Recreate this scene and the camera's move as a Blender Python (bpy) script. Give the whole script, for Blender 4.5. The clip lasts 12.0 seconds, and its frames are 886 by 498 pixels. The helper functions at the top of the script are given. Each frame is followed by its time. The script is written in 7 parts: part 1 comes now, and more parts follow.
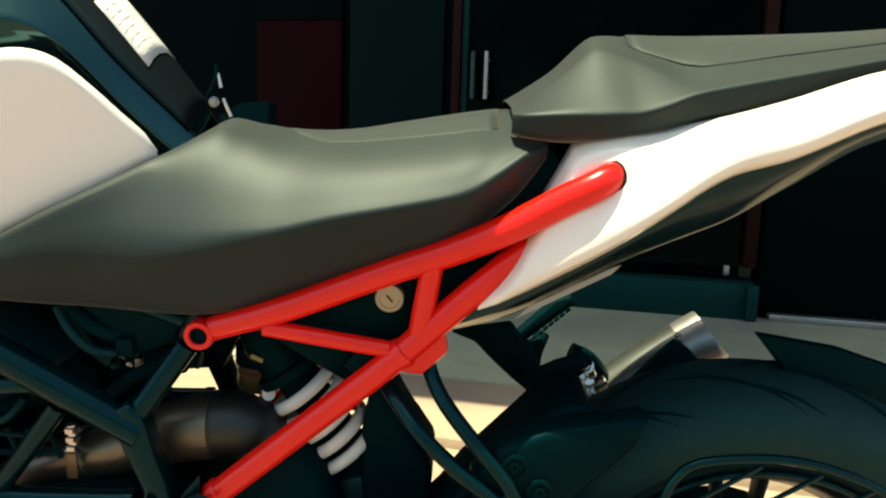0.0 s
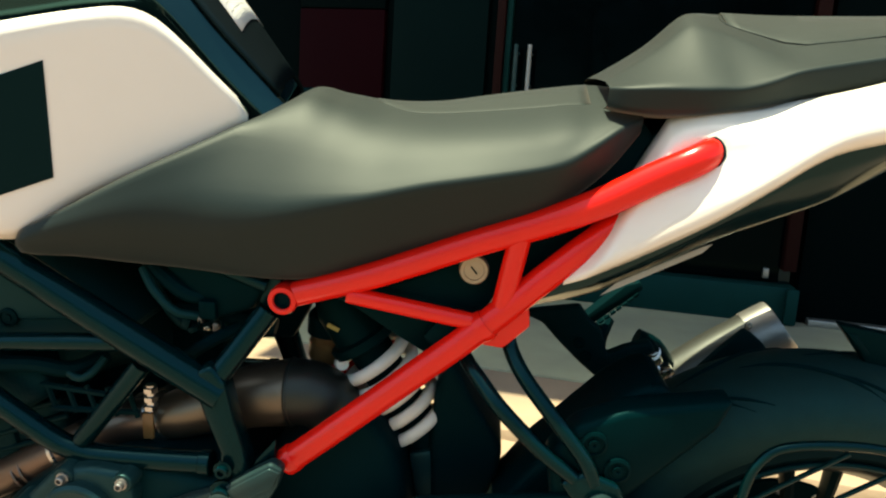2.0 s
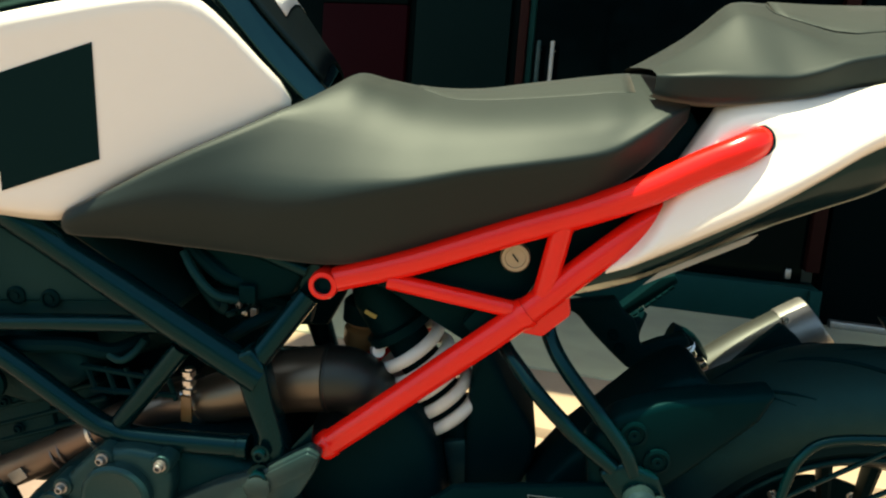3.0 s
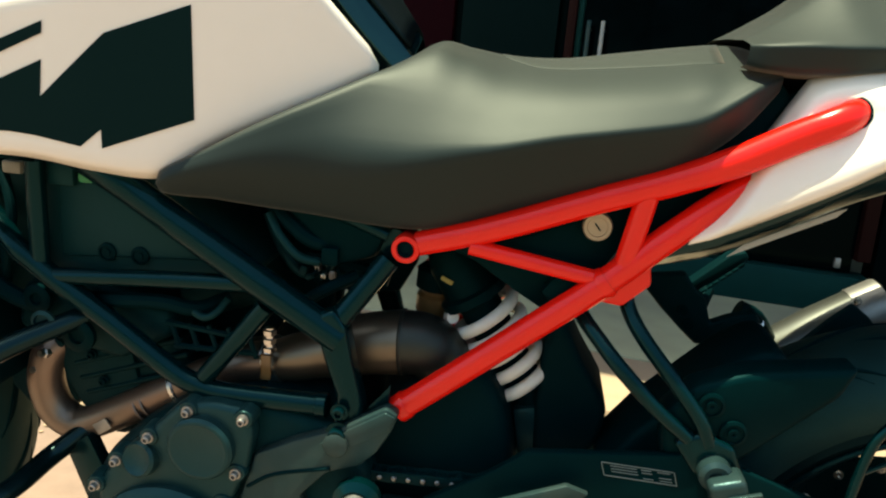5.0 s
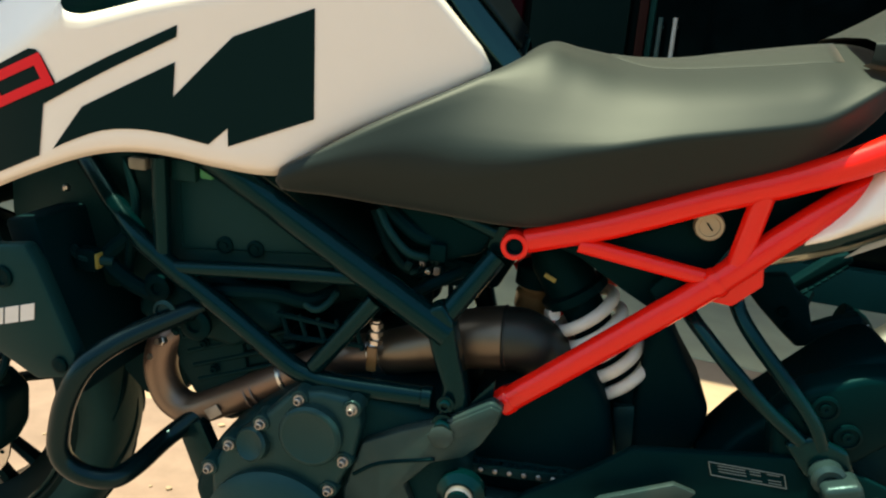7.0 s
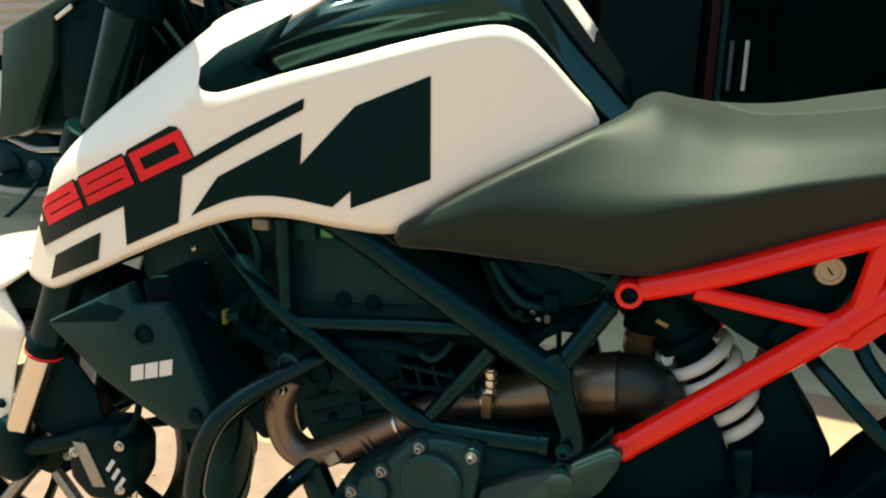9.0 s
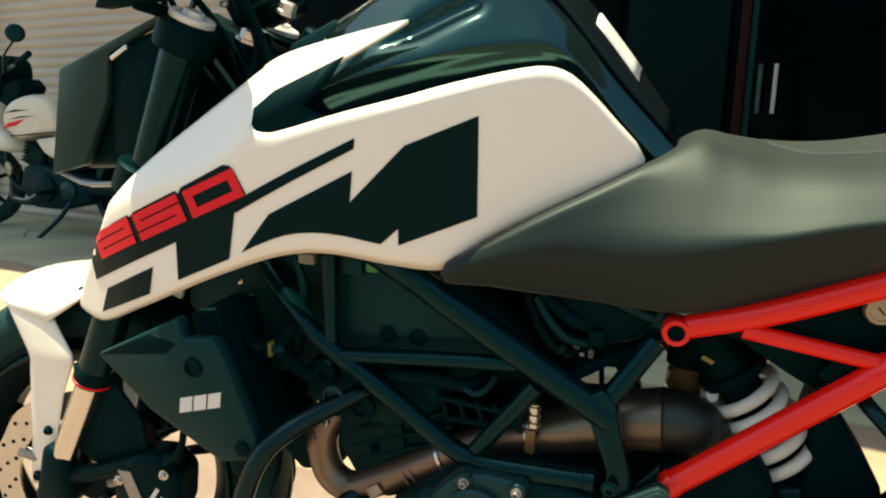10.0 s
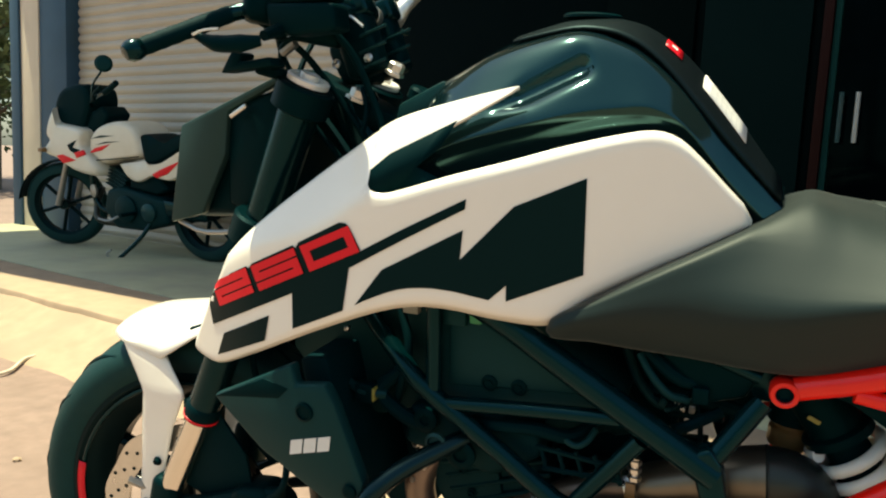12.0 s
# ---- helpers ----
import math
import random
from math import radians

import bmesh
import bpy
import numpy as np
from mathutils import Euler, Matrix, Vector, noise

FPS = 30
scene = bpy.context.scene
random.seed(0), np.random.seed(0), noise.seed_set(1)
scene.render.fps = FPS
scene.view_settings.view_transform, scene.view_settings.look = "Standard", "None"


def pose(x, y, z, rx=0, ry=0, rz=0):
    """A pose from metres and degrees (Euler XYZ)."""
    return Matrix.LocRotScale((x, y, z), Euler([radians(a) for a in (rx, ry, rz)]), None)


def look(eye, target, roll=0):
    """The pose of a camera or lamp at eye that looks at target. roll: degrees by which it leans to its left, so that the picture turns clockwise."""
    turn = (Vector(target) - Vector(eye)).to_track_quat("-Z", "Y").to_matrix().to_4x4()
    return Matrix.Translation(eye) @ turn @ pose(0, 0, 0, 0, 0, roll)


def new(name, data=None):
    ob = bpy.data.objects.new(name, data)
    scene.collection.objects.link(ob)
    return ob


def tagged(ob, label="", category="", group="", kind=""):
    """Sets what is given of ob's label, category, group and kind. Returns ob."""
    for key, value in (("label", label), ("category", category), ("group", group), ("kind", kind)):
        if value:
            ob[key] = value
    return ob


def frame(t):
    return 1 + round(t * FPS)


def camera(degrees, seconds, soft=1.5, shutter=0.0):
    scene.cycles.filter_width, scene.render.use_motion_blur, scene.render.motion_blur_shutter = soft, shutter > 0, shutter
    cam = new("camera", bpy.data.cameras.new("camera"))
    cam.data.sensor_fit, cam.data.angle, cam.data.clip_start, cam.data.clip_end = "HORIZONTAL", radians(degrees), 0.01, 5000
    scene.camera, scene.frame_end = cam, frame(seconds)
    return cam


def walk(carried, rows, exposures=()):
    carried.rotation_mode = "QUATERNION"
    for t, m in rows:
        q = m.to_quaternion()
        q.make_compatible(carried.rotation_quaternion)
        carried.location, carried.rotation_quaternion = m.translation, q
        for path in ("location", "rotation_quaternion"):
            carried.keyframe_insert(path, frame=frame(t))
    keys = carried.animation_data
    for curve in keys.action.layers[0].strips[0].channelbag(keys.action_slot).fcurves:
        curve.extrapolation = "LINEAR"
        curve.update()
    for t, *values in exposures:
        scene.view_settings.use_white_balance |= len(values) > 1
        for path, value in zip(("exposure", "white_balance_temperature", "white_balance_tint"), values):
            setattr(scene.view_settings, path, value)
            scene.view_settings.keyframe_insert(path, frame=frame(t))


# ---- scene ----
cam = camera(62.9, 12.0, 2.1)
PATH = [
    (0, (-0.2937, -0.8484, 0.8281), (-0.3357, 1.1294, 0.5340), 1.83),
    (0.5, (-0.3095, -0.8468, 0.8186), (-0.3726, 1.1304, 0.5240), 2.41),
    (1, (-0.3257, -0.8474, 0.8099), (-0.3966, 1.1278, 0.5039), 3.00),
    (1.5, (-0.3394, -0.8500, 0.8038), (-0.4247, 1.1242, 0.4948), 3.42),
    (2, (-0.3545, -0.8520, 0.8003), (-0.4542, 1.1224, 0.4976), 3.65),
    (2.5, (-0.3677, -0.8540, 0.7952), (-0.4891, 1.1194, 0.4933), 3.81),
    (3, (-0.3808, -0.8543, 0.7873), (-0.5157, 1.1170, 0.4779), 4.30),
    (5, (-0.4276, -0.8708, 0.7687), (-0.6425, 1.0843, 0.4062), 5.43),
    (5.5, (-0.4412, -0.8775, 0.7649), (-0.6844, 1.0721, 0.3907), 5.72),
    (6, (-0.4562, -0.8824, 0.7629), (-0.7346, 1.0609, 0.3808), 5.87),
    (6.5, (-0.4685, -0.8873, 0.7631), (-0.7850, 1.0496, 0.3782), 5.66),
    (7, (-0.4812, -0.8939, 0.7649), (-0.8375, 1.0369, 0.3840), 5.40),
    (9, (-0.5319, -0.9265, 0.7914), (-1.0619, 0.9753, 0.4718), 2.73),
    (9.5, (-0.5455, -0.9343, 0.8017), (-1.1050, 0.9635, 0.5098), 2.60),
    (10, (-0.5573, -0.9400, 0.8112), (-1.1460, 0.9517, 0.5375), 2.61),
    (10.5, (-0.5690, -0.9478, 0.8226), (-1.1891, 0.9359, 0.5639), 2.61),
    (11, (-0.5822, -0.9563, 0.8341), (-1.2360, 0.9178, 0.5884), 2.50),
    (11.5, (-0.5937, -0.9691, 0.8448), (-1.2896, 0.8909, 0.6085), 2.45),
    (12, (-0.6038, -0.9799, 0.8543), (-1.3428, 0.8638, 0.6206), 2.71),
]
walk(cam, [(t, look(eye, target, roll)) for t, eye, target, roll in PATH], [(0, 1.56, 6680, -6), (3, 1.56, 6680, -6), (7, 1.55, 6680, -6), (9, 1.51, 6680, -6), (12, 1.28, 6640, -6)])

# ---- light ----
SUN_DIR = Vector((-0.24, -0.09, 0.967)).normalized()
world = bpy.data.worlds.new("sky")
scene.world = world
world.use_nodes = True
wn = world.node_tree
sky = wn.nodes.new("ShaderNodeTexSky")
sky.sky_type = "NISHITA"
sky.sun_disc = False
sky.sun_elevation = math.asin(SUN_DIR.z)
sky.sun_rotation = math.atan2(SUN_DIR.x, SUN_DIR.y)
sky.dust_density = 2.0
wn.links.new(sky.outputs[0], wn.nodes["Background"].inputs[0])
wn.nodes["Background"].inputs[1].default_value = 0.09
sun_data = bpy.data.lights.new("sun", "SUN")
sun_data.energy, sun_data.angle, sun_data.color = 4.2, radians(0.5), (1.0, 0.875, 0.68)
sun = new("sun", sun_data)
sun.matrix_world = look(SUN_DIR * 20, (0, 0, 0))


# ---- materials ----
def mat(name, col, rough=0.5, metal=0.0, var=0.12, scale=25.0, bump=0.0, bscale=300.0, coat=0.0, spec=0.5, stain=None, stain_amt=0.0, stain_scale=4.0, sheen=0.0, gloss=(1, 1, 1), dust=(0.80, 0.90, 0.95)):
    m = bpy.data.materials.new(name)
    m.use_nodes = True
    nt = m.node_tree
    b = nt.nodes["Principled BSDF"]
    co = nt.nodes.new("ShaderNodeTexCoord")

    def noise_tex(sc, detail=4.0):
        n = nt.nodes.new("ShaderNodeTexNoise")
        n.inputs["Scale"].default_value, n.inputs["Detail"].default_value = sc, detail
        nt.links.new(co.outputs["Object"], n.inputs["Vector"])
        return n

    def mixc(f, a, c):
        x = nt.nodes.new("ShaderNodeMix")
        x.data_type = "RGBA"
        nt.links.new(f, x.inputs[0])
        for sock, v in ((x.inputs[6], a), (x.inputs[7], c)):
            if isinstance(v, tuple):
                sock.default_value = (*v, 1)
            else:
                nt.links.new(v, sock)
        return x.outputs[2]

    fine = noise_tex(scale)
    out = mixc(fine.outputs["Fac"], tuple(c * (1 - var) for c in col), tuple(min(1.0, c * (1 + var)) for c in col))
    if stain:
        big = noise_tex(stain_scale, 6.0)
        ramp = nt.nodes.new("ShaderNodeMapRange")
        ramp.inputs[1].default_value, ramp.inputs[2].default_value, ramp.inputs[4].default_value = 0.48, 0.72, stain_amt
        nt.links.new(big.outputs["Fac"], ramp.inputs[0])
        out = mixc(ramp.outputs[0], out, stain)
    nt.links.new(out, b.inputs["Base Color"])
    rr = nt.nodes.new("ShaderNodeMapRange")
    rr.inputs[3].default_value, rr.inputs[4].default_value = rough * (1 - min(0.18, 1.5 * var)), min(1.0, rough * (1 + min(0.18, 1.5 * var)))
    nt.links.new(noise_tex(scale * 0.35).outputs["Fac"], rr.inputs[0])
    nt.links.new(rr.outputs[0], b.inputs["Roughness"])
    b.inputs["Metallic"].default_value = metal
    b.inputs["Specular IOR Level"].default_value = spec
    b.inputs["Coat Weight"].default_value = coat
    b.inputs["Coat Roughness"].default_value = 0.06
    b.inputs["Sheen Weight"].default_value = sheen
    b.inputs["Specular Tint"].default_value = (*gloss, 1)
    b.inputs["Sheen Roughness"].default_value = 0.40
    b.inputs["Sheen Tint"].default_value = (*dust, 1)
    if bump:
        bp = nt.nodes.new("ShaderNodeBump")
        bp.inputs["Strength"].default_value, bp.inputs["Distance"].default_value = bump, 0.002
        nt.links.new(noise_tex(bscale, 6.0).outputs["Fac"], bp.inputs["Height"])
        nt.links.new(bp.outputs[0], b.inputs["Normal"])
    return m


WHITE = mat("white_paint", (0.80, 0.757, 0.655), 0.26, var=0.02, coat=0.6)
BLACKGLOSS = mat("black_gloss_paint", (0.0025, 0.0085, 0.0100), 0.09, var=0.1, coat=0.12, spec=0.70, gloss=(0.32, 0.82, 0.78))
TANKTOP = mat("matt_black_tank_cover", (0.004, 0.006, 0.007), 0.42, spec=0.15, gloss=(0.35, 0.95, 1.0))
DECAL = mat("black_decal_film", (0.0010, 0.0068, 0.0078), 0.16, var=0.05, spec=0.14, gloss=(0.35, 0.9, 1.0))
REDDECAL = mat("red_decal_film", (0.66, 0.008, 0.020), 0.35, var=0.05, spec=0.2)
VINYL = mat("seat_vinyl", (0.0002, 0.0078, 0.0084), 0.56, var=0.03, scale=40, bump=0.06, bscale=1300, stain=(0.0008, 0.009, 0.009), stain_amt=0.3, stain_scale=7, spec=0.42, sheen=0.26, gloss=(0.74, 0.80, 0.74), dust=(1.0, 0.84, 0.66))
VINYL2 = mat("seat_insert_vinyl", (0.0004, 0.0085, 0.0090), 0.60, var=0.03, scale=60, bump=0.10, bscale=1000, spec=0.42, sheen=0.34, gloss=(0.76, 0.81, 0.74), dust=(1.0, 0.84, 0.66))
REDPAINT = mat("red_powder_coat", (0.70, 0.0080, 0.0045), 0.24, spec=0.3, var=0.05, scale=40, bump=0.05, bscale=500, coat=0.18)
FRAMEBLACK = mat("black_frame_coat", (0.0005, 0.0080, 0.0092), 0.16, spec=0.26, var=0.15, scale=40, bump=0.08, bscale=600, gloss=(0.35, 0.95, 1.0))
BARBLACK = mat("crash_bar_paint", (0.0008, 0.0055, 0.0065), 0.26, spec=0.3, var=0.1, gloss=(0.5, 0.95, 1.0))
PLASTIC = mat("black_plastic", (0.0005, 0.0085, 0.0098), 0.42, spec=0.06, var=0.15, scale=40, bump=0.15, bscale=900, stain=(0.004, 0.010, 0.010), stain_amt=0.2, gloss=(0.25, 0.95, 1.0))
GREYPLASTIC = mat("grey_black_plastic", (0.0042, 0.0235, 0.0240), 0.42, spec=0.17, var=0.12, bump=0.12, bscale=1000, stain=(0.010, 0.028, 0.025), stain_amt=0.3, gloss=(0.4, 0.95, 1.0))
MASKGREY = mat("faded_grey_plastic", (0.016, 0.036, 0.032), 0.45, spec=0.2, var=0.15, bump=0.12, bscale=1000, stain=(0.028, 0.042, 0.036), stain_amt=0.4, gloss=(0.6, 0.95, 0.95))
TAILBLACK = mat("black_tail_plastic", (0.0030, 0.0100, 0.0110), 0.16, spec=0.38, var=0.1, gloss=(0.5, 0.95, 0.95))
BRACKET = mat("worn_cast_bracket", (0.018, 0.038, 0.038), 0.34, metal=0.3, spec=0.3, var=0.2, scale=40, bump=0.15, bscale=500, stain=(0.06, 0.065, 0.055), stain_amt=0.4, stain_scale=14, gloss=(0.6, 0.95, 1.0))
DEEP = mat("deep_black_rubber", (0.0006, 0.0092, 0.0110), 0.65, spec=0.08, var=0.2, gloss=(0.35, 0.95, 1.0))
ENGINE = mat("grey_engine_paint", (0.0066, 0.0285, 0.0296), 0.36, spec=0.30, metal=0.1, var=0.12, scale=60, bump=0.2, bscale=500, stain=(0.04, 0.045, 0.038), stain_amt=0.25, gloss=(0.45, 0.95, 1.0))
ENGINEDARK = mat("dark_engine_casting", (0.0014, 0.0150, 0.0168), 0.5, spec=0.12, metal=0.05, var=0.2, scale=60, bump=0.3, bscale=300, stain=(0.008, 0.014, 0.013), stain_amt=0.3, stain_scale=9, gloss=(0.35, 0.95, 1.0))
PIPE = mat("heat_tinted_steel", (0.185, 0.146, 0.112), 0.40, metal=0.85, var=0.22, scale=9, bump=0.1, bscale=400, stain=(0.225, 0.130, 0.090), stain_amt=0.6, stain_scale=8)
PIPEDARK = mat("smoked_steel", (0.034, 0.040, 0.034), 0.42, metal=0.7, var=0.2, scale=12, stain=(0.03, 0.03, 0.026), stain_amt=0.5, stain_scale=9)
STEEL = mat("zinc_steel", (0.62, 0.60, 0.55), 0.28, metal=1.0, var=0.12, scale=80)
ALU = mat("brushed_aluminium", (0.76, 0.73, 0.67), 0.42, metal=1.0, var=0.08, scale=60)
LOCKMETAL = mat("dull_lock_metal", (0.33, 0.29, 0.20), 0.5, metal=0.7, var=0.1, scale=80)
MUFFLERMETAL = mat("dull_brushed_steel", (0.11, 0.118, 0.104), 0.40, metal=0.8, var=0.1, scale=30)
CANMETAL = mat("brown_black_steel", (0.155, 0.128, 0.092), 0.36, metal=0.85, var=0.2, scale=10, stain=(0.055, 0.048, 0.038), stain_amt=0.6, stain_scale=9)
SATIN = mat("satin_anodised_cap", (0.80, 0.77, 0.70), 0.5, metal=0.35, var=0.06, scale=60)
ALUGREY = mat("cast_aluminium", (0.30, 0.30, 0.28), 0.42, metal=0.85, var=0.15, scale=60, bump=0.2, bscale=500)
CHROME = mat("chrome_fork_tube", (0.74, 0.70, 0.62), 0.16, metal=1.0, var=0.05)
SPRING = mat("white_spring_paint", (0.76, 0.75, 0.66), 0.35, var=0.05, coat=0.2, stain=(0.45, 0.42, 0.36), stain_amt=0.3, stain_scale=30)
RUBBER = mat("tyre_rubber", (0.0085, 0.0260, 0.0245), 0.60, spec=0.22, var=0.25, scale=50, bump=0.3, bscale=600, stain=(0.016, 0.030, 0.026), stain_amt=0.3, stain_scale=10, gloss=(0.3, 0.95, 1.0))
RIM = mat("black_cast_rim", (0.003, 0.0085, 0.0090), 0.34, spec=0.08, var=0.15, gloss=(0.35, 0.95, 1.0))
PAPER = mat("white_label_paper", (0.64, 0.63, 0.58), 0.6, var=0.06, scale=90)
FAINT = mat("faded_grey_print", (0.11, 0.15, 0.14), 0.6, var=0.2, scale=200)
INK = mat("grey_label_ink", (0.52, 0.52, 0.49), 0.6)
YELLOW = mat("yellow_paint_mark", (0.24, 0.21, 0.04), 0.5)
AMBER = mat("amber_brake_fluid", (0.20, 0.11, 0.04), 0.3)
GREEN = mat("green_connector_plastic", (0.03, 0.22, 0.08), 0.5)
CREAMPL = mat("cream_connector_plastic", (0.27, 0.27, 0.22), 0.5)
GLASS = mat("headlamp_lens", (0.30, 0.31, 0.30), 0.08, var=0.05, coat=1.0)
SAND = mat("sandy_yard", (0.222, 0.156, 0.124), 0.9, var=0.34, scale=16, bump=0.9, bscale=28, stain=(0.178, 0.125, 0.098), stain_amt=0.85, stain_scale=2.2)
CONCRETE = mat("apron_concrete", (0.345, 0.340, 0.215), 0.62, var=0.14, scale=9, bump=0.3, bscale=80, stain=(0.15, 0.15, 0.13), stain_amt=0.6, stain_scale=1.4)
KERBM = mat("weathered_kerb_plaster", (0.34, 0.25, 0.165), 0.85, var=0.25, scale=12, bump=0.8, bscale=40, stain=(0.2, 0.16, 0.115), stain_amt=0.7, stain_scale=3)
SHUTTER = mat("grey_shutter_paint", (0.46, 0.405, 0.315), 0.5, var=0.08, scale=6, stain=(0.41, 0.35, 0.265), stain_amt=0.6, stain_scale=2)
BLUEPAINT = mat("blue_wall_paint", (0.014, 0.055, 0.100), 0.6, var=0.12, scale=8, stain=(0.012, 0.042, 0.066), stain_amt=0.5)
CREAMPAINT = mat("cream_wall_paint", (0.62, 0.53, 0.40), 0.7, var=0.08, scale=8, stain=(0.45, 0.38, 0.28), stain_amt=0.4)
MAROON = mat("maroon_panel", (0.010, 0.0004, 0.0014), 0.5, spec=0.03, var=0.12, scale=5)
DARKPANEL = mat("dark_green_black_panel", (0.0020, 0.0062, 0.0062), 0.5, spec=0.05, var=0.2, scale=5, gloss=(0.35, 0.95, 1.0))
REDPOST = mat("red_brown_post", (0.012, 0.0026, 0.0022), 0.5, var=0.15, spec=0.08)
PLINTH = mat("dark_teal_plinth_stone", (0.0045, 0.0240, 0.0215), 0.5, var=0.2, scale=10, spec=0.12, gloss=(0.35, 0.95, 1.0))
# darker than any paint: the deep shade under the canopy is in this colour
DARKWALL = mat("shop_wall_shade_black", (0.0006, 0.0014, 0.0016), 0.6, spec=0.05, var=0.2, scale=4, gloss=(0.35, 0.95, 1.0))
SOFFIT = mat("soffit_plaster", (0.30, 0.28, 0.24), 0.8, var=0.1, scale=5)
BRICK = mat("far_brown_wall", (0.20, 0.15, 0.11), 0.85, var=0.25, scale=4)
LEAF = mat("leaf_green", (0.095, 0.135, 0.045), 0.55, var=0.4, scale=3)
BARK = mat("bark", (0.13, 0.095, 0.06), 0.85, var=0.3, scale=20, bump=0.8, bscale=60)
doorglass = bpy.data.materials.new("dark_door_glass")
doorglass.use_nodes = True
dg = doorglass.node_tree.nodes["Principled BSDF"]
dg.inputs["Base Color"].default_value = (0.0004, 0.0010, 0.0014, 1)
dg.inputs["Roughness"].default_value = 0.06
dg.inputs["Specular IOR Level"].default_value = 0.03
dg.inputs["Specular Tint"].default_value = (0.4, 0.95, 1.0, 1)


# ---- mesh helpers ----
def smoothed(pts, res=6):
    """Catmull-Rom through the points."""
    p = [Vector(q) for q in pts]
    if len(p) < 3 or res < 2:
        return p
    p = [2 * p[0] - p[1]] + p + [2 * p[-1] - p[-2]]
    out = []
    for i in range(1, len(p) - 2):
        a, b, c, d = p[i - 1:i + 3]
        for k in range(res):
            t = k / res
            out.append(0.5 * (2 * b + (c - a) * t + (2 * a - 5 * b + 4 * c - d) * t * t + (3 * b - a - 3 * c + d) * t ** 3))
    return out + [p[-2]]


def tube(pts, r, n=12, res=6, cap=True, flat=1.0):
    """A round bar along points; r: one radius or one for each point. flat squeezes it sideways."""
    rad = r if isinstance(r, (list, tuple)) else [r] * len(pts)
    path = smoothed(pts, res)
    bm = bmesh.new()
    m = len(path)
    rings = []
    t0 = (path[1] - path[0]).normalized()
    side = t0.orthogonal().normalized()
    if abs(t0.y) < 0.9:
        side = Vector((0, 1, 0)).cross(t0).normalized()
    for i, c in enumerate(path):
        t = (path[min(i + 1, m - 1)] - path[max(i - 1, 0)]).normalized()
        side = (side - t * side.dot(t)).normalized()
        up = t.cross(side)
        f = i / (m - 1) * (len(rad) - 1)
        k = min(int(f), len(rad) - 2) if len(rad) > 1 else 0
        rr = rad[k] + (rad[k + 1] - rad[k]) * (f - k)
        rings.append([bm.verts.new(c + (side * math.cos(2 * math.pi * j / n) + up * flat * math.sin(2 * math.pi * j / n)) * rr) for j in range(n)])
    for a, b in zip(rings, rings[1:]):
        for j in range(n):
            bm.faces.new((a[j], a[(j + 1) % n], b[(j + 1) % n], b[j]))
    if cap:
        bm.faces.new(rings[0][::-1])
        bm.faces.new(rings[-1])
    bmesh.ops.recalc_face_normals(bm, faces=bm.faces)
    return bm


def sheet(rows, closed=False):
    """A quad grid through rows of points."""
    bm = bmesh.new()
    vs = [[bm.verts.new(p) for p in r] for r in rows]
    for a, b in zip(vs, vs[1:]):
        w = len(a)
        for j in range(w if closed else w - 1):
            bm.faces.new((a[j], a[(j + 1) % w], b[(j + 1) % w], b[j]))
    if closed:
        bm.faces.new(vs[0][::-1])
        bm.faces.new(vs[-1])
    bmesh.ops.recalc_face_normals(bm, faces=bm.faces)
    return bm


def prism(outline, y0, y1, bevel=0.003, seg=2):
    """A plate: an outline in x and z, from y0 to y1, with rounded edges."""
    bm = bmesh.new()
    f = bm.faces.new([bm.verts.new((x, y0, z)) for x, z in outline])
    ex = bmesh.ops.extrude_face_region(bm, geom=[f])
    for v in ex["geom"]:
        if isinstance(v, bmesh.types.BMVert):
            v.co.y = y1
    bmesh.ops.recalc_face_normals(bm, faces=bm.faces)
    if bevel:
        bmesh.ops.bevel(bm, geom=list(bm.edges), offset=bevel, segments=seg, affect="EDGES", profile=0.5)
    return bm


def block(c, s, bevel=0.004, rot=(0, 0, 0), seg=2):
    """A rounded box at c with full sizes s, turned by degrees."""
    bm = bmesh.new()
    bmesh.ops.create_cube(bm, size=1.0)
    bmesh.ops.scale(bm, vec=s, verts=bm.verts)
    if bevel:
        bmesh.ops.bevel(bm, geom=list(bm.edges), offset=min(bevel, min(s) * 0.45), segments=seg, affect="EDGES", profile=0.5)
    bm.transform(pose(*c, *rot))
    return bm


def lathe(profile, c, axis, n=32, cap=True):
    """A turned body: profile of (radius, height along axis) from c."""
    q = Vector(axis).to_track_quat("Z", "Y").to_matrix().to_4x4()
    bm = bmesh.new()
    rings = [[bm.verts.new((r * math.cos(2 * math.pi * j / n), r * math.sin(2 * math.pi * j / n), h)) for j in range(n)] for r, h in profile]
    for a, b in zip(rings, rings[1:]):
        for j in range(n):
            bm.faces.new((a[j], a[(j + 1) % n], b[(j + 1) % n], b[j]))
    if cap:
        bm.faces.new(rings[0][::-1])
        bm.faces.new(rings[-1])
    bm.transform(Matrix.Translation(c) @ q)
    bmesh.ops.recalc_face_normals(bm, faces=bm.faces)
    return bm


def joined(*bms):
    out = bmesh.new()
    for b in bms:
        me = bpy.data.meshes.new("tmp")
        b.to_mesh(me)
        out.from_mesh(me)
        bpy.data.meshes.remove(me)
        b.free()
    return out


def mirrored(bm):
    """The same mesh on the other side of the plane y = 0."""
    out = bm.copy()
    bmesh.ops.scale(out, vec=(1, -1, 1), verts=out.verts)
    bmesh.ops.reverse_faces(out, faces=out.faces)
    return out


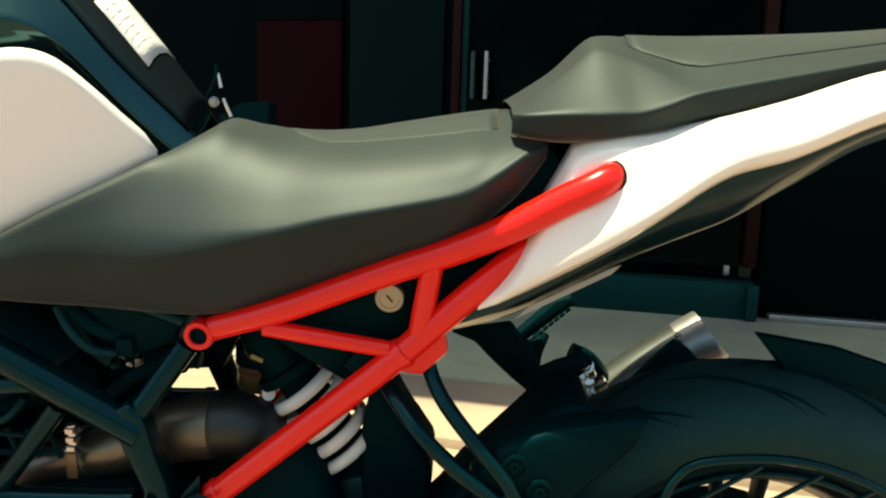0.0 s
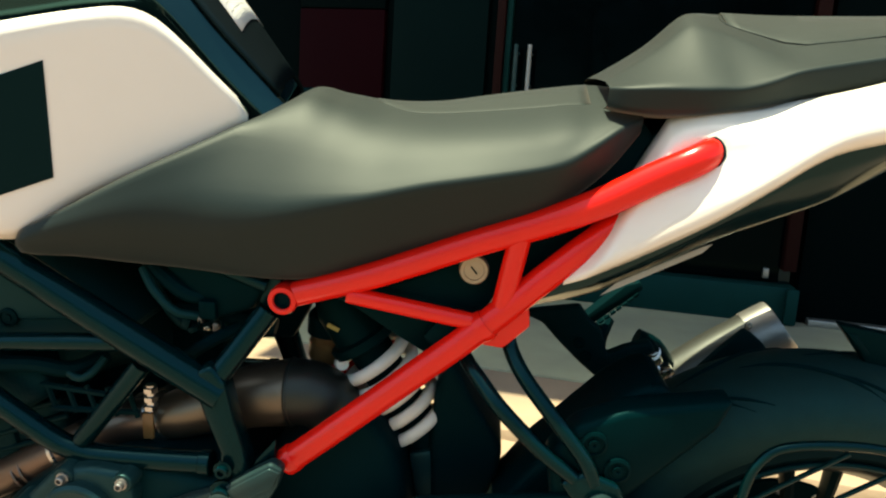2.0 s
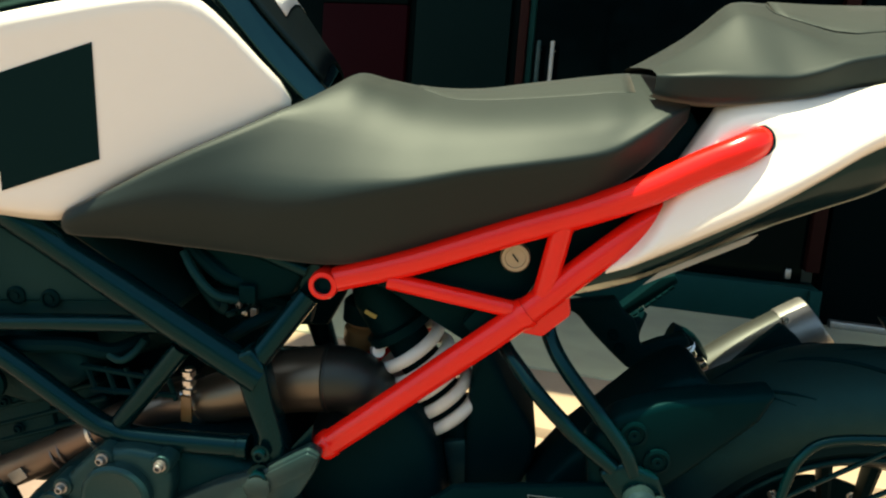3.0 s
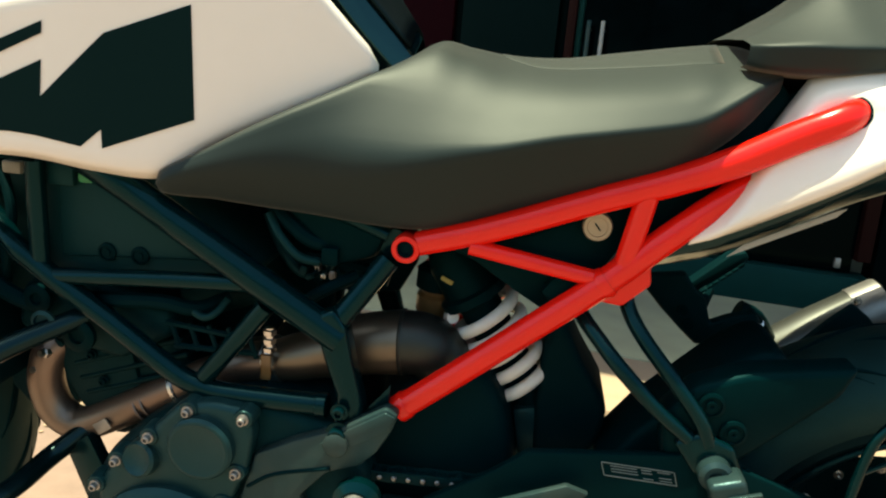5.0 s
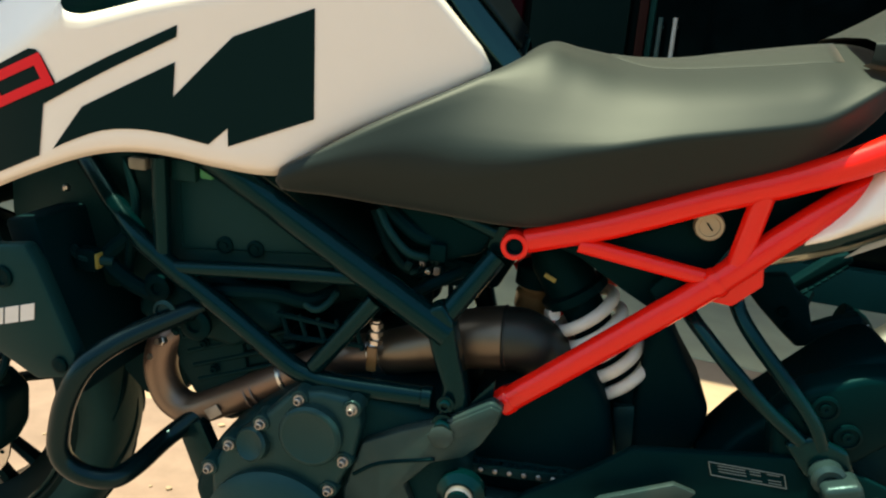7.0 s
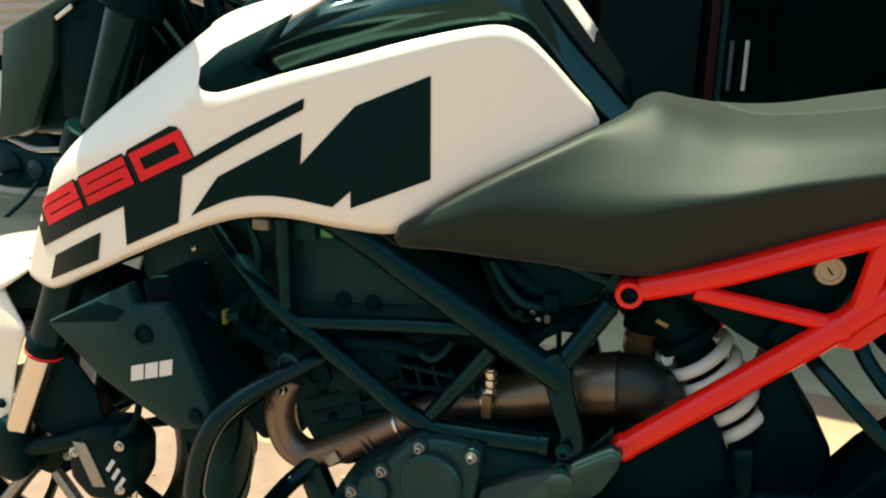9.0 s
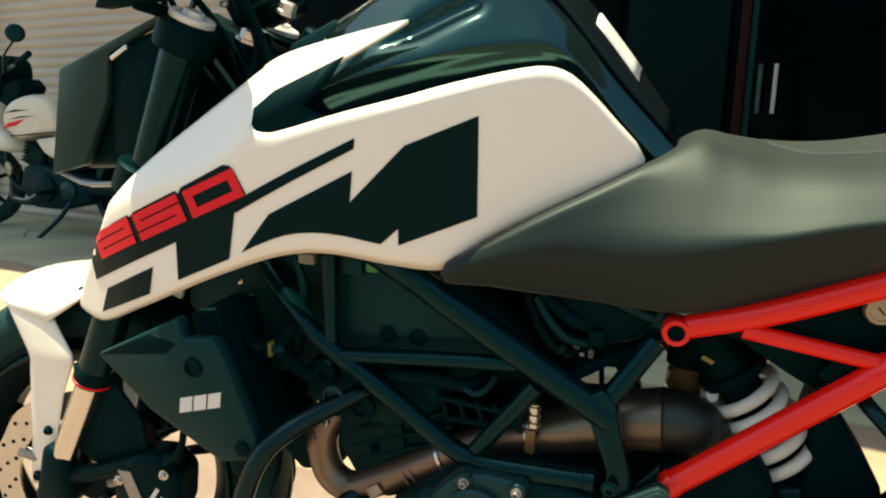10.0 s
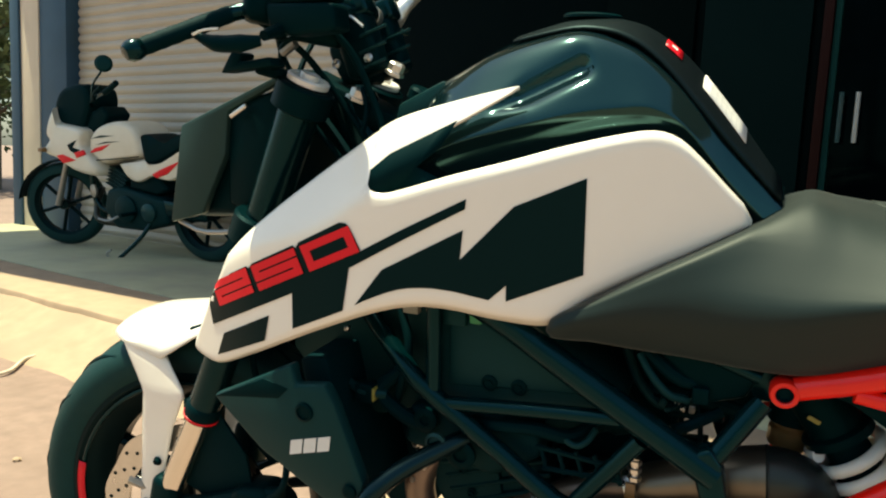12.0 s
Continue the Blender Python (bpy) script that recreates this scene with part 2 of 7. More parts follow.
def part(name, bm, material, parent=None, label="", sharp=35, solid=0.0):
    me = bpy.data.meshes.new(name)
    bm.to_mesh(me)
    bm.free()
    me.materials.append(material)
    me.shade_smooth()
    me.set_sharp_from_angle(angle=radians(sharp))
    ob = new(name, me)
    if solid:
        md = ob.modifiers.new("thickness", "SOLIDIFY")
        md.thickness, md.offset = solid, -1.0
    if parent:
        ob.parent = parent
    if label:
        tagged(ob, label)
    return ob


def both(name, bm, material, parent, label="", sharp=35, solid=0.0):
    other = mirrored(bm)
    a = part(name, bm, material, parent, label, sharp, solid)
    part(name, other, material, parent, label, sharp, solid)
    return a


def interp(x, table):
    xs, ys = zip(*table)
    return float(np.interp(x, xs, ys))


def curve(x, table):
    """A smooth curve through (x, value) knots."""
    xs = [t[0] for t in table]
    if x <= xs[0]:
        return table[0][1]
    if x >= xs[-1]:
        return table[-1][1]
    i = next(k for k in range(len(xs) - 1) if xs[k] <= x <= xs[k + 1])

    def slope(k):
        if k == 0 or k == len(xs) - 1:
            j = 1 if k == 0 else k
            return (table[j][1] - table[j - 1][1]) / (xs[j] - xs[j - 1])
        return (table[k + 1][1] - table[k - 1][1]) / (xs[k + 1] - xs[k - 1])
    h = xs[i + 1] - xs[i]
    t = (x - xs[i]) / h
    a, b = table[i][1], table[i + 1][1]
    return (2 * t ** 3 - 3 * t * t + 1) * a + (t ** 3 - 2 * t * t + t) * h * slope(i) + (3 * t * t - 2 * t ** 3) * b + (t ** 3 - t * t) * h * slope(i + 1)


def bolt(c, r, parent, material=STEEL, axis=(0, -1, 0), h=0.006, name="bolt"):
    bm = lathe([(r * 1.45, 0), (r * 1.45, h * 0.25), (r, h * 0.3), (r, h * 0.9), (r * 0.85, h), (r * 0.55, h), (r * 0.5, h * 0.55), (0.0005, h * 0.55)], c, axis, 14)
    return part(name, bm, material, parent)


def stations(a, b, n):
    return [a + (b - a) * i / (n - 1) for i in range(n)]


def faceted(table, a, b, n, rounds, seg=5, flat=4):
    """Rows across a body of flat faces with rounded edges: table rows are (x, crown z, (half width, z), ...), rounds the share of a face that each edge's rounding takes."""
    rows = []
    for x in stations(a, b, n):
        pts = [Vector((0, curve(x, [(t[0], t[1]) for t in table])))]
        for i in range(len(table[0]) - 2):
            pts.append(Vector((curve(x, [(t[0], t[2 + i][0]) for t in table]), curve(x, [(t[0], t[2 + i][1]) for t in table]))))
        fine = [pts[0]]
        for i, (u, v, w) in enumerate(zip(pts, pts[1:], pts[2:])):
            r = rounds[i](x) if callable(rounds[i]) else rounds[i]
            e0, e1 = v.lerp(u, r), v.lerp(w, r)
            fine += [fine[-1].lerp(e0, k / flat) for k in range(1, flat)]
            for k in range(seg + 1):
                t = k / seg
                fine.append(e0 * (1 - t) ** 2 + v * 2 * t * (1 - t) + e1 * t * t)
        fine += [fine[-1].lerp(pts[-1], k / flat) for k in range(1, flat + 1)]
        half = [(x, -p.x, p.y) for p in fine]
        rows.append([(x, -y, z) for _, y, z in half[:0:-1]] + half)
    return rows


# ---- ground and building ----
ground_bm = bmesh.new()
bmesh.ops.create_grid(ground_bm, x_segments=2, y_segments=2, size=250)
tagged(part("ground", ground_bm, SAND), "sunlit sandy yard of trodden earth", "ground", kind="structure")

# the shop stands a little askew to the motorcycle: u runs along its front, v goes into it
SHOP = pose(-0.2, 2.31, 0, 0, 0, math.degrees(math.atan(-0.2)))
APRON = 0.15
UL, UR = -6.45, 6.0


def shop(name, bm, material, label, category, kind="structure", parent=None, sharp=35):
    ob = part(name, bm, material, parent, label, sharp)
    if parent is None:
        ob.matrix_world = SHOP
        tagged(ob, category=category, kind=kind)
    return ob


def slab(u0, u1, v0, v1, z0, z1, bevel=0.004):
    return block(((u0 + u1) / 2, (v0 + v1) / 2, (z0 + z1) / 2), (u1 - u0, v1 - v0, z1 - z0), bevel)


shop("pavement", slab(UL, UR, -1.12, 3.0, -0.10, APRON, 0.004), CONCRETE, "shaded grey concrete apron in front of the shop", "apron")
kerb_bm = block(((UL + UR) / 2, -1.337, 0.02), (UR - UL, 0.43, 0.258), 0.02)
bmesh.ops.subdivide_edges(kerb_bm, edges=[e for e in kerb_bm.edges if e.calc_length() > 5], cuts=160)
for v in kerb_bm.verts:
    k = noise.noise(Vector((v.co.x * 3, v.co.z * 4, 0))) * 0.012 + noise.noise(Vector((v.co.x * 11, v.co.z * 9, 3))) * 0.006
    if v.co.y < -1.4:
        v.co.y += k
shop("kerb", kerb_bm, KERBM, "weathered plastered kerb edge of the apron", "kerb")
foot_rows = []
for i in range(420):
    u = UL + (UR - UL) * i / 419
    w = 0.10 + 0.07 * noise.noise(Vector((u * 1.7, 2, 0)))
    lump = [0.022 * noise.noise(Vector((u * 2.3, 9 + 4 * j, 0))) + 0.010 * noise.noise(Vector((u * 9.0, 3 + 5 * j, 0))) for j in range(5)]
    foot_rows.append([(u, -1.535, 0.128 + 0.3 * lump[0]), (u, -1.575, 0.105 + 0.6 * lump[1]), (u, -1.62 - w * 0.3, 0.070 + lump[2]), (u, -1.68 - w * 0.6, 0.032 + 0.8 * lump[3]), (u, -1.74 - w, 0.008 + 0.4 * lump[4]), (u, -1.80 - w * 1.3, -0.010)])
shop("trim_kerb_fillet", sheet(foot_rows), KERBM, "crumbling mortar skirt along the kerb", "kerb")

# roof over the apron
SPLIT = -1.45
for name, ua, va, ub, vb, zt in (("ceiling", -6.75, -2.09, SPLIT, -1.62, 4.35), ("ceiling_porch", SPLIT, -1.89, 6.0, -1.89, 4.40)):
    roof_bm = bmesh.new()
    bmesh.ops.create_cube(roof_bm, size=1.0)
    for v in roof_bm.verts:
        right = v.co.x > 0
        v.co = (ub if right else ua, 3.2 if v.co.y > 0 else (vb if right else va), zt if v.co.z > 0 else zt - 0.15)
    shop(name, roof_bm, SOFFIT, "plastered concrete canopy over the apron", "canopy")
# end pillar in blue and cream
shop("wall_pillar", slab(-6.28, -6.0, -0.03, 0.06, APRON - 0.02, 4.2), CREAMPAINT, "cream painted pillar at the end of the shop", "pillar")
shop("trim_pillar_outer", slab(-6.42, -6.282, -0.05, 0.06, APRON - 0.02, 4.2), BLUEPAINT, "blue painted pillar edge", "pillar")
shop("trim_pillar_inner", slab(-5.998, -5.60, -0.02, 0.12, APRON - 0.02, 4.2), BLUEPAINT, "blue painted pillar side", "pillar")

# rolling shutter of separate slats
shutter = shop("shutter_back", slab(-5.60, -2.62, 0.10, 0.12, APRON, 4.2, 0.0), SHUTTER, "closed grey rolling shutter of a garage", "shutter")
slat_rows = []
for u in (-5.6, -2.62):
    slat_rows.append([(u, 0.10 - 0.017 * math.sin(math.pi * i / 8), 0.0680 * i / 8) for i in range(9)])
slat_bm = sheet(slat_rows)
bmesh.ops.reverse_faces(slat_bm, faces=slat_bm.faces)
slat_me = None
for i in range(58):
    if slat_me is None:
        s0 = part("slat", slat_bm, SHUTTER, shutter)
        slat_me = s0.data
    else:
        s0 = new("slat", slat_me)
        s0.parent = shutter
    s0.location = (0, 0, APRON + 0.01 + 0.0695 * i)

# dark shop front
# DARKWALL parts get their shade from a near-black base colour
shop("wall_shop", slab(-2.62, -1.06, 0.03, 0.20, APRON, 4.2), DARKWALL, "shop wall beside the shutter, blackened for shade", "wall")
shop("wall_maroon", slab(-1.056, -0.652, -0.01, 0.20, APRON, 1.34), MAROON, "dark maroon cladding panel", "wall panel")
shop("wall_over_panel", slab(-1.056, -0.652, -0.008, 0.20, 1.344, 4.2), DARKWALL, "wall above the maroon panel, blackened for shade", "wall")
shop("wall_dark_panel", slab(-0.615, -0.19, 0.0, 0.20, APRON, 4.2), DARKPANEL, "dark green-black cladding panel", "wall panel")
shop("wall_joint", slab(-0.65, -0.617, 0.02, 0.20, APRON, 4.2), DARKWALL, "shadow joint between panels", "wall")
shop("wall_reveal", slab(-0.188, -0.15, 0.03, 0.2, APRON, 4.2), DARKWALL, "door reveal blackened for shade", "wall")
shop("trim_post", slab(-0.148, -0.112, -0.02, 0.12, APRON, 4.2), REDPOST, "red-brown door post", "post")
shop("trim_post", slab(1.085, 1.135, -0.03, 0.12, 0.36, 4.2), REDPOST, "red-brown door post", "post")
shop("trim_frame", slab(-0.110, -0.085, 0.0, 0.10, APRON, 4.2), PLINTH, "dark steel door frame", "door frame")
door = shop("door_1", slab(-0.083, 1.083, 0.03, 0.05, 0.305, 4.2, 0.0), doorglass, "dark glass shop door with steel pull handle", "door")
hb_ = joined(tube([(0.005, -0.045, 1.01), (0.005, -0.045, 1.205)], 0.0095, 12, 1), tube([(0.005, 0.03, 1.04), (0.005, -0.045, 1.04)], 0.006, 8, 1), tube([(0.005, 0.03, 1.175), (0.005, -0.045, 1.175)], 0.006, 8, 1))
part("door_handle", hb_, ALUGREY, door, "brushed steel pull handle")
part("hinge", block((1.03, 0.02, 0.34), (0.022, 0.03, 0.04), 0.003), ALUGREY, door)
shop("trim_plinth", slab(-0.083, 1.14, -0.06, 0.12, APRON, 0.30, 0.008), PLINTH, "dark teal stone step under the door", "step")
shop("trim_plinth", slab(1.10, 1.145, -0.09, -0.062, 0.155, 0.30, 0.008), PLINTH, "worn stone step end", "step")
shop("wall_right", slab(1.16, 6.0, 0.02, 0.20, APRON, 4.2), DARKWALL, "shop front beside the door, blackened for shade", "wall")
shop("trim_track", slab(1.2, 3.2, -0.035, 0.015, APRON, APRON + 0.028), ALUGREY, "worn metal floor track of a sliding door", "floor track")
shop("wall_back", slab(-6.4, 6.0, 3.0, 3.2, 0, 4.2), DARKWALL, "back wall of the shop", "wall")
shop("wall_end", slab(-6.4, -6.28, 0.07, 3.0, 0, 4.2), BLUEPAINT, "blue end wall of the shop", "wall")

# a dark stand with bright levers on the apron, half hidden by the motorcycle
stand_root = new("work_stand")
tagged(stand_root, "black metal stand with two bright levers on the apron", "work stand", kind="thing")
stand_root.location = (-1.10, 1.62, APRON)
part("post", tube([(-0.08, 0.0, 0.02), (-0.08, 0.0, 0.50), (-0.06, 0.0, 0.80)], 0.028, 14, 3), DEEP, stand_root)
part("head", prism([(-0.14, 0.64), (-0.10, 0.72), (0.00, 0.74), (0.075, 0.785), (0.17, 0.79), (0.165, 0.74), (0.18, 0.66), (0.12, 0.60), (-0.08, 0.58)], -0.05, 0.05, 0.012, 3), DEEP, stand_root)
for k in range(4):
    a = radians(45 + 90 * k)
    part("leg", tube([(-0.08, 0.0, 0.16), (-0.08 + 0.22 * math.cos(a), 0.22 * math.sin(a), 0.012)], 0.012, 10, 1), DEEP, stand_root)
part("lever", tube([(-0.022, -0.01, 0.905), (-0.005, -0.01, 0.832)], 0.0065, 10, 1), STEEL, stand_root, "bright steel lever")
part("lever", tube([(0.018, -0.06, 0.794), (0.044, -0.06, 0.736)], 0.0065, 10, 1), STEEL, stand_root, "bright steel lever")
part("lever_arm", tube([(-0.06, 0.0, 0.79), (-0.02, -0.01, 0.87), (-0.022, -0.01, 0.91)], 0.008, 10, 3), DEEP, stand_root)
part("knob", lathe([(0.004, 0), (0.016, 0.004), (0.018, 0.012), (0.010, 0.020), (0.0005, 0.021)], (-0.013, -0.05, 0.782), (0, -1, 0), 16), ALUGREY, stand_root)

# beyond the end of the shop: a low wall and greenery
far_wall = part("wall_far", block((-16.5, 6.6, 0.65), (10.0, 0.25, 1.3), 0.02), BRICK)
tagged(far_wall, "low brown boundary wall beyond the yard", "boundary wall", kind="structure")
cope = part("trim_coping", block((-16.5, 6.6, 1.335), (10.1, 0.32, 0.07), 0.01), BRICK)
tagged(cope, "brown coping on the boundary wall", "coping", kind="structure")


def tree(x, y, h, seed, spread):
    rng = random.Random(seed)
    root = new("tree")
    root.location = (x, y, 0)
    limbs = [tube([(0, 0, -0.1), (0.05, 0.03, h * 0.3), (-0.05, 0.1, h * 0.62), (0.05, 0.0, h * 0.95)], [0.16, 0.12, 0.08, 0.02], 8, 4)]
    tips = []
    for k in range(9):
        a = k * 2.4 + rng.random()
        z0 = h * (0.28 + 0.06 * k)
        e = Vector((math.cos(a) * spread * rng.uniform(0.6, 1), math.sin(a) * spread * rng.uniform(0.6, 1), z0 + h * rng.uniform(0.05, 0.25)))
        limbs.append(tube([(0, 0, z0), e * 0.5 + Vector((0, 0, z0 * 0.5)), e], [0.05, 0.03, 0.01], 6, 3))
        tips.append(e)
    part("trunk", joined(*limbs), BARK, root)
    bm = bmesh.new()
    for i in range(5200):
        c = rng.choice(tips) if rng.random() < 0.75 else Vector((0, 0, h * rng.uniform(0.4, 1.0)))
        p = c + Vector((rng.gauss(0, 1), rng.gauss(0, 1), rng.gauss(0, 0.8))) * spread * 0.28
        s = rng.uniform(0.05, 0.11)
        d1 = Vector((rng.gauss(0, 1), rng.gauss(0, 1), rng.gauss(0, 1))).normalized()
        d2 = d1.orthogonal().normalized()
        vs = [bm.verts.new(p + d1 * s), bm.verts.new(p + d2 * s * 0.45), bm.verts.new(p - d1 * s), bm.verts.new(p - d2 * s * 0.45)]
        bm.faces.new(vs)
    part("crown", bm, LEAF, root)
    return tagged(root, "leafy green tree beyond the boundary wall", "tree", group="trees beyond the yard")


for i, (x, y, h, sp) in enumerate([(-13.2, 8.2, 4.6, 1.7), (-15.6, 8.8, 5.2, 2.0), (-18.4, 8.4, 5.0, 2.0), (-12.0, 9.5, 5.4, 1.9), (-17.0, 11.0, 6.0, 2.4)]):
    tree(x, y, h, i + 3, sp)
for i, (x, y, h, sp) in enumerate([(-9.5, -15.0, 5.5, 2.2), (-5.2, -17.0, 6.4, 2.6), (-1.0, -15.5, 5.2, 2.1), (3.6, -16.5, 6.2, 2.5), (8.0, -14.5, 5.4, 2.2)]):
    tagged(tree(x, y, h, i + 20, sp), "leafy green tree across the open yard", "tree", group="trees across the yard")

twig = part("dry_twig", tube([(-3.053, 0.805, 0.012), (-3.060, 0.868, 0.012), (-3.145, 0.986, 0.012), (-3.151, 1.040, 0.012)], [0.006, 0.008, 0.007, 0.008], 7, 4), CREAMPAINT)
tagged(twig, "dry pale twig lying on the sand", "twig")

# pebbles on the sand
peb_bm = bmesh.new()
rng = random.Random(5)
for k in range(420):
    a = rng.uniform(-5.5, 1.5)
    b = rng.uniform(-0.9, 1.0)
    r = 0.004 + 0.011 * rng.random() ** 3
    made = bmesh.ops.create_icosphere(peb_bm, subdivisions=1, radius=r)
    for v in made["verts"]:
        v.co = Vector((v.co.x * rng.uniform(0.8, 1.3) + a, v.co.y + b, max(-0.002, v.co.z * 0.6 + r * 0.3)))
tagged(part("pebbles", peb_bm, KERBM), "scattered small earthy pebbles on the sand", "pebbles", kind="stuff")
# second, duller bar 57 mm to the left of the pull handle
part("door_handle", joined(tube([(-0.052, -0.045, 1.01), (-0.052, -0.045, 1.205)], 0.0095, 12, 1), tube([(-0.052, 0.03, 1.04), (-0.052, -0.045, 1.04)], 0.006, 8, 1), tube([(-0.052, 0.03, 1.175), (-0.052, -0.045, 1.175)], 0.006, 8, 1)), BRACKET, door, "duller steel bar beside the pull handle")


# ---- the motorcycle ----
bike = new("motorcycle")
bike.rotation_euler = (radians(6.0), 0, 0)
tagged(bike, "white, black and red naked sports motorcycle leaning on its side stand", "motorcycle")

FRONT, REAR = Vector((-1.380, 0, 0.293)), Vector((0.045, 0, 0.297))


def tyre(c, R, w, rim_r, n, parent, grooves, seed=0.0):
    prof = []
    m = 34
    rb = rim_r + 0.42 * (R - rim_r)
    prof += [(-w * 0.39, rim_r + 0.006), (-w * 0.45, rim_r + 0.4 * (rb - rim_r))]
    for i in range(m + 1):
        a = math.pi * (i / m) - math.pi / 2
        prof.append((w / 2 * math.sin(a), rb + (R - rb) * max(0.0, math.cos(a)) ** 0.8))
    prof += [(w * 0.45, rim_r + 0.4 * (rb - rim_r)), (w * 0.39, rim_r + 0.006)]
    rows = []
    for j in range(n):
        th = 2 * math.pi * j / n
        row = []
        for y, rr in prof:
            q = abs(y) / (w / 2)
            d = 0.0
            if grooves and 0.10 < q < 0.93:
                ph = (th * grooves / (2 * math.pi) + (0.9 if y > 0 else 0.4) + 1.25 * (q - 0.1) ** 1.4) % 1.0
                if abs(ph - 0.5) < 0.075 * (1.15 - 0.5 * q):
                    d = 0.0060
            row.append((c.x + (rr - d) * math.cos(th), c.y + y, c.z + (rr - d) * math.sin(th)))
        rows.append(row)
    rows.append(rows[0])
    bm = sheet(rows)
    bmesh.ops.remove_doubles(bm, verts=bm.verts, dist=0.00005)
    bmesh.ops.recalc_face_normals(bm, faces=bm.faces)
    return part("tyre", bm, RUBBER, parent, "black road tyre with curved grooves", 40)


def wheel(c, R, w, rim_r, parent_name, n, grooves, spokes, stripe):
    wh = part(parent_name, lathe([(0.012, -0.055), (0.042, -0.055), (0.045, -0.02), (0.040, 0.02), (0.042, 0.055), (0.012, 0.055)], c, (0, 1, 0), 24), RIM, bike, "black cast wheel")
    tyre(c, R, w, rim_r, n, wh, grooves)
    hw = w * 0.40
    prof = [(rim_r + 0.004, -hw - 0.006), (rim_r + 0.012, -hw - 0.004), (rim_r + 0.012, -hw), (rim_r - 0.004, -hw + 0.006), (rim_r - 0.030, -hw * 0.3), (rim_r - 0.030, hw * 0.3), (rim_r - 0.004, hw - 0.006), (rim_r + 0.012, hw), (rim_r + 0.012, hw + 0.004), (rim_r + 0.004, hw + 0.006), (rim_r - 0.02, hw - 0.01), (rim_r - 0.040, hw * 0.3), (rim_r - 0.040, -hw * 0.3), (rim_r - 0.02, -hw + 0.01), (rim_r + 0.004, -hw - 0.006)]
    part("rim", lathe(prof, c, (0, 1, 0), 96, cap=False), RIM, wh)
    lip = [(c.x + (rim_r - 0.006) * math.cos(a), c.y - hw - 0.003, c.z + (rim_r - 0.006) * math.sin(a)) for a in (2 * math.pi * j / 64 for j in range(65))]
    part("rim_lip", tube(lip, 0.0038, 8, 1), FRAMEBLACK, wh)
    for k in range(spokes):
        for d in (-0.16, 0.16):
            a = 2 * math.pi * k / spokes + 0.35
            p0 = c + Vector((math.cos(a + d * 1.6) * 0.038, 0, math.sin(a + d * 1.6) * 0.038))
            p1 = c + Vector((math.cos(a + d) * (rim_r - 0.034), 0, math.sin(a + d) * (rim_r - 0.034)))
            part("spoke", tube([p0, (p0 + p1) / 2, p1], [0.012, 0.0065, 0.009], 8, 3, flat=1.6), RIM, wh)
    if stripe:
        rows = []
        for j in range(0, 15):
            a = math.pi - 0.27 + 0.80 * j / 14
            rows.append([(c.x + r * math.cos(a), c.y - hw - 0.0075, c.z + r * math.sin(a)) for r in (rim_r - 0.012, rim_r + 0.001)])
        part("rim_stripe", sheet(rows), REDDECAL, wh, "red rim tape", solid=0.0006)
    return wh


rear_wheel = wheel(REAR, 0.297, 0.150, 0.209, "rear_wheel", 200, 0, 5, False)
carrier = part("disc_carrier", lathe([(0.045, 0.060), (0.106, 0.060), (0.108, 0.064), (0.106, 0.068), (0.045, 0.068)], REAR, (0, 1, 0), 40), DEEP, rear_wheel, "black rear brake disc carrier")
for k in range(12):
    a = radians(95 + 30 * k)
    bolt((REAR.x + 0.094 * math.cos(a), 0.060, REAR.z + 0.094 * math.sin(a)), 0.0042, carrier, STEEL)
front_wheel = wheel(FRONT, 0.293, 0.120, 0.216, "front_wheel", 200, 0, 5, True)

STEER = Matrix.Translation(FRONT) @ Matrix.Rotation(radians(12), 4, "Z") @ Matrix.Translation(-FRONT)


def tread(c, R, w, rim_r, parent, count):
    base = rim_r + 0.42 * (R - rim_r)

    def surf(th, q):
        r = base + (R - base) * math.sqrt(max(0.0, 1 - q * q)) ** 0.8 - 0.0004
        return (c.x + r * math.cos(th), c.y + q * w / 2, c.z + r * math.sin(th))

    for k in range(count):
        for s in (-1, 1):
            th0 = 2 * math.pi * (k + (0.0 if s < 0 else 0.5)) / count
            part("tread_groove", tube([surf(th0 - 0.46 * u, s * (0.06 + 0.80 * u ** 1.5)) for u in (0, 0.2, 0.4, 0.6, 0.8, 1.0)], [0.0010, 0.0030, 0.0036, 0.0034, 0.0026, 0.0008], 6, 3), DEEP, parent)
            part("tread_groove", tube([surf(th0 + 0.20 - 0.25 * u, s * (0.42 + 0.42 * u)) for u in (0, 0.33, 0.66, 1.0)], [0.0008, 0.0025, 0.0025, 0.0008], 6, 3), DEEP, parent)


tread(REAR, 0.297, 0.150, 0.209, rear_wheel, 13)
tread(FRONT, 0.293, 0.120, 0.216, front_wheel, 15)
front_wheel.location, front_wheel.rotation_euler = STEER.translation, (0, 0, radians(12))

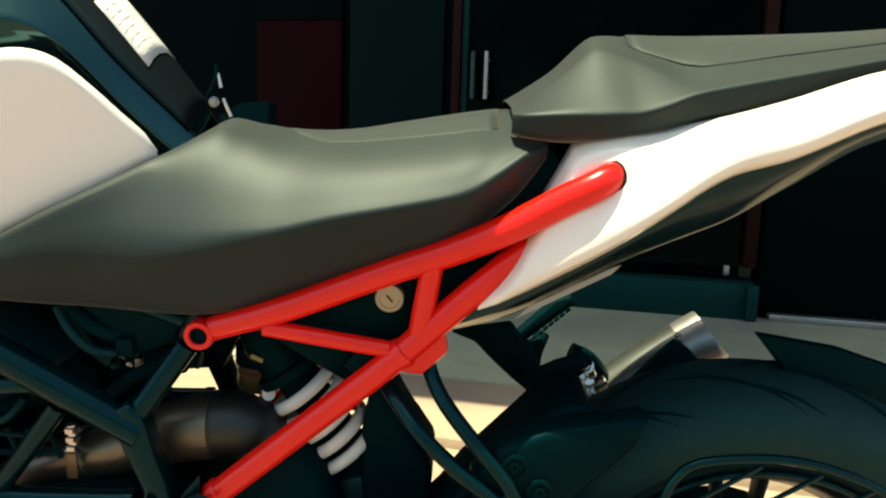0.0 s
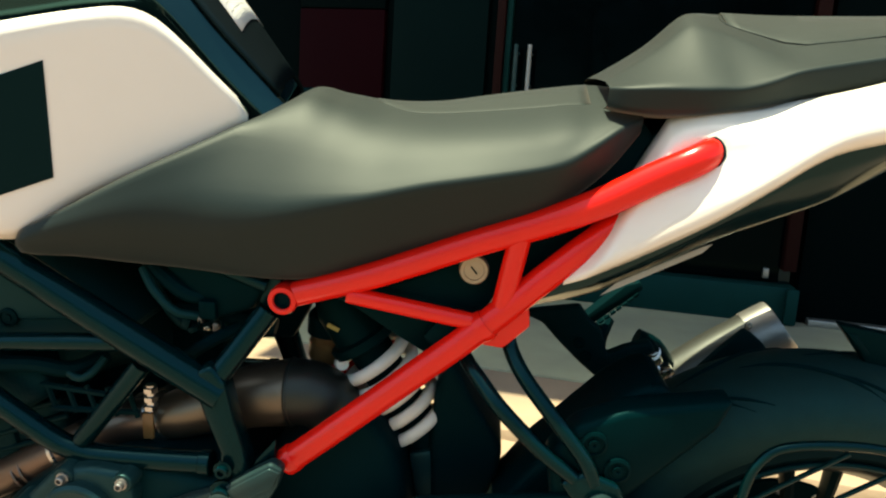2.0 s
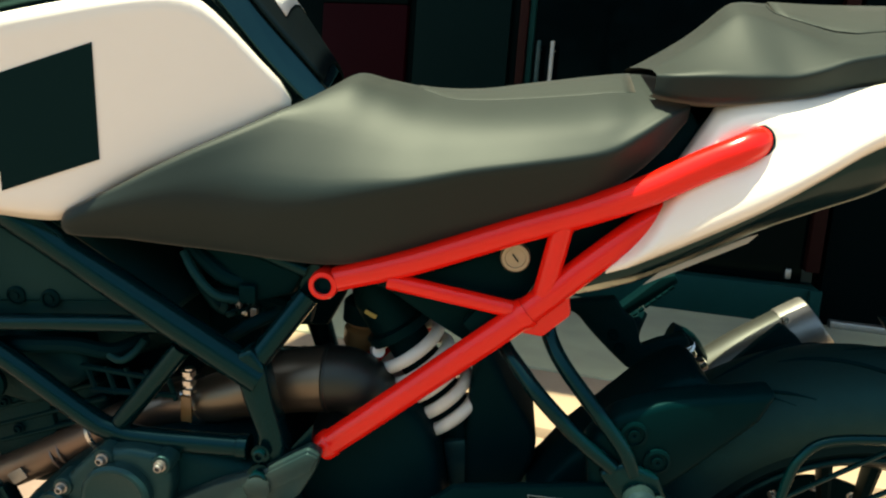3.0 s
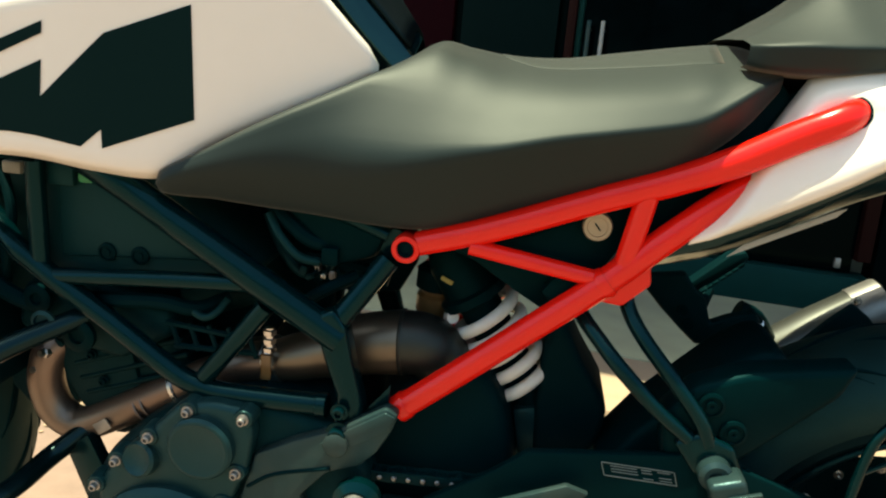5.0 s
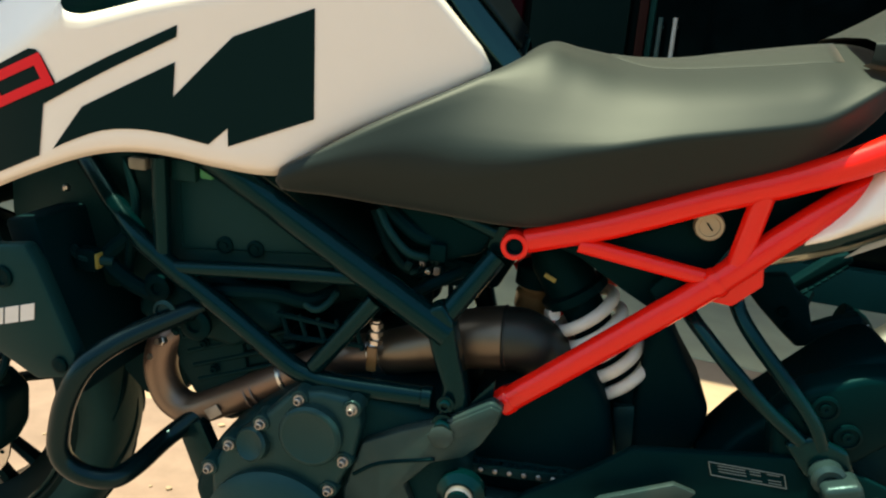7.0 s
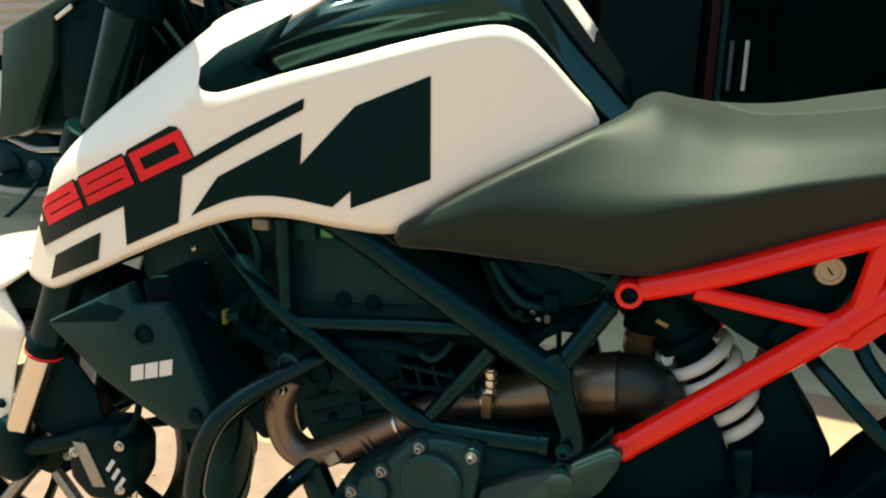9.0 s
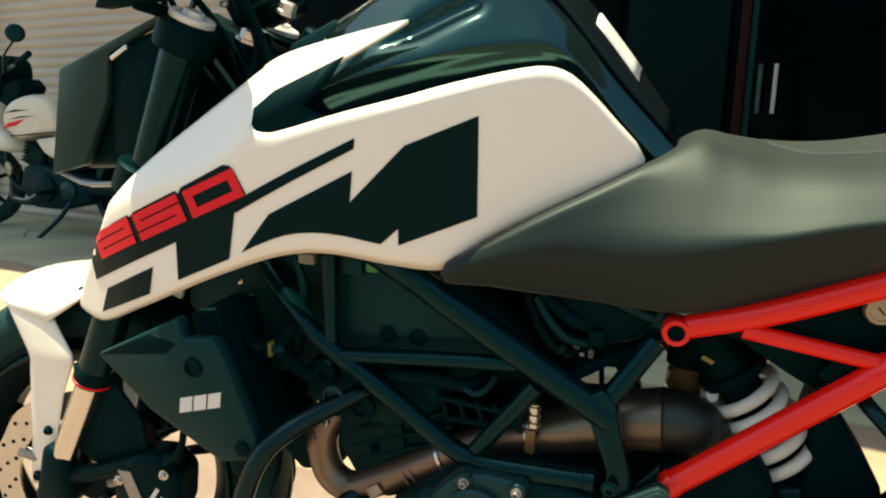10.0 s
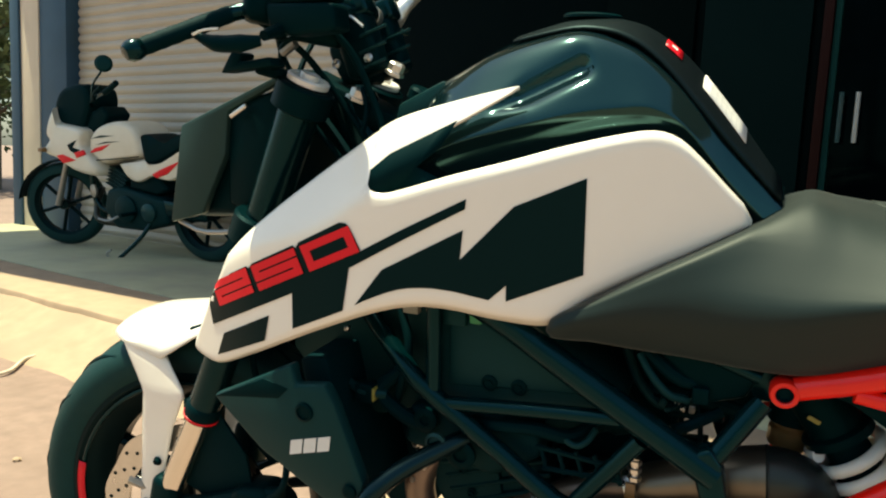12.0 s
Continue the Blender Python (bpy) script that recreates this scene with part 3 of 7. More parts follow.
# front brake: drilled disc, carrier and caliper
N = 72
disc_rows = []
for j in range(N + 1):
    a = 2 * math.pi * j / N
    wob = 0.003 * math.sin(9 * a)
    disc_rows.append([(FRONT.x + r * math.cos(a), y, FRONT.z + r * math.sin(a)) for r, y in ((0.108, -0.0725), (0.148 + wob, -0.0725), (0.148 + wob, -0.0775), (0.108, -0.0775), (0.108, -0.0725))])
part("brake_disc", sheet(disc_rows), STEEL, bike, "drilled steel front brake disc", 30).data.transform(STEER)
hole = lathe([(0.0032, 0), (0.0032, 0.0004)], (0, 0, 0), (0, -1, 0), 10)
hole_me = None
for ring, (r, cnt, ph) in enumerate(((0.116, 20, 0), (0.128, 20, 0.105), (0.140, 20, 0.21))):
    for k in range(cnt):
        a = 2 * math.pi * k / cnt + ph
        if hole_me is None:
            h_ob = part("drilled_hole", hole, DEEP, bike)
            hole_me = h_ob.data
        else:
            h_ob = new("drilled_hole", hole_me)
            h_ob.parent = bike
        h_ob.location = STEER @ Vector((FRONT.x + r * math.cos(a), -0.0776, FRONT.z + r * math.sin(a)))
        h_ob.rotation_euler = (0, 0, radians(12))
for k in range(5):
    a = 2 * math.pi * k / 5
    part("disc_carrier", tube([(FRONT.x + 0.03 * math.cos(a), -0.066, FRONT.z + 0.03 * math.sin(a)), (FRONT.x + 0.115 * math.cos(a + 0.2), -0.073, FRONT.z + 0.115 * math.sin(a + 0.2))], 0.009, 8, 1), ALUGREY, bike).data.transform(STEER)
cal = part("brake_caliper", prism([(-1.275, 0.352), (-1.245, 0.385), (-1.195, 0.392), (-1.165, 0.365), (-1.172, 0.31), (-1.195, 0.272), (-1.25, 0.268), (-1.282, 0.30)], -0.118, -0.058, 0.014, 4), PLASTIC, bike, "black radial brake caliper")
part("caliper_badge", prism([(-1.262, 0.362), (-1.24, 0.362), (-1.215, 0.30), (-1.236, 0.296)], -0.1205, -0.1175, 0.001), ALUGREY, cal)
for dx in (0.0, 0.012, 0.024):
    part("lettering_bar", block((-1.203 + dx * 0.6, -0.1192, 0.335 - dx), (0.006, 0.001, 0.022), 0.0003, (0, 35, 0)), PAPER, cal)
for c_ in ((-1.262, -0.118, 0.345), (-1.185, -0.118, 0.368), (-1.192, -0.118, 0.300)):
    bolt(c_, 0.005, cal)

# upside-down fork
fork_top, fork_ring, fork_low = Vector((-1.1075, 0, 0.9585)), Vector((-1.304, 0, 0.490)), Vector((-1.386, 0, 0.330))
axis_f = (fork_top - fork_low).normalized()
for s in (-1, 1):
    o = Vector((0, 0.100 * s, 0))
    leg = part("fork_leg", tube([fork_low + o - axis_f * 0.03, fork_ring + o + axis_f * 0.02], 0.0195, 24, 1), CHROME, bike, "polished inner fork tube")
    part("outer_tube", tube([fork_ring + o, fork_ring + o + axis_f * 0.10, fork_top + o], [0.0240, 0.0245, 0.027], 24, 2), FRAMEBLACK, leg, "black outer fork tube")
    part("seal_ring", lathe([(0.0200, -0.012), (0.0258, -0.010), (0.0268, 0.0), (0.0268, 0.012), (0.0240, 0.016)], fork_ring + o, axis_f, 28), DEEP, leg)
    part("red_stripe", lathe([(0.0268, -0.008), (0.0272, -0.0078), (0.0272, -0.0042), (0.0268, -0.004)], fork_ring + o, axis_f, 28, cap=False), REDDECAL, leg, "thin red seal line")
    part("axle_clamp", prism([(fork_low.x - 0.012, fork_low.z + 0.045), (fork_low.x + 0.032, fork_low.z + 0.035), (fork_low.x + 0.030, 0.285), (-1.382, 0.268), (-1.428, 0.280), (fork_low.x - 0.030, 0.31)], o.y - 0.020, o.y + 0.020, 0.012, 3), PLASTIC, leg)
    part("fork_cap", lathe([(0.0265, 0), (0.0270, 0.006), (0.0250, 0.008), (0.0190, 0.008), (0.0185, 0.006), (0.0125, 0.006), (0.0120, 0.013), (0.0005, 0.013)], fork_top + o + axis_f * 0.002, axis_f, 30), SATIN, leg, "silver fork cap")

# triple clamps, bar mounts, nuts
clamp_up, clamp_lo = fork_top - axis_f * 0.018, fork_top - axis_f * 0.205


def yoke(c, h, name):
    bms = [lathe([(0.030, -h), (0.0365, -h + 0.003), (0.0365, h - 0.003), (0.033, h)], c + Vector((0, 0.1 * s, 0)), axis_f, 26) for s in (-1, 1)]
    q = block((0, 0, 0), (0.062, 0.16, h * 1.7), 0.008)
    q.transform(Matrix.Translation(c + Vector((0.02, 0, -0.006))) @ axis_f.to_track_quat("Z", "Y").to_matrix().to_4x4() @ pose(0, 0, 0, 0, 0, 0))
    return part(name, joined(*bms, q), PLASTIC, bike, "black cast fork yoke")


upper = yoke(clamp_up, 0.018, "upper_yoke")
yoke(clamp_lo, 0.020, "lower_yoke")
for yy in (-0.035, 0.035):
    part("bar_riser", block((-1.066, yy, 1.008), (0.052, 0.036, 0.078), 0.010, (0, -20, 0), 3), PLASTIC, upper)
    part("riser_cap", block((-1.080, yy, 1.052), (0.060, 0.034, 0.030), 0.007, (0, -20, 0), 3), FRAMEBLACK, upper)
    for dx in (-0.017, 0.017):
        bolt((-1.082 + dx, yy, 1.067 + dx * 0.36), 0.0045, upper, STEEL, axis_f)
part("stem_nut", lathe([(0.0130, 0), (0.0130, 0.004), (0.0105, 0.005), (0.0105, 0.014), (0.008, 0.016), (0.0005, 0.016)], (-1.023, -0.030, 0.972), axis_f, 6), ALU, upper, "silver steering stem nut", 25)
part("yoke_bolt", lathe([(0.0150, 0), (0.0150, 0.004), (0.0115, 0.005), (0.0110, 0.014), (0.008, 0.016), (0.0005, 0.016)], (-1.074, -0.036, 0.940), axis_f, 6), ALU, upper, "", 25)
part("ignition_lock", lathe([(0.018, 0), (0.018, 0.012), (0.015, 0.016), (0.008, 0.016), (0.0005, 0.013)], (-1.000, 0.0, 0.940), axis_f, 20), PLASTIC, upper)

# handlebar with grip, lever, switch block
bar = part("handlebar", tube([(-1.072, 0, 1.050), (-1.078, -0.050, 1.052), (-1.110, -0.095, 1.058), (-1.181, -0.160, 1.037), (-1.222, -0.250, 0.997)], [0.0142, 0.0142, 0.0115, 0.0090, 0.0085], 16, 6), FRAMEBLACK, bike, "black tapered handlebar")
part("handlebar", tube([(-1.072, 0, 1.050), (-1.082, 0.055, 1.042), (-1.082, 0.095, 1.050), (-1.068, 0.115, 1.080), (-1.045, 0.20, 1.130), (-1.02, 0.36, 1.125)], [0.0142, 0.0142, 0.0125, 0.0112, 0.0112, 0.0112], 16, 6), ALU, bike)
GR = [Vector((-1.176, -0.152, 1.040)), Vector((-1.222, -0.250, 0.997))]
grip_dir = (GR[1] - GR[0]).normalized()
grip_len = (GR[1] - GR[0]).length
part("grip", tube([GR[0] + grip_dir * grip_len * k / 14 for k in range(15)], [0.0098 + 0.0006 * (k % 2) for k in range(15)], 16, 1), DEEP, bike, "ribbed black rubber grip")
part("bar_end", lathe([(0.0080, -0.003), (0.0105, 0.000), (0.0122, 0.007), (0.0118, 0.014), (0.0080, 0.020), (0.0005, 0.021)], GR[1], grip_dir, 20), FRAMEBLACK, bike, "rounded black bar end weight")
mirror_l = part("mirror", tube([(-1.110, -0.100, 1.055), (-1.120, -0.125, 1.120), (-1.150, -0.150, 1.190), (-1.150, -0.172, 1.215)], 0.0055, 10, 5), FRAMEBLACK, bike, "black handlebar mirror")
shell_bm = lathe([(0.010, -0.014), (0.036, -0.010), (0.050, 0.0), (0.052, 0.006), (0.046, 0.010), (0.0005, 0.010)], (0, 0, 0), (0, 0, 1), 32)
bmesh.ops.scale(shell_bm, vec=(1.55, 1.0, 1.0), verts=shell_bm.verts)
shell_bm.transform(pose(-1.150, -0.182, 1.225, 0, -24, 8))
part("mirror_head", shell_bm, PLASTIC, mirror_l)
part("switch_block", block((-1.150, -0.125, 1.052), (0.046, 0.050, 0.046), 0.012, (0, 10, 40), 3), PLASTIC, bike)
part("switch_block", block((-1.130, -0.090, 1.035), (0.060, 0.040, 0.040), 0.010, (0, -10, 20), 3), PLASTIC, bike)
part("lever_perch", block((-1.108, -0.075, 1.025), (0.070, 0.034, 0.034), 0.009, (0, 10, 20), 3), PLASTIC, bike)
part("clutch_lever", tube([(-1.112, -0.185, 1.006), (-1.132, -0.195, 1.003), (-1.160, -0.202, 1.003), (-1.186, -0.205, 1.012)], [0.006, 0.0100, 0.0095, 0.004], 12, 6, flat=0.7), PLASTIC, bike, "black clutch lever")
# bright sliver standing in for the highlight along the black lever
part("lever_glint", tube([(-1.186, -0.209, 1.0125), (-1.170, -0.209, 1.017), (-1.152, -0.206, 1.018)], 0.0016, 6, 4), ALU, bike)
part("clutch_pivot", tube([(-1.115, -0.175, 1.012), (-1.112, -0.13, 1.025), (-1.110, -0.09, 1.035)], [0.006, 0.010, 0.012], 10, 3), PLASTIC, bike)
# the clamp's edge highlight, modelled as a thin bright rod
part("clamp_glint", tube([(-1.084, -0.056, 1.044), (-1.070, -0.057, 1.043), (-1.052, -0.056, 1.030)], 0.0020, 8, 5), ALU, bike, "bright sliver as the highlight on the clamp edge")
for yy in (-0.035, 0.035):
    part("clamp_gap", block((-1.092, yy, 1.040), (0.010, 0.037, 0.0025), 0.0005, (0, -20, 0)), ALUGREY, upper)
    for k in range(3):
        part("clamp_rib", block((-1.040, yy - 0.0185, 0.985 + 0.020 * k), (0.040, 0.003, 0.004), 0.001, (0, -20, 0)), GREYPLASTIC, upper)
for c_, r_ in (((-1.092, -0.054, 0.985), 0.0045), ((-1.046, -0.054, 0.992), 0.0040), ((-1.126, -0.108, 1.020), 0.0035), ((-1.150, -0.150, 1.062), 0.0030), ((-1.135, -0.118, 1.066), 0.0030)):
    bolt(c_, r_, upper, STEEL, (0.1, -1, 0.4), 0.005)
part("cable_ferrule", tube([(-1.128, -0.092, 1.010), (-1.148, -0.090, 0.998)], 0.0062, 10, 1), ALUGREY, bike)
part("brake_hose_guide", tube([(-1.06, -0.045, 0.955), (-1.045, -0.062, 0.93), (-1.05, -0.066, 0.90)], 0.0035, 8, 4), DEEP, bike)
for pts in ([(-1.155, -0.13, 1.035), (-1.13, -0.075, 1.00), (-1.09, -0.05, 0.94), (-1.03, -0.05, 0.86)], [(-1.10, -0.10, 1.045), (-1.06, -0.075, 1.00), (-1.03, -0.065, 0.93), (-1.00, -0.07, 0.85)]):
    part("control_cable", tube(pts, 0.0048, 8, 6), PLASTIC, bike)
part("indicator", joined(tube([(-1.13, -0.08, 0.965), (-1.145, -0.145, 0.978)], 0.008, 8, 1), prism([(-1.188, 0.971), (-1.170, 0.997), (-1.155, 0.994), (-1.160, 0.984), (-1.117, 0.990), (-1.112, 0.979)], -0.165, -0.135, 0.004)), PLASTIC, bike, "black front turn signal")
for k, pts in enumerate((
    [(-1.12, -0.10, 1.02), (-1.15, -0.09, 1.0), (-1.16, -0.06, 0.95), (-1.10, -0.03, 0.86), (-1.02, -0.02, 0.78)],
    [(-1.12, -0.11, 1.03), (-1.16, -0.08, 1.03), (-1.18, -0.03, 0.98), (-1.08, -0.045, 0.87), (-0.99, -0.06, 0.74)],
    [(-1.10, 0.18, 1.04), (-1.17, 0.08, 1.05), (-1.19, 0.0, 0.96), (-1.20, -0.02, 0.78), (-1.27, -0.05, 0.58)])):
    part("control_cable", tube(pts, 0.0042, 8, 6), DEEP, bike)

master = part("brake_master_cylinder", prism([(-1.131, 1.052), (-1.040, 1.049), (-1.037, 1.018), (-1.098, 1.013), (-1.127, 1.023)], -0.150, -0.110, 0.006, 3), PLASTIC, bike, "black brake master cylinder")
part("reservoir_cap", block((-1.085, -0.130, 1.055), (0.080, 0.036, 0.008), 0.003), PLASTIC, master)
part("riser_block", prism([(-1.131, 1.001), (-1.126, 1.044), (-1.074, 1.050), (-1.058, 1.018), (-1.063, 0.960), (-1.110, 0.960)], -0.012, 0.030, 0.008, 3), PLASTIC, bike, "black handlebar riser block")

# headlamp housing and its side mask
lamp = part("headlamp", prism([(-1.318, 0.775), (-1.300, 0.890), (-1.150, 0.958), (-1.155, 0.82), (-1.205, 0.782)], -0.080, 0.080, 0.014, 3), PLASTIC, bike, "black headlamp housing")
part("lens", prism([(-1.336, 0.785), (-1.318, 0.885), (-1.300, 0.885), (-1.318, 0.785)], -0.070, 0.070, 0.005), GLASS, lamp)
for s in (-1, 1):
    a, b = sorted((s * 0.083, s * 0.098))
    part("mask", prism([(-1.342, 0.768), (-1.312, 0.905), (-1.140, 0.976), (-1.150, 0.962), (-1.232, 0.925), (-1.240, 0.868), (-1.285, 0.784)], a, b, 0.004), MASKGREY, lamp, "grey-black headlamp mask")
    part("inner_panel", prism([(-1.24, 0.93), (-1.155, 0.955), (-1.17, 0.83), (-1.215, 0.79), (-1.245, 0.80)], *sorted((s * 0.081, s * 0.090)), 0.006), PLASTIC, lamp)
    part("mask_bracket", tube([(-1.335, s * 0.086, 0.770), (-1.285, s * 0.09, 0.758), (-1.20, s * 0.085, 0.768)], 0.0038, 8, 3), ALUGREY, lamp)
part("mask_clip", block((-1.213, -0.100, 0.925), (0.030, 0.005, 0.006), 0.0015, (0, -30, 0)), STEEL, lamp)

# front fender: arched shell with legs to the fork
fend_rows = []
for x in stations(-1.505, -1.262, 26):
    top = curve(x, [(-1.505, 0.586), (-1.498, 0.596), (-1.47, 0.607), (-1.40, 0.620), (-1.33, 0.630), (-1.262, 0.636)])
    hwid = curve(x, [(-1.505, 0.058), (-1.495, 0.072), (-1.466, 0.087), (-1.40, 0.092), (-1.33, 0.094), (-1.262, 0.090)])
    edge = interp(x, [(-1.505, 0.580), (-1.49, 0.577), (-1.466, 0.572), (-1.43, 0.565), (-1.388, 0.556), (-1.36, 0.573), (-1.323, 0.597), (-1.262, 0.630)])
    row = []
    for j in range(-9, 10):
        q = j / 9
        row.append((x, hwid * math.copysign(abs(q) ** 0.85, q), top - (top - edge) * abs(q) ** 2.3))
    fend_rows.append(row)
fender = part("front_fender", sheet(fend_rows), WHITE, bike, "glossy white front fender", 50, solid=0.003)
for s in (-1, 1):
    leg_rows = []
    for k in range(25):
        u = k / 24
        left = [interp(u, tuple(zip((0, 0.27, 0.52, 1), v))) for v in ((-1.470, -1.424, -1.436, -1.456), (0.580, 0.502, 0.431, 0.287))]
        right = [interp(u, tuple(zip((0, 0.23, 0.47, 1), v))) for v in ((-1.384, -1.343, -1.374, -1.420), (0.563, 0.505, 0.442, 0.292))]
        yy = interp(u, [(0, 0.0855), (0.06, 0.0905), (0.25, 0.0975), (0.5, 0.0945), (1, 0.0925)])
        leg_rows.append([(left[0] + (right[0] - left[0]) * q, s * (yy - 0.0035 * (2 * abs(q - 0.5)) ** 6), left[1] + (right[1] - left[1]) * q) for q in (0, 0.04, 0.12, 0.3, 0.5, 0.7, 0.88, 0.96, 1)])
    leg_bm = sheet(leg_rows)
    if sum(f.normal.y for f in leg_bm.faces) * s < 0:
        bmesh.ops.reverse_faces(leg_bm, faces=leg_bm.faces)
    part("fender_leg", leg_bm, WHITE, fender, "white fender side plate", 50, 0.003)
    bolt((-1.437, s * 0.094, 0.304), 0.006, fender, DEEP, (0, s, 0))
    bolt((-1.405, s * 0.095, 0.385), 0.005, fender, DEEP, (0, s, 0))
both("fork_guard", prism([(-1.345, 0.50), (-1.29, 0.50), (-1.235, 0.43), (-1.225, 0.36), (-1.28, 0.33), (-1.352, 0.36)], -0.096, -0.090, 0.002), DEEP, fender, "black fork guard plate")
part("fender_inner", prism([(-1.345, 0.605), (-1.265, 0.635), (-1.25, 0.585), (-1.30, 0.575)], -0.080, 0.080, 0.006), PLASTIC, fender)

# white tank side panels
PB = [(-1.275, 0.604), (-1.255, 0.602), (-1.213, 0.602), (-1.146, 0.630), (-1.08, 0.661), (-1.019, 0.688), (-0.963, 0.709), (-0.924, 0.716), (-0.886, 0.714), (-0.837, 0.705), (-0.785, 0.700), (-0.765, 0.712), (-0.739, 0.732), (-0.683, 0.762), (-0.629, 0.791), (-0.587, 0.816)]
PM = [(-0.980, 0.852), (-0.9785, 0.8485), (-0.975, 0.8455), (-0.969, 0.8435), (-0.955, 0.844), (-0.887, 0.865), (-0.829, 0.881), (-0.775, 0.897), (-0.72, 0.910), (-0.688, 0.914), (-0.665, 0.907), (-0.642, 0.887), (-0.612, 0.855), (-0.595, 0.837), (-0.587, 0.822)]
PU = [(-0.980, 0.852), (-0.9795, 0.857), (-0.978, 0.862), (-0.974, 0.868), (-0.957, 0.883), (-0.907, 0.908), (-0.865, 0.933), (-0.828, 0.956)]
PT = [(-1.275, 0.612), (-1.240, 0.664), (-1.200, 0.724), (-1.180, 0.755), (-1.128, 0.801), (-1.056, 0.857), (-0.998, 0.897), (-0.958, 0.922), (-0.896, 0.942), (-0.828, 0.959)]
PY = [(-1.275, -0.143), (-1.25, -0.156), (-1.20, -0.174), (-1.14, -0.188), (-1.08, -0.192), (-0.98, -0.190), (-0.875, -0.167), (-0.82, -0.151), (-0.75, -0.125), (-0.66, -0.094), (-0.587, -0.070)]


def panel_y(x, z):
    y = curve(x, PY)
    lo, hi = curve(x, PB), curve(x, PT)
    if x > -0.98:
        hi = curve(x, PM)
        if z > hi + 0.004 and x < -0.82:
            f = (x + 0.98) / 0.152
            k = z - curve(x, PU) + 0.011
            return -0.190 + f * 0.056 + 0.275 * (k + math.sqrt(k * k + 0.00006))
    d = min(z - lo, 1.0)
    y += 0.005 * max(0.0, 1 - d / 0.010) ** 2
    e = hi - z
    if x < -0.98:
        k = z - curve(x, [(-1.19, 0.742), (-1.139, 0.767), (-1.043, 0.802), (-0.98, 0.842)])
        y += 0.55 * 0.5 * (k + math.sqrt(k * k + 0.00006)) if x > -1.19 else 0.004 * max(0.0, 1 - e / 0.012) ** 2
    else:
        q = min(1.0, (x + 0.98) / 0.035)
        k = z - 0.842
        y += q * 0.004 * max(0.0, 1 - e / 0.008) ** 2 + (1 - q) * 0.275 * (k + math.sqrt(k * k + 0.00006))
    return y


def panel_mesh():
    rows = []
    ka, kb = 16, 12
    apex = 0.852
    bms = []
    ra = []
    for x in stations(-1.275, -0.980, 36):
        lo, hi = curve(x, PB), curve(x, PT)
        mid = lo + (hi - lo) * (0.5 + (x + 1.275) / 0.295 * ((apex - curve(-0.98, PB)) / (curve(-0.98, PT) - curve(-0.98, PB)) - 0.5))
        zs = [lo + (mid - lo) * i / ka for i in range(ka + 1)] + [mid + (hi - mid) * i / kb for i in range(1, kb + 1)]
        ra.append([(x, panel_y(x, z), z) for z in zs])
    bms.append(sheet(ra))
    rb = [ra[-1][:ka + 1]]
    for x in [-0.980 + 0.393 * (i / 60) ** 1.5 for i in range(1, 61)]:
        lo, hi = curve(x, PB), max(curve(x, PM), curve(x, PB) + 0.003)
        rb.append([(x, panel_y(x, lo + (hi - lo) * i / ka), lo + (hi - lo) * i / ka) for i in range(ka + 1)])
    bms.append(sheet(rb))
    rc = [ra[-1][ka:]]
    for x in [-0.980 + 0.152 * (i / 32) ** 2 for i in range(1, 33)]:
        lo, hi = curve(x, PU), max(curve(x, PT), curve(x, PU) + 0.002)
        rc.append([(x, panel_y(x, max(lo + (hi - lo) * i / kb, curve(x, PM) + 0.005)), lo + (hi - lo) * i / kb) for i in range(kb + 1)])
    bms.append(sheet(rc))
    bm = joined(*bms)
    bmesh.ops.remove_doubles(bm, verts=bm.verts, dist=0.0006)
    bmesh.ops.recalc_face_normals(bm, faces=bm.faces)
    if sum(f.normal.y * f.calc_area() for f in bm.faces) > 0:
        bmesh.ops.reverse_faces(bm, faces=bm.faces)
    return bm


tank_panel = both("tank_panel", panel_mesh(), WHITE, bike, "glossy white tank side panel with black graphics", 50, 0.004)


def decal(outline, lift=0.0010):
    bm = bmesh.new()
    bm.faces.new([bm.verts.new((x, 0, z)) for x, z in outline])
    for k in range(60):
        x = -1.27 + 0.012 * k
        bmesh.ops.bisect_plane(bm, geom=list(bm.verts) + list(bm.edges) + list(bm.faces), plane_co=(x, 0, 0), plane_no=(1, 0, 0))
    for k in range(26):
        z = 0.59 + 0.012 * k
        bmesh.ops.bisect_plane(bm, geom=list(bm.verts) + list(bm.edges) + list(bm.faces), plane_co=(0, 0, z), plane_no=(0, 0, 1))
    off = [f for f in bm.faces if f.calc_center_median().z > curve(f.calc_center_median().x, PT) + 0.003]
    bmesh.ops.delete(bm, geom=off, context="FACES")
    for v in bm.verts:
        v.co.z = min(v.co.z, curve(v.co.x, PT) - 0.0005)
        v.co.y = panel_y(v.co.x, v.co.z) - lift
    bmesh.ops.triangulate(bm, faces=bm.faces)
    bmesh.ops.recalc_face_normals(bm, faces=bm.faces)
    if sum(f.normal.y * f.calc_area() for f in bm.faces) > 0:
        bmesh.ops.reverse_faces(bm, faces=bm.faces)
    return bm


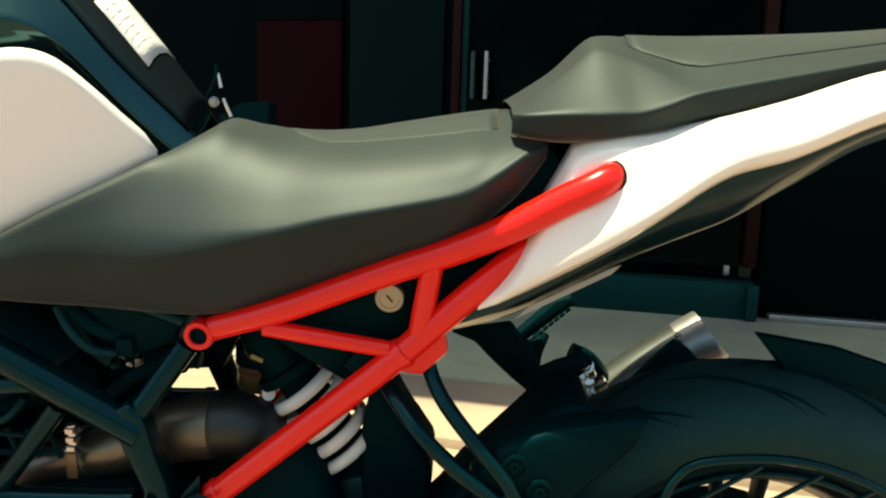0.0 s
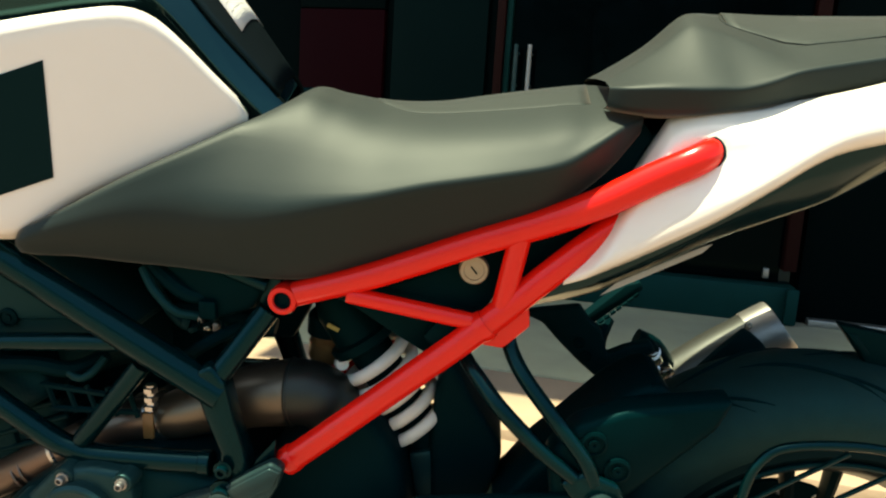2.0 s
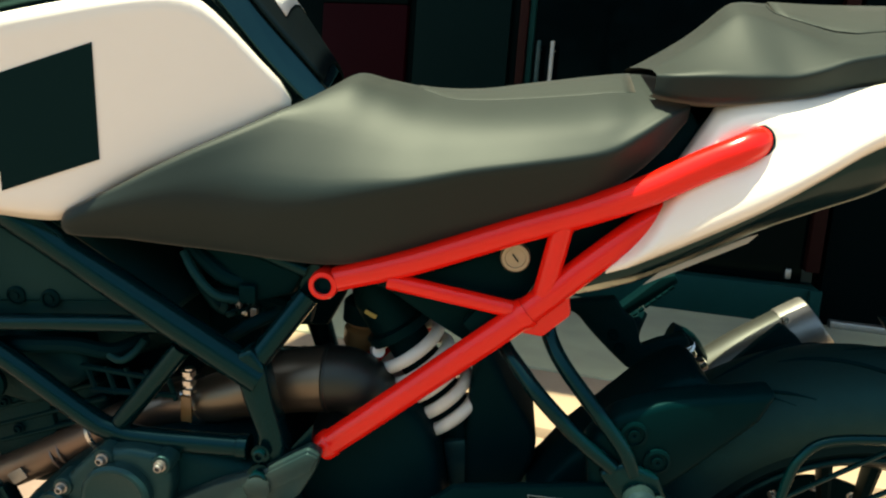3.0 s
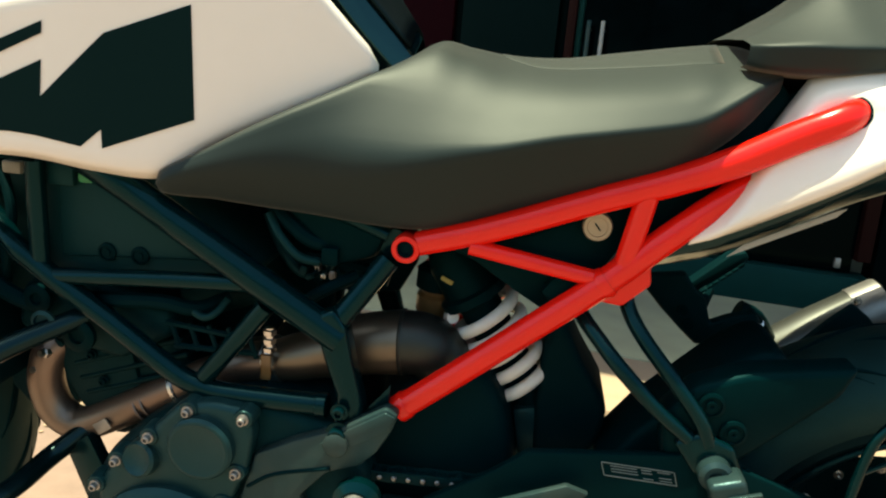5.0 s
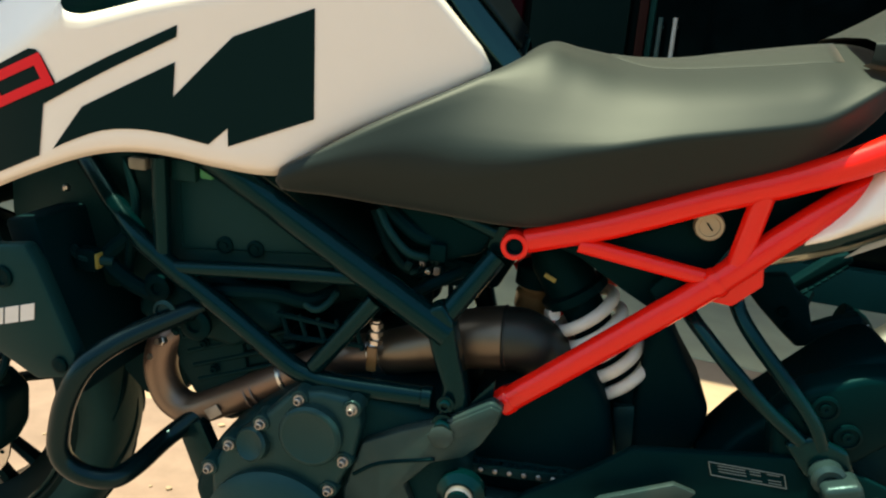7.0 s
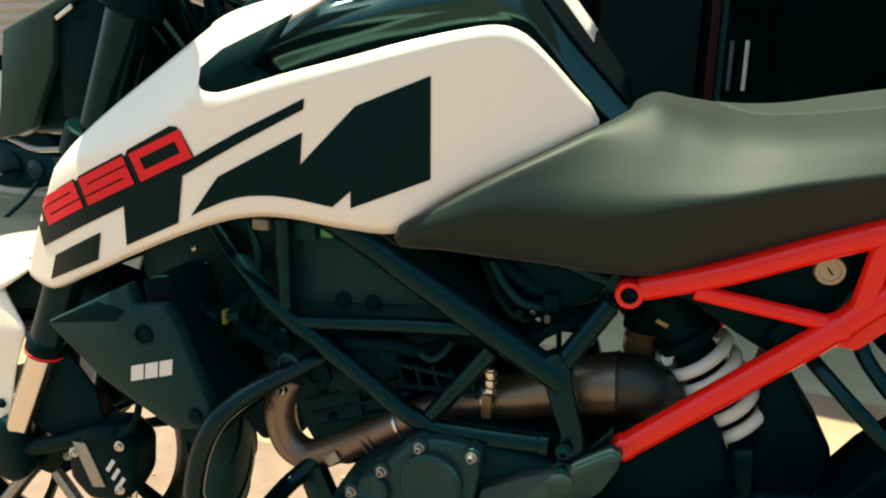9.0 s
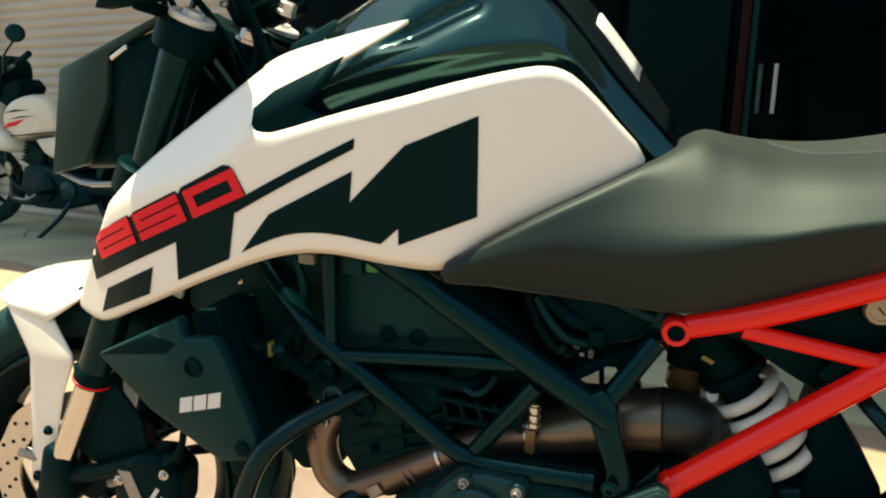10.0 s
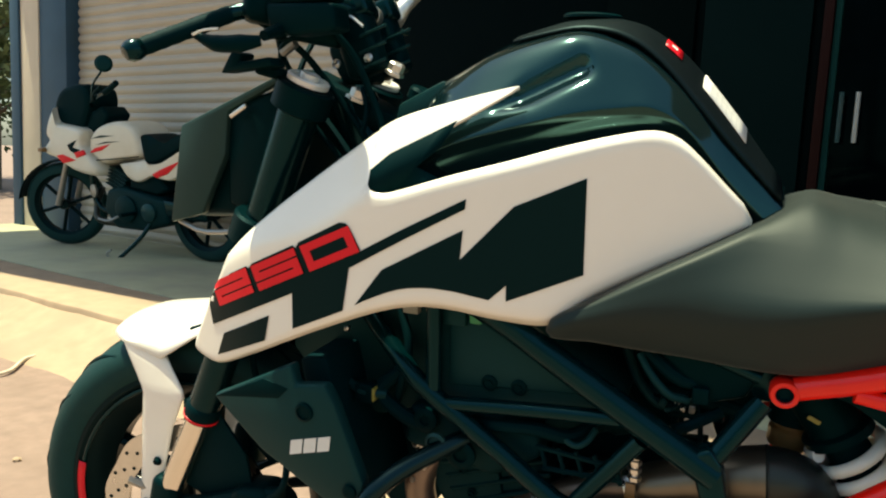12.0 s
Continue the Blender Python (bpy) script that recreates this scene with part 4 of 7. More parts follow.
both("graphic", decal([(-0.751, 0.864), (-0.750, 0.759), (-0.828, 0.728), (-0.828, 0.746), (-0.846, 0.729), (-0.862, 0.7325), (-0.883, 0.7370), (-0.905, 0.7395), (-0.919, 0.7395), (-0.932, 0.7385), (-0.945, 0.7360), (-0.957, 0.7320), (-0.970, 0.7265), (-0.984, 0.7200), (-0.995, 0.714), (-0.962, 0.758), (-0.874, 0.806), (-0.877, 0.773), (-0.822, 0.833)]), DECAL, tank_panel, "large angular black graphic")
both("graphic", decal([(-1.000, 0.7575), (-0.936, 0.794), (-0.872, 0.829), (-0.871, 0.840), (-0.936, 0.806), (-0.990, 0.776)]), DECAL, tank_panel)
both("graphic", decal([(-1.216, 0.656), (-1.224, 0.690), (-1.176, 0.730), (-1.146, 0.744), (-1.142, 0.742), (-1.137, 0.748), (-1.075, 0.777), (-1.071, 0.774), (-1.067, 0.781), (-1.012, 0.8085), (-1.004, 0.808), (-0.999, 0.803), (-0.987, 0.780), (-0.988, 0.774), (-0.992, 0.769), (-1.001, 0.757), (-1.010, 0.706), (-1.079, 0.675), (-1.078, 0.719)]), DECAL, tank_panel, "black block behind the number")
both("graphic", decal([(-1.194, 0.649), (-1.113, 0.687), (-1.121, 0.654), (-1.210, 0.616)]), DECAL, tank_panel)

# the number on the panel, in red strokes that lean with it
NUM_O, NUM_S, NUM_U, NUM_V = Vector((-1.1975, 0.6845)), Vector((0.0730, 0.0318)), Vector((0.0645, 0.0292)), Vector((-0.0135, 0.0285))


def stroke(a, b, wu=0.075, wv=0.145):
    """A bar between two places of a digit's unit square, as an outline on the panel."""
    u0, u1 = min(a[0], b[0]) - wu, max(a[0], b[0]) + wu
    v0, v1 = min(a[1], b[1]) - wv, max(a[1], b[1]) + wv
    return [Vector((u0, v0)), Vector((u1, v0)), Vector((u1, v1)), Vector((u0, v1))]


L0, L1, M0, M1, MM = 0.075, 0.925, 0.145, 0.855, 0.5
digits = {"2": [((L0, M1), (L1, M1)), ((L1, M1), (L1, MM)), ((L1, MM), (L0, MM)), ((L0, MM), (L0, M0)), ((L0, M0), (L1, M0))],
          "5": [((L1, M1), (L0, M1)), ((L0, M1), (L0, MM)), ((L0, MM), (L1, MM)), ((L1, MM), (L1, M0)), ((L1, M0), (L0, M0))],
          "0": [((L0, M0), (L0, M1)), ((L0, M1), (L1, M1)), ((L1, M1), (L1, M0)), ((L1, M0), (L0, M0))]}
for k, ch in enumerate("250"):
    for j, (a, b) in enumerate(digits[ch]):
        out = []
        for q in stroke(a, b):
            p = NUM_O + NUM_S * k + NUM_U * q.x + NUM_V * q.y
            out.append((p.x, p.y))
        both("digit_stroke", decal(out, 0.0018 + 0.0002 * j), REDDECAL, tank_panel, "red number stroke")

# dark recess between the arms of the panel
for s in (-1, 1):
    rec = bmesh.new()
    rec.faces.new([rec.verts.new((x, s * (0.181 - (x + 0.98) * 0.33), z)) for x, z in ((-0.982, 0.846), (-0.978, 0.868), (-0.957, 0.886), (-0.907, 0.912), (-0.888, 0.922), (-0.905, 0.893), (-0.930, 0.872), (-0.912, 0.862), (-0.900, 0.855), (-0.955, 0.840))])
    part("panel_recess", rec, DEEP, tank_panel, "black recess behind the panel notch", solid=0.003)

# black tank
TANK = [(-1.010, 0.885, (0.045, 0.880), (0.162, 0.830), (0.158, 0.815), (0.150, 0.76)),
        (-0.955, 0.964, (0.062, 0.950), (0.158, 0.868), (0.150, 0.852), (0.145, 0.78)),
        (-0.917, 0.990, (0.066, 0.974), (0.150, 0.889), (0.141, 0.874), (0.135, 0.80)),
        (-0.880, 1.008, (0.069, 0.992), (0.142, 0.903), (0.132, 0.888), (0.124, 0.83)),
        (-0.824, 1.025, (0.071, 1.008), (0.131, 0.918), (0.121, 0.903), (0.110, 0.85)),
        (-0.775, 1.034, (0.070, 1.015), (0.120, 0.930), (0.110, 0.915), (0.100, 0.87)),
        (-0.725, 1.026, (0.066, 1.000), (0.106, 0.937), (0.097, 0.922), (0.086, 0.88)),
        (-0.693, 1.009, (0.063, 0.980), (0.097, 0.937), (0.088, 0.921), (0.076, 0.87)),
        (-0.660, 0.980, (0.060, 0.950), (0.086, 0.918), (0.077, 0.904), (0.066, 0.86)),
        (-0.614, 0.926, (0.054, 0.899), (0.068, 0.862), (0.060, 0.850), (0.052, 0.81)),
        (-0.556, 0.850, (0.044, 0.832), (0.053, 0.801), (0.047, 0.790), (0.042, 0.77))]
tank_rows = faceted(TANK, -1.010, -0.556, 110, (0.22, 0.10, 0.35), 5, 14)
for row in tank_rows:
    for k, (x, y, z) in enumerate(row):
        # a teardrop scoop pressed into each flank
        a = ((x + 0.868) * 0.103 + (z - 0.929) * 0.053) / 0.01342
        d = abs((x + 0.868) * 0.053 - (z - 0.929) * 0.103) / 0.1158
        wide = 0.012 * max(0.05, min(1.0, a * 2.2)) ** 0.7
        press = 0.011 * math.exp(-(d / wide) ** 2) * max(0.0, min(1.0, a * 3, (1.08 - a) * 9))
        if abs(y) > 0.05:
            row[k] = (x, y - math.copysign(press, y), z - 0.3 * press)
tank = part("fuel_tank", sheet(tank_rows), BLACKGLOSS, bike, "glossy black fuel tank", 60)
# matt cover down the middle of the tank, with filler cap
part("tank_front_cover", prism([(-1.010, 0.895), (-1.002, 0.936), (-0.940, 0.966), (-0.925, 0.93)], -0.062, 0.062, 0.005), GREYPLASTIC, tank)
cov = []
for x in stations(-0.86, -0.560, 26):
    zc = curve(x, [(t[0], t[1]) for t in TANK]) + 0.004
    w = curve(x, [(-0.86, 0.050), (-0.78, 0.058), (-0.70, 0.060), (-0.62, 0.061), (-0.56, 0.046)])
    cov.append([(x, w * q, zc - interp(x, [(-0.86, 4.0), (-0.74, 5.0), (-0.66, 8.5), (-0.56, 8.5)]) * (w * q) ** 2) for q in (-1, -0.9, -0.75, -0.5, -0.25, 0, 0.25, 0.5, 0.75, 0.9, 1)])
cover = part("tank_cover", sheet(cov), TANKTOP, tank, "matt black tank cover strip", 60, solid=0.003)
part("filler_cap", lathe([(0.034, 0), (0.034, 0.003), (0.031, 0.005), (0.022, 0.006), (0.0005, 0.006)], (-0.778, 0, 1.036), (0.05, 0, 1), 32), PLASTIC, tank)


def on_cover(x, y, lift=0.0):
    return Vector((x, y, curve(x, [(t[0], t[1]) for t in TANK]) + 0.0045 + lift - interp(x, [(-0.86, 4.0), (-0.74, 5.0), (-0.66, 8.5), (-0.56, 8.5)]) * y * y))


lab_rows = [[on_cover(x, y, 0.0015) for y in (-0.041, -0.028, -0.012, 0.006, 0.028)] for x in stations(-0.648, -0.600, 6)]
label = part("warning_label", sheet(lab_rows), PAPER, tank, "white printed warning label", solid=0.0005)
for k in range(8):
    x = -0.6450 + 0.0055 * k
    part("text_bar", sheet([[on_cover(xx, y, 0.0022) for y in (-0.037, -0.02, 0.010 + 0.012 * ((k * 7) % 3 - 1))] for xx in (x, x + 0.0007)]), INK, label)
stk = [[on_cover(x, y, 0.0015) for y in (-0.036, -0.026, -0.016)] for x in stations(-0.690, -0.672, 4)]
sticker = part("red_sticker", sheet(stk), REDDECAL, tank, "small red and white sticker", solid=0.0005)
part("sticker_mark", sheet([[on_cover(x, y, 0.0024) for y in (-0.030, -0.024)] for x in (-0.684, -0.678)]), PAPER, sticker)

# rider seat
SEAT = [(-0.787, 0.703, (0.124, 0.703), (0.136, 0.696), (0.128, 0.690), (0.10, 0.688)),
        (-0.781, 0.711, (0.135, 0.712), (0.146, 0.699), (0.135, 0.686), (0.10, 0.683)),
        (-0.760, 0.721, (0.138, 0.724), (0.147, 0.706), (0.129, 0.683), (0.09, 0.680)),
        (-0.739, 0.731, (0.137, 0.735), (0.146, 0.712), (0.122, 0.682), (0.09, 0.679)),
        (-0.689, 0.760, (0.130, 0.763), (0.142, 0.723), (0.113, 0.677), (0.085, 0.674)),
        (-0.640, 0.787, (0.115, 0.788), (0.137, 0.729), (0.108, 0.674), (0.083, 0.671)),
        (-0.579, 0.822, (0.088, 0.819), (0.140, 0.736), (0.106, 0.669), (0.082, 0.668)),
        (-0.535, 0.849, (0.074, 0.838), (0.142, 0.744), (0.106, 0.669), (0.082, 0.668)),
        (-0.500, 0.845, (0.076, 0.830), (0.143, 0.753), (0.106, 0.676), (0.082, 0.674)),
        (-0.456, 0.840, (0.086, 0.819), (0.144, 0.763), (0.106, 0.692), (0.082, 0.688)),
        (-0.406, 0.842, (0.096, 0.819), (0.143, 0.776), (0.107, 0.712), (0.083, 0.706)),
        (-0.355, 0.851, (0.100, 0.823), (0.140, 0.786), (0.108, 0.732), (0.085, 0.726)),
        (-0.305, 0.860, (0.100, 0.829), (0.134, 0.796), (0.108, 0.752), (0.086, 0.746)),
        (-0.281, 0.864, (0.098, 0.834), (0.129, 0.803), (0.106, 0.765), (0.086, 0.758)),
        (-0.258, 0.867, (0.090, 0.838), (0.120, 0.818), (0.102, 0.781), (0.084, 0.775)),
        (-0.236, 0.867, (0.085, 0.845), (0.108, 0.833), (0.095, 0.802), (0.078, 0.796)),
        (-0.215, 0.862, (0.078, 0.848), (0.092, 0.843), (0.087, 0.830), (0.07, 0.824))]


def crease_round(x):
    return interp(x, [(-0.80, 0.45), (-0.62, 0.40), (-0.54, 0.17), (-0.46, 0.10), (-0.30, 0.12), (-0.22, 0.3)])


def edge_round(x):
    return interp(x, [(-0.80, 0.35), (-0.66, 0.14), (-0.59, 0.12), (-0.54, 0.40), (-0.46, 0.48), (-0.25, 0.40)])


seat = part("seat", sheet(faceted(SEAT, -0.787, -0.215, 96, (edge_round, crease_round, 0.3))), VINYL, bike, "grey-black vinyl rider seat", 70)


def seat_top(x, y, lift=0.0):
    zc, ye, ze = (curve(x, [(t[0], v(t)) for t in SEAT]) for v in (lambda t: t[1], lambda t: t[2][0], lambda t: t[2][1]))
    return (x, y, zc + (ze - zc) * abs(y) / ye + lift)


ins = []
for x in stations(-0.47, -0.258, 20):
    w = interp(x, [(-0.47, 0.006), (-0.43, 0.036), (-0.355, 0.046), (-0.258, 0.052)])
    ins.append([seat_top(x, w * q, 0.0007 - 0.0009 * abs(q) ** 10) for q in (-1, -0.93, -0.7, -0.35, 0, 0.35, 0.7, 0.93, 1)])
part("seat_insert", sheet(ins), VINYL2, seat, "slightly darker textured seat insert", 70, solid=0.0008)

# pillion seat
PILL = [(-0.249, 0.874, (0.066, 0.873), (0.094, 0.869), (0.091, 0.852), (0.07, 0.849)),
        (-0.238, 0.882, (0.060, 0.880), (0.106, 0.870), (0.102, 0.850), (0.075, 0.846)),
        (-0.206, 0.907, (0.052, 0.902), (0.117, 0.873), (0.111, 0.848), (0.08, 0.843)),
        (-0.174, 0.938, (0.044, 0.926), (0.122, 0.874), (0.114, 0.850), (0.085, 0.845)),
        (-0.160, 0.942, (0.046, 0.927), (0.123, 0.875), (0.115, 0.852), (0.085, 0.848)),
        (-0.140, 0.942, (0.056, 0.921), (0.124, 0.876), (0.115, 0.856), (0.09, 0.851)),
        (-0.117, 0.942, (0.074, 0.911), (0.123, 0.883), (0.115, 0.861), (0.09, 0.856)),
        (-0.095, 0.942, (0.088, 0.904), (0.119, 0.892), (0.114, 0.867), (0.09, 0.862)),
        (-0.060, 0.943, (0.086, 0.911), (0.115, 0.900), (0.112, 0.875), (0.09, 0.870)),
        (0.020, 0.947, (0.080, 0.926), (0.109, 0.916), (0.106, 0.896), (0.09, 0.890)),
        (0.080, 0.951, (0.075, 0.936), (0.105, 0.928), (0.102, 0.912), (0.085, 0.906)),
        (0.220, 0.964, (0.058, 0.958), (0.090, 0.950), (0.088, 0.938), (0.07, 0.932)),
        (0.300, 0.962, (0.050, 0.960), (0.066, 0.955), (0.062, 0.950), (0.05, 0.948))]
pillion = part("pillion_seat", sheet(faceted(PILL, -0.249, 0.300, 90, (0.14, 0.14, 0.25))), VINYL, bike, "grey-black vinyl pillion seat", 70)


def pillion_top(x, y, lift=0.0):
    zc, ye, ze = (curve(x, [(t[0], v(t)) for t in PILL]) for v in (lambda t: t[1], lambda t: t[2][0], lambda t: t[2][1]))
    return (x, y, zc + (ze - zc) * min(1.0, abs(y) / ye) + lift)


pad_rows = []
for x in stations(-0.135, 0.20, 30):
    w = interp(x, [(-0.135, 0.028), (-0.075, 0.068), (0.06, 0.062), (0.20, 0.046)])
    pad_rows.append([pillion_top(x, w * q, 0.0022 * (1 - abs(q) ** 12) - 0.0004) for q in (-1, -0.97, -0.9, -0.6, -0.3, 0, 0.3, 0.6, 0.9, 0.97, 1)])
part("seat_insert", sheet(pad_rows), VINYL2, pillion, "flat textured pad on the pillion seat", 40, solid=0.001)
for y0 in (-1, 1):
    part("seam", tube([pillion_top(x, y0 * w, 0.0006) for x, w in ((-0.137, 0.002), (-0.136, 0.028), (-0.105, 0.050), (-0.075, 0.069), (-0.01, 0.066), (0.06, 0.063), (0.20, 0.047))], 0.0007, 6, 2), VINYL2, pillion, "stitched seam of the seat top")
# tail
TT = [(-0.292, 0.690), (-0.262, 0.712), (-0.240, 0.745), (-0.222, 0.785), (-0.203, 0.824), (-0.190, 0.849), (-0.110, 0.863), (-0.02, 0.888), (0.055, 0.914), (0.33, 0.975)]
TB = [(-0.292, 0.676), (-0.245, 0.700), (-0.198, 0.730), (-0.152, 0.762), (-0.107, 0.797), (-0.085, 0.815), (-0.063, 0.828), (-0.018, 0.842), (0.055, 0.874), (0.33, 0.950)]


def tail_y(x, z):
    lo, hi = curve(x, TB), curve(x, TT)
    y = curve(x, [(-0.292, -0.115), (-0.24, -0.121), (-0.19, -0.135), (-0.15, -0.145), (-0.10, -0.152), (-0.05, -0.154), (0.07, -0.148), (0.33, -0.100)])
    y += 0.010 * max(0.0, 1 - (z - lo) / 0.014) ** 2 + 0.030 * max(0.0, 1 - (hi - z) / 0.024) ** 1.3
    y += 0.30 * max(0.0, min(z - lo - 0.012, 0.06)) - 0.004
    d = math.hypot(x + 0.166, (z - 0.818) * 1.6)
    return y + 0.010 * max(0.0, 1 - d / 0.05)


trow = []
for x in stations(-0.292, 0.33, 70):
    lo, hi = curve(x, TB), max(curve(x, TT), curve(x, TB) + 0.003)
    trow.append([(x, tail_y(x, lo + (hi - lo) * i / 14), lo + (hi - lo) * i / 14) for i in range(15)])
tail_bm = sheet(trow)
if sum(f.normal.y for f in tail_bm.faces) > 0:
    bmesh.ops.reverse_faces(tail_bm, faces=tail_bm.faces)
tail = both("tail_panel", tail_bm, WHITE, bike, "glossy white tail side panel", 50, 0.004)
hx, hz = -0.163, 0.8185
hole_n = Vector(((tail_y(hx + 0.012, hz) - tail_y(hx - 0.012, hz)) / 0.024, -1, (tail_y(hx, hz + 0.012) - tail_y(hx, hz - 0.012)) / 0.024)).normalized()
hole_bm = lathe([(0.0150, 0.0), (0.0155, 0.0025), (0.0140, 0.0030), (0.0005, 0.0030)], (hx, tail_y(hx, hz) - 0.0005, hz), hole_n, 28)
both("tube_opening", hole_bm, DEEP, tail, "dark opening for the frame tube")
TU = [(-0.300, 0.655), (-0.245, 0.674), (-0.192, 0.704), (-0.137, 0.738), (-0.092, 0.760), (-0.044, 0.783), (0.003, 0.813), (0.079, 0.858), (0.33, 0.935)]
under_rows = []
for x in stations(-0.300, 0.33, 60):
    hi, lo = curve(x, TB) + 0.006, curve(x, TU)
    w = interp(x, [(-0.30, 0.100), (-0.20, 0.112), (-0.05, 0.122), (0.08, 0.118), (0.33, 0.085)])
    mid = lo + 0.52 * (hi - lo)
    half = [(w, hi), (w - 0.001, hi - 0.3 * (hi - mid)), (w - 0.002, mid + 0.004), (w - 0.004, mid), (w - 0.010, mid - 0.3 * (mid - lo)), (w - 0.022, lo + 0.004), (w - 0.027, lo), (w - 0.06, lo - 0.012)]
    under_rows.append([(x, y, z) for y, z in half[::-1]] + [(x, -y, z) for y, z in half])
under = part("tail_underside", sheet(under_rows), TAILBLACK, bike, "glossy black tail underside", 25, solid=-0.003)
both("pinstripe", prism([(-0.238, 0.678), (-0.150, 0.726), (-0.142, 0.735), (-0.150, 0.732), (-0.225, 0.691)], -0.1062, -0.1052, 0.0), CREAMPL, under, "pale flash under the tail")
part("tail_core", prism([(-0.27, 0.70), (-0.20, 0.83), (0.05, 0.90), (0.28, 0.95), (0.28, 0.92), (0.0, 0.84), (-0.12, 0.76)], -0.085, 0.085, 0.005), DEEP, bike)
part("seat_tray", prism([(-0.52, 0.70), (-0.30, 0.80), (-0.21, 0.84), (-0.18, 0.80), (-0.25, 0.71), (-0.33, 0.665), (-0.40, 0.61), (-0.50, 0.645)], -0.078, 0.078, 0.006), DEEP, bike)

# ---- frame ----
def tubes(parent, name, material, specs, mirror=True):
    for pts, r in specs:
        bm = tube(pts, r, 14, 5 if len(pts) > 2 else 1)
        if mirror:
            both(name, bm, material, parent)
        else:
            part(name, bm, material, parent)


YF = -0.118
frame_ob = part("trellis_frame", tube([(-1.04, 0, 0.80), (-1.10, 0, 0.94)], 0.034, 20, 1), FRAMEBLACK, bike, "black tubular trellis frame")
tubes(frame_ob, "frame_tube", FRAMEBLACK, [
    ([(-1.05, -0.055, 0.80), (-0.95, -0.095, 0.742), (-0.850, YF, 0.699), (-0.812, YF, 0.677), (-0.752, YF, 0.640), (-0.691, YF, 0.603), (-0.600, YF, 0.549)], 0.0165),
    ([(-1.075, -0.06, 0.70), (-0.968, -0.112, 0.617), (-0.932, -0.117, 0.589), (-0.849, YF, 0.534), (-0.785, YF, 0.489), (-0.758, YF, 0.476), (-0.722, YF, 0.470), (-0.613, YF, 0.472)], 0.0120),
    ([(-0.930, -0.112, 0.70), (-0.929, -0.116, 0.585)], 0.0100),
    ([(-0.918, YF, 0.579), (-0.800, YF, 0.590), (-0.700, YF, 0.597)], 0.0092),
    ([(-0.680, YF, 0.575), (-0.747, YF, 0.486)], 0.0102),
    ([(-0.603, -0.115, 0.570), (-0.560, -0.092, 0.632)], 0.0118),
    ([(-0.660, -0.085, 0.690), (-0.564, -0.082, 0.655)], 0.0085),
    ([(-0.755, -0.07, 0.72), (-0.66, -0.085, 0.690)], 0.0085)])
both("frame_plate", prism([(-0.622, 0.578), (-0.606, 0.585), (-0.593, 0.566), (-0.586, 0.532), (-0.572, 0.483), (-0.570, 0.456), (-0.577, 0.437), (-0.595, 0.434), (-0.605, 0.447), (-0.600, 0.490), (-0.615, 0.528), (-0.624, 0.558)], -0.129, -0.100, 0.006, 3), FRAMEBLACK, frame_ob, "cast frame junction plate")
both("frame_node", lathe([(0.0165, -0.014), (0.018, -0.012), (0.018, 0.012), (0.0165, 0.014)], (-0.557, -0.066, 0.645), (0, 1, 0), 20), FRAMEBLACK, frame_ob)
both("tube_collar", lathe([(0.0122, -0.006), (0.0136, -0.005), (0.0136, 0.005), (0.0122, 0.006)], (-0.617, YF, 0.472), (1, 0, 0.02), 18), FRAMEBLACK, frame_ob)
bolt((-0.594, -0.134, 0.451), 0.0095, frame_ob, FRAMEBLACK, h=0.012)
bolt((-0.594, -0.134, 0.476), 0.0065, frame_ob, FRAMEBLACK, h=0.008)

# ---- red subframe ----
YR = -0.105
sub = part("subframe", tube([(-0.530, -0.098, 0.6545), (-0.454, YR, 0.681), (-0.359, YR, 0.720), (-0.298, YR, 0.743), (-0.248, -0.112, 0.767), (-0.203, -0.121, 0.795), (-0.177, -0.126, 0.810), (-0.160, -0.118, 0.819), (-0.142, -0.085, 0.830)], [0.0125, 0.0130, 0.0136, 0.0142, 0.0146, 0.0146, 0.0142, 0.0140, 0.014], 20, 6), REDPAINT, bike, "bright red tubular rear subframe")
part("upper_tube", tube([(-0.540, 0.098, 0.650), (-0.454, -YR, 0.681), (-0.359, -YR, 0.720), (-0.298, -YR, 0.743), (-0.248, 0.108, 0.767), (-0.201, 0.112, 0.795), (-0.165, 0.114, 0.818), (-0.140, 0.098, 0.832)], 0.0150, 16, 5), REDPAINT, sub)
tubes(sub, "red_tube", REDPAINT, [
    ([(-0.536, YR, 0.474), (-0.477, YR, 0.524), (-0.405, YR, 0.586), (-0.350, YR, 0.634), (-0.292, -0.100, 0.688), (-0.245, -0.096, 0.730), (-0.198, -0.094, 0.770), (-0.160, -0.090, 0.806)], 0.0138),
    ([(-0.317, YR, 0.730), (-0.330, YR, 0.650)], 0.0108),
    ([(-0.478, YR, 0.660), (-0.350, YR, 0.641)], 0.0085),
    ])
both("eyelet", lathe([(0.0088, -0.013), (0.0098, -0.014), (0.0136, -0.013), (0.0146, -0.010), (0.0146, 0.010), (0.0136, 0.013), (0.0088, 0.013), (0.0088, -0.013)], (-0.541, -0.098, 0.650), (0, 1, 0), 28, cap=False), REDPAINT, sub, "red subframe eye")
both("pivot_bolt", lathe([(0.0090, 0.006), (0.0090, 0.010), (0.0068, 0.011), (0.0060, 0.007), (0.0005, 0.007)], (-0.541, -0.098, 0.650), (0, -1, 0), 22), DEEP, sub, "black subframe bolt")
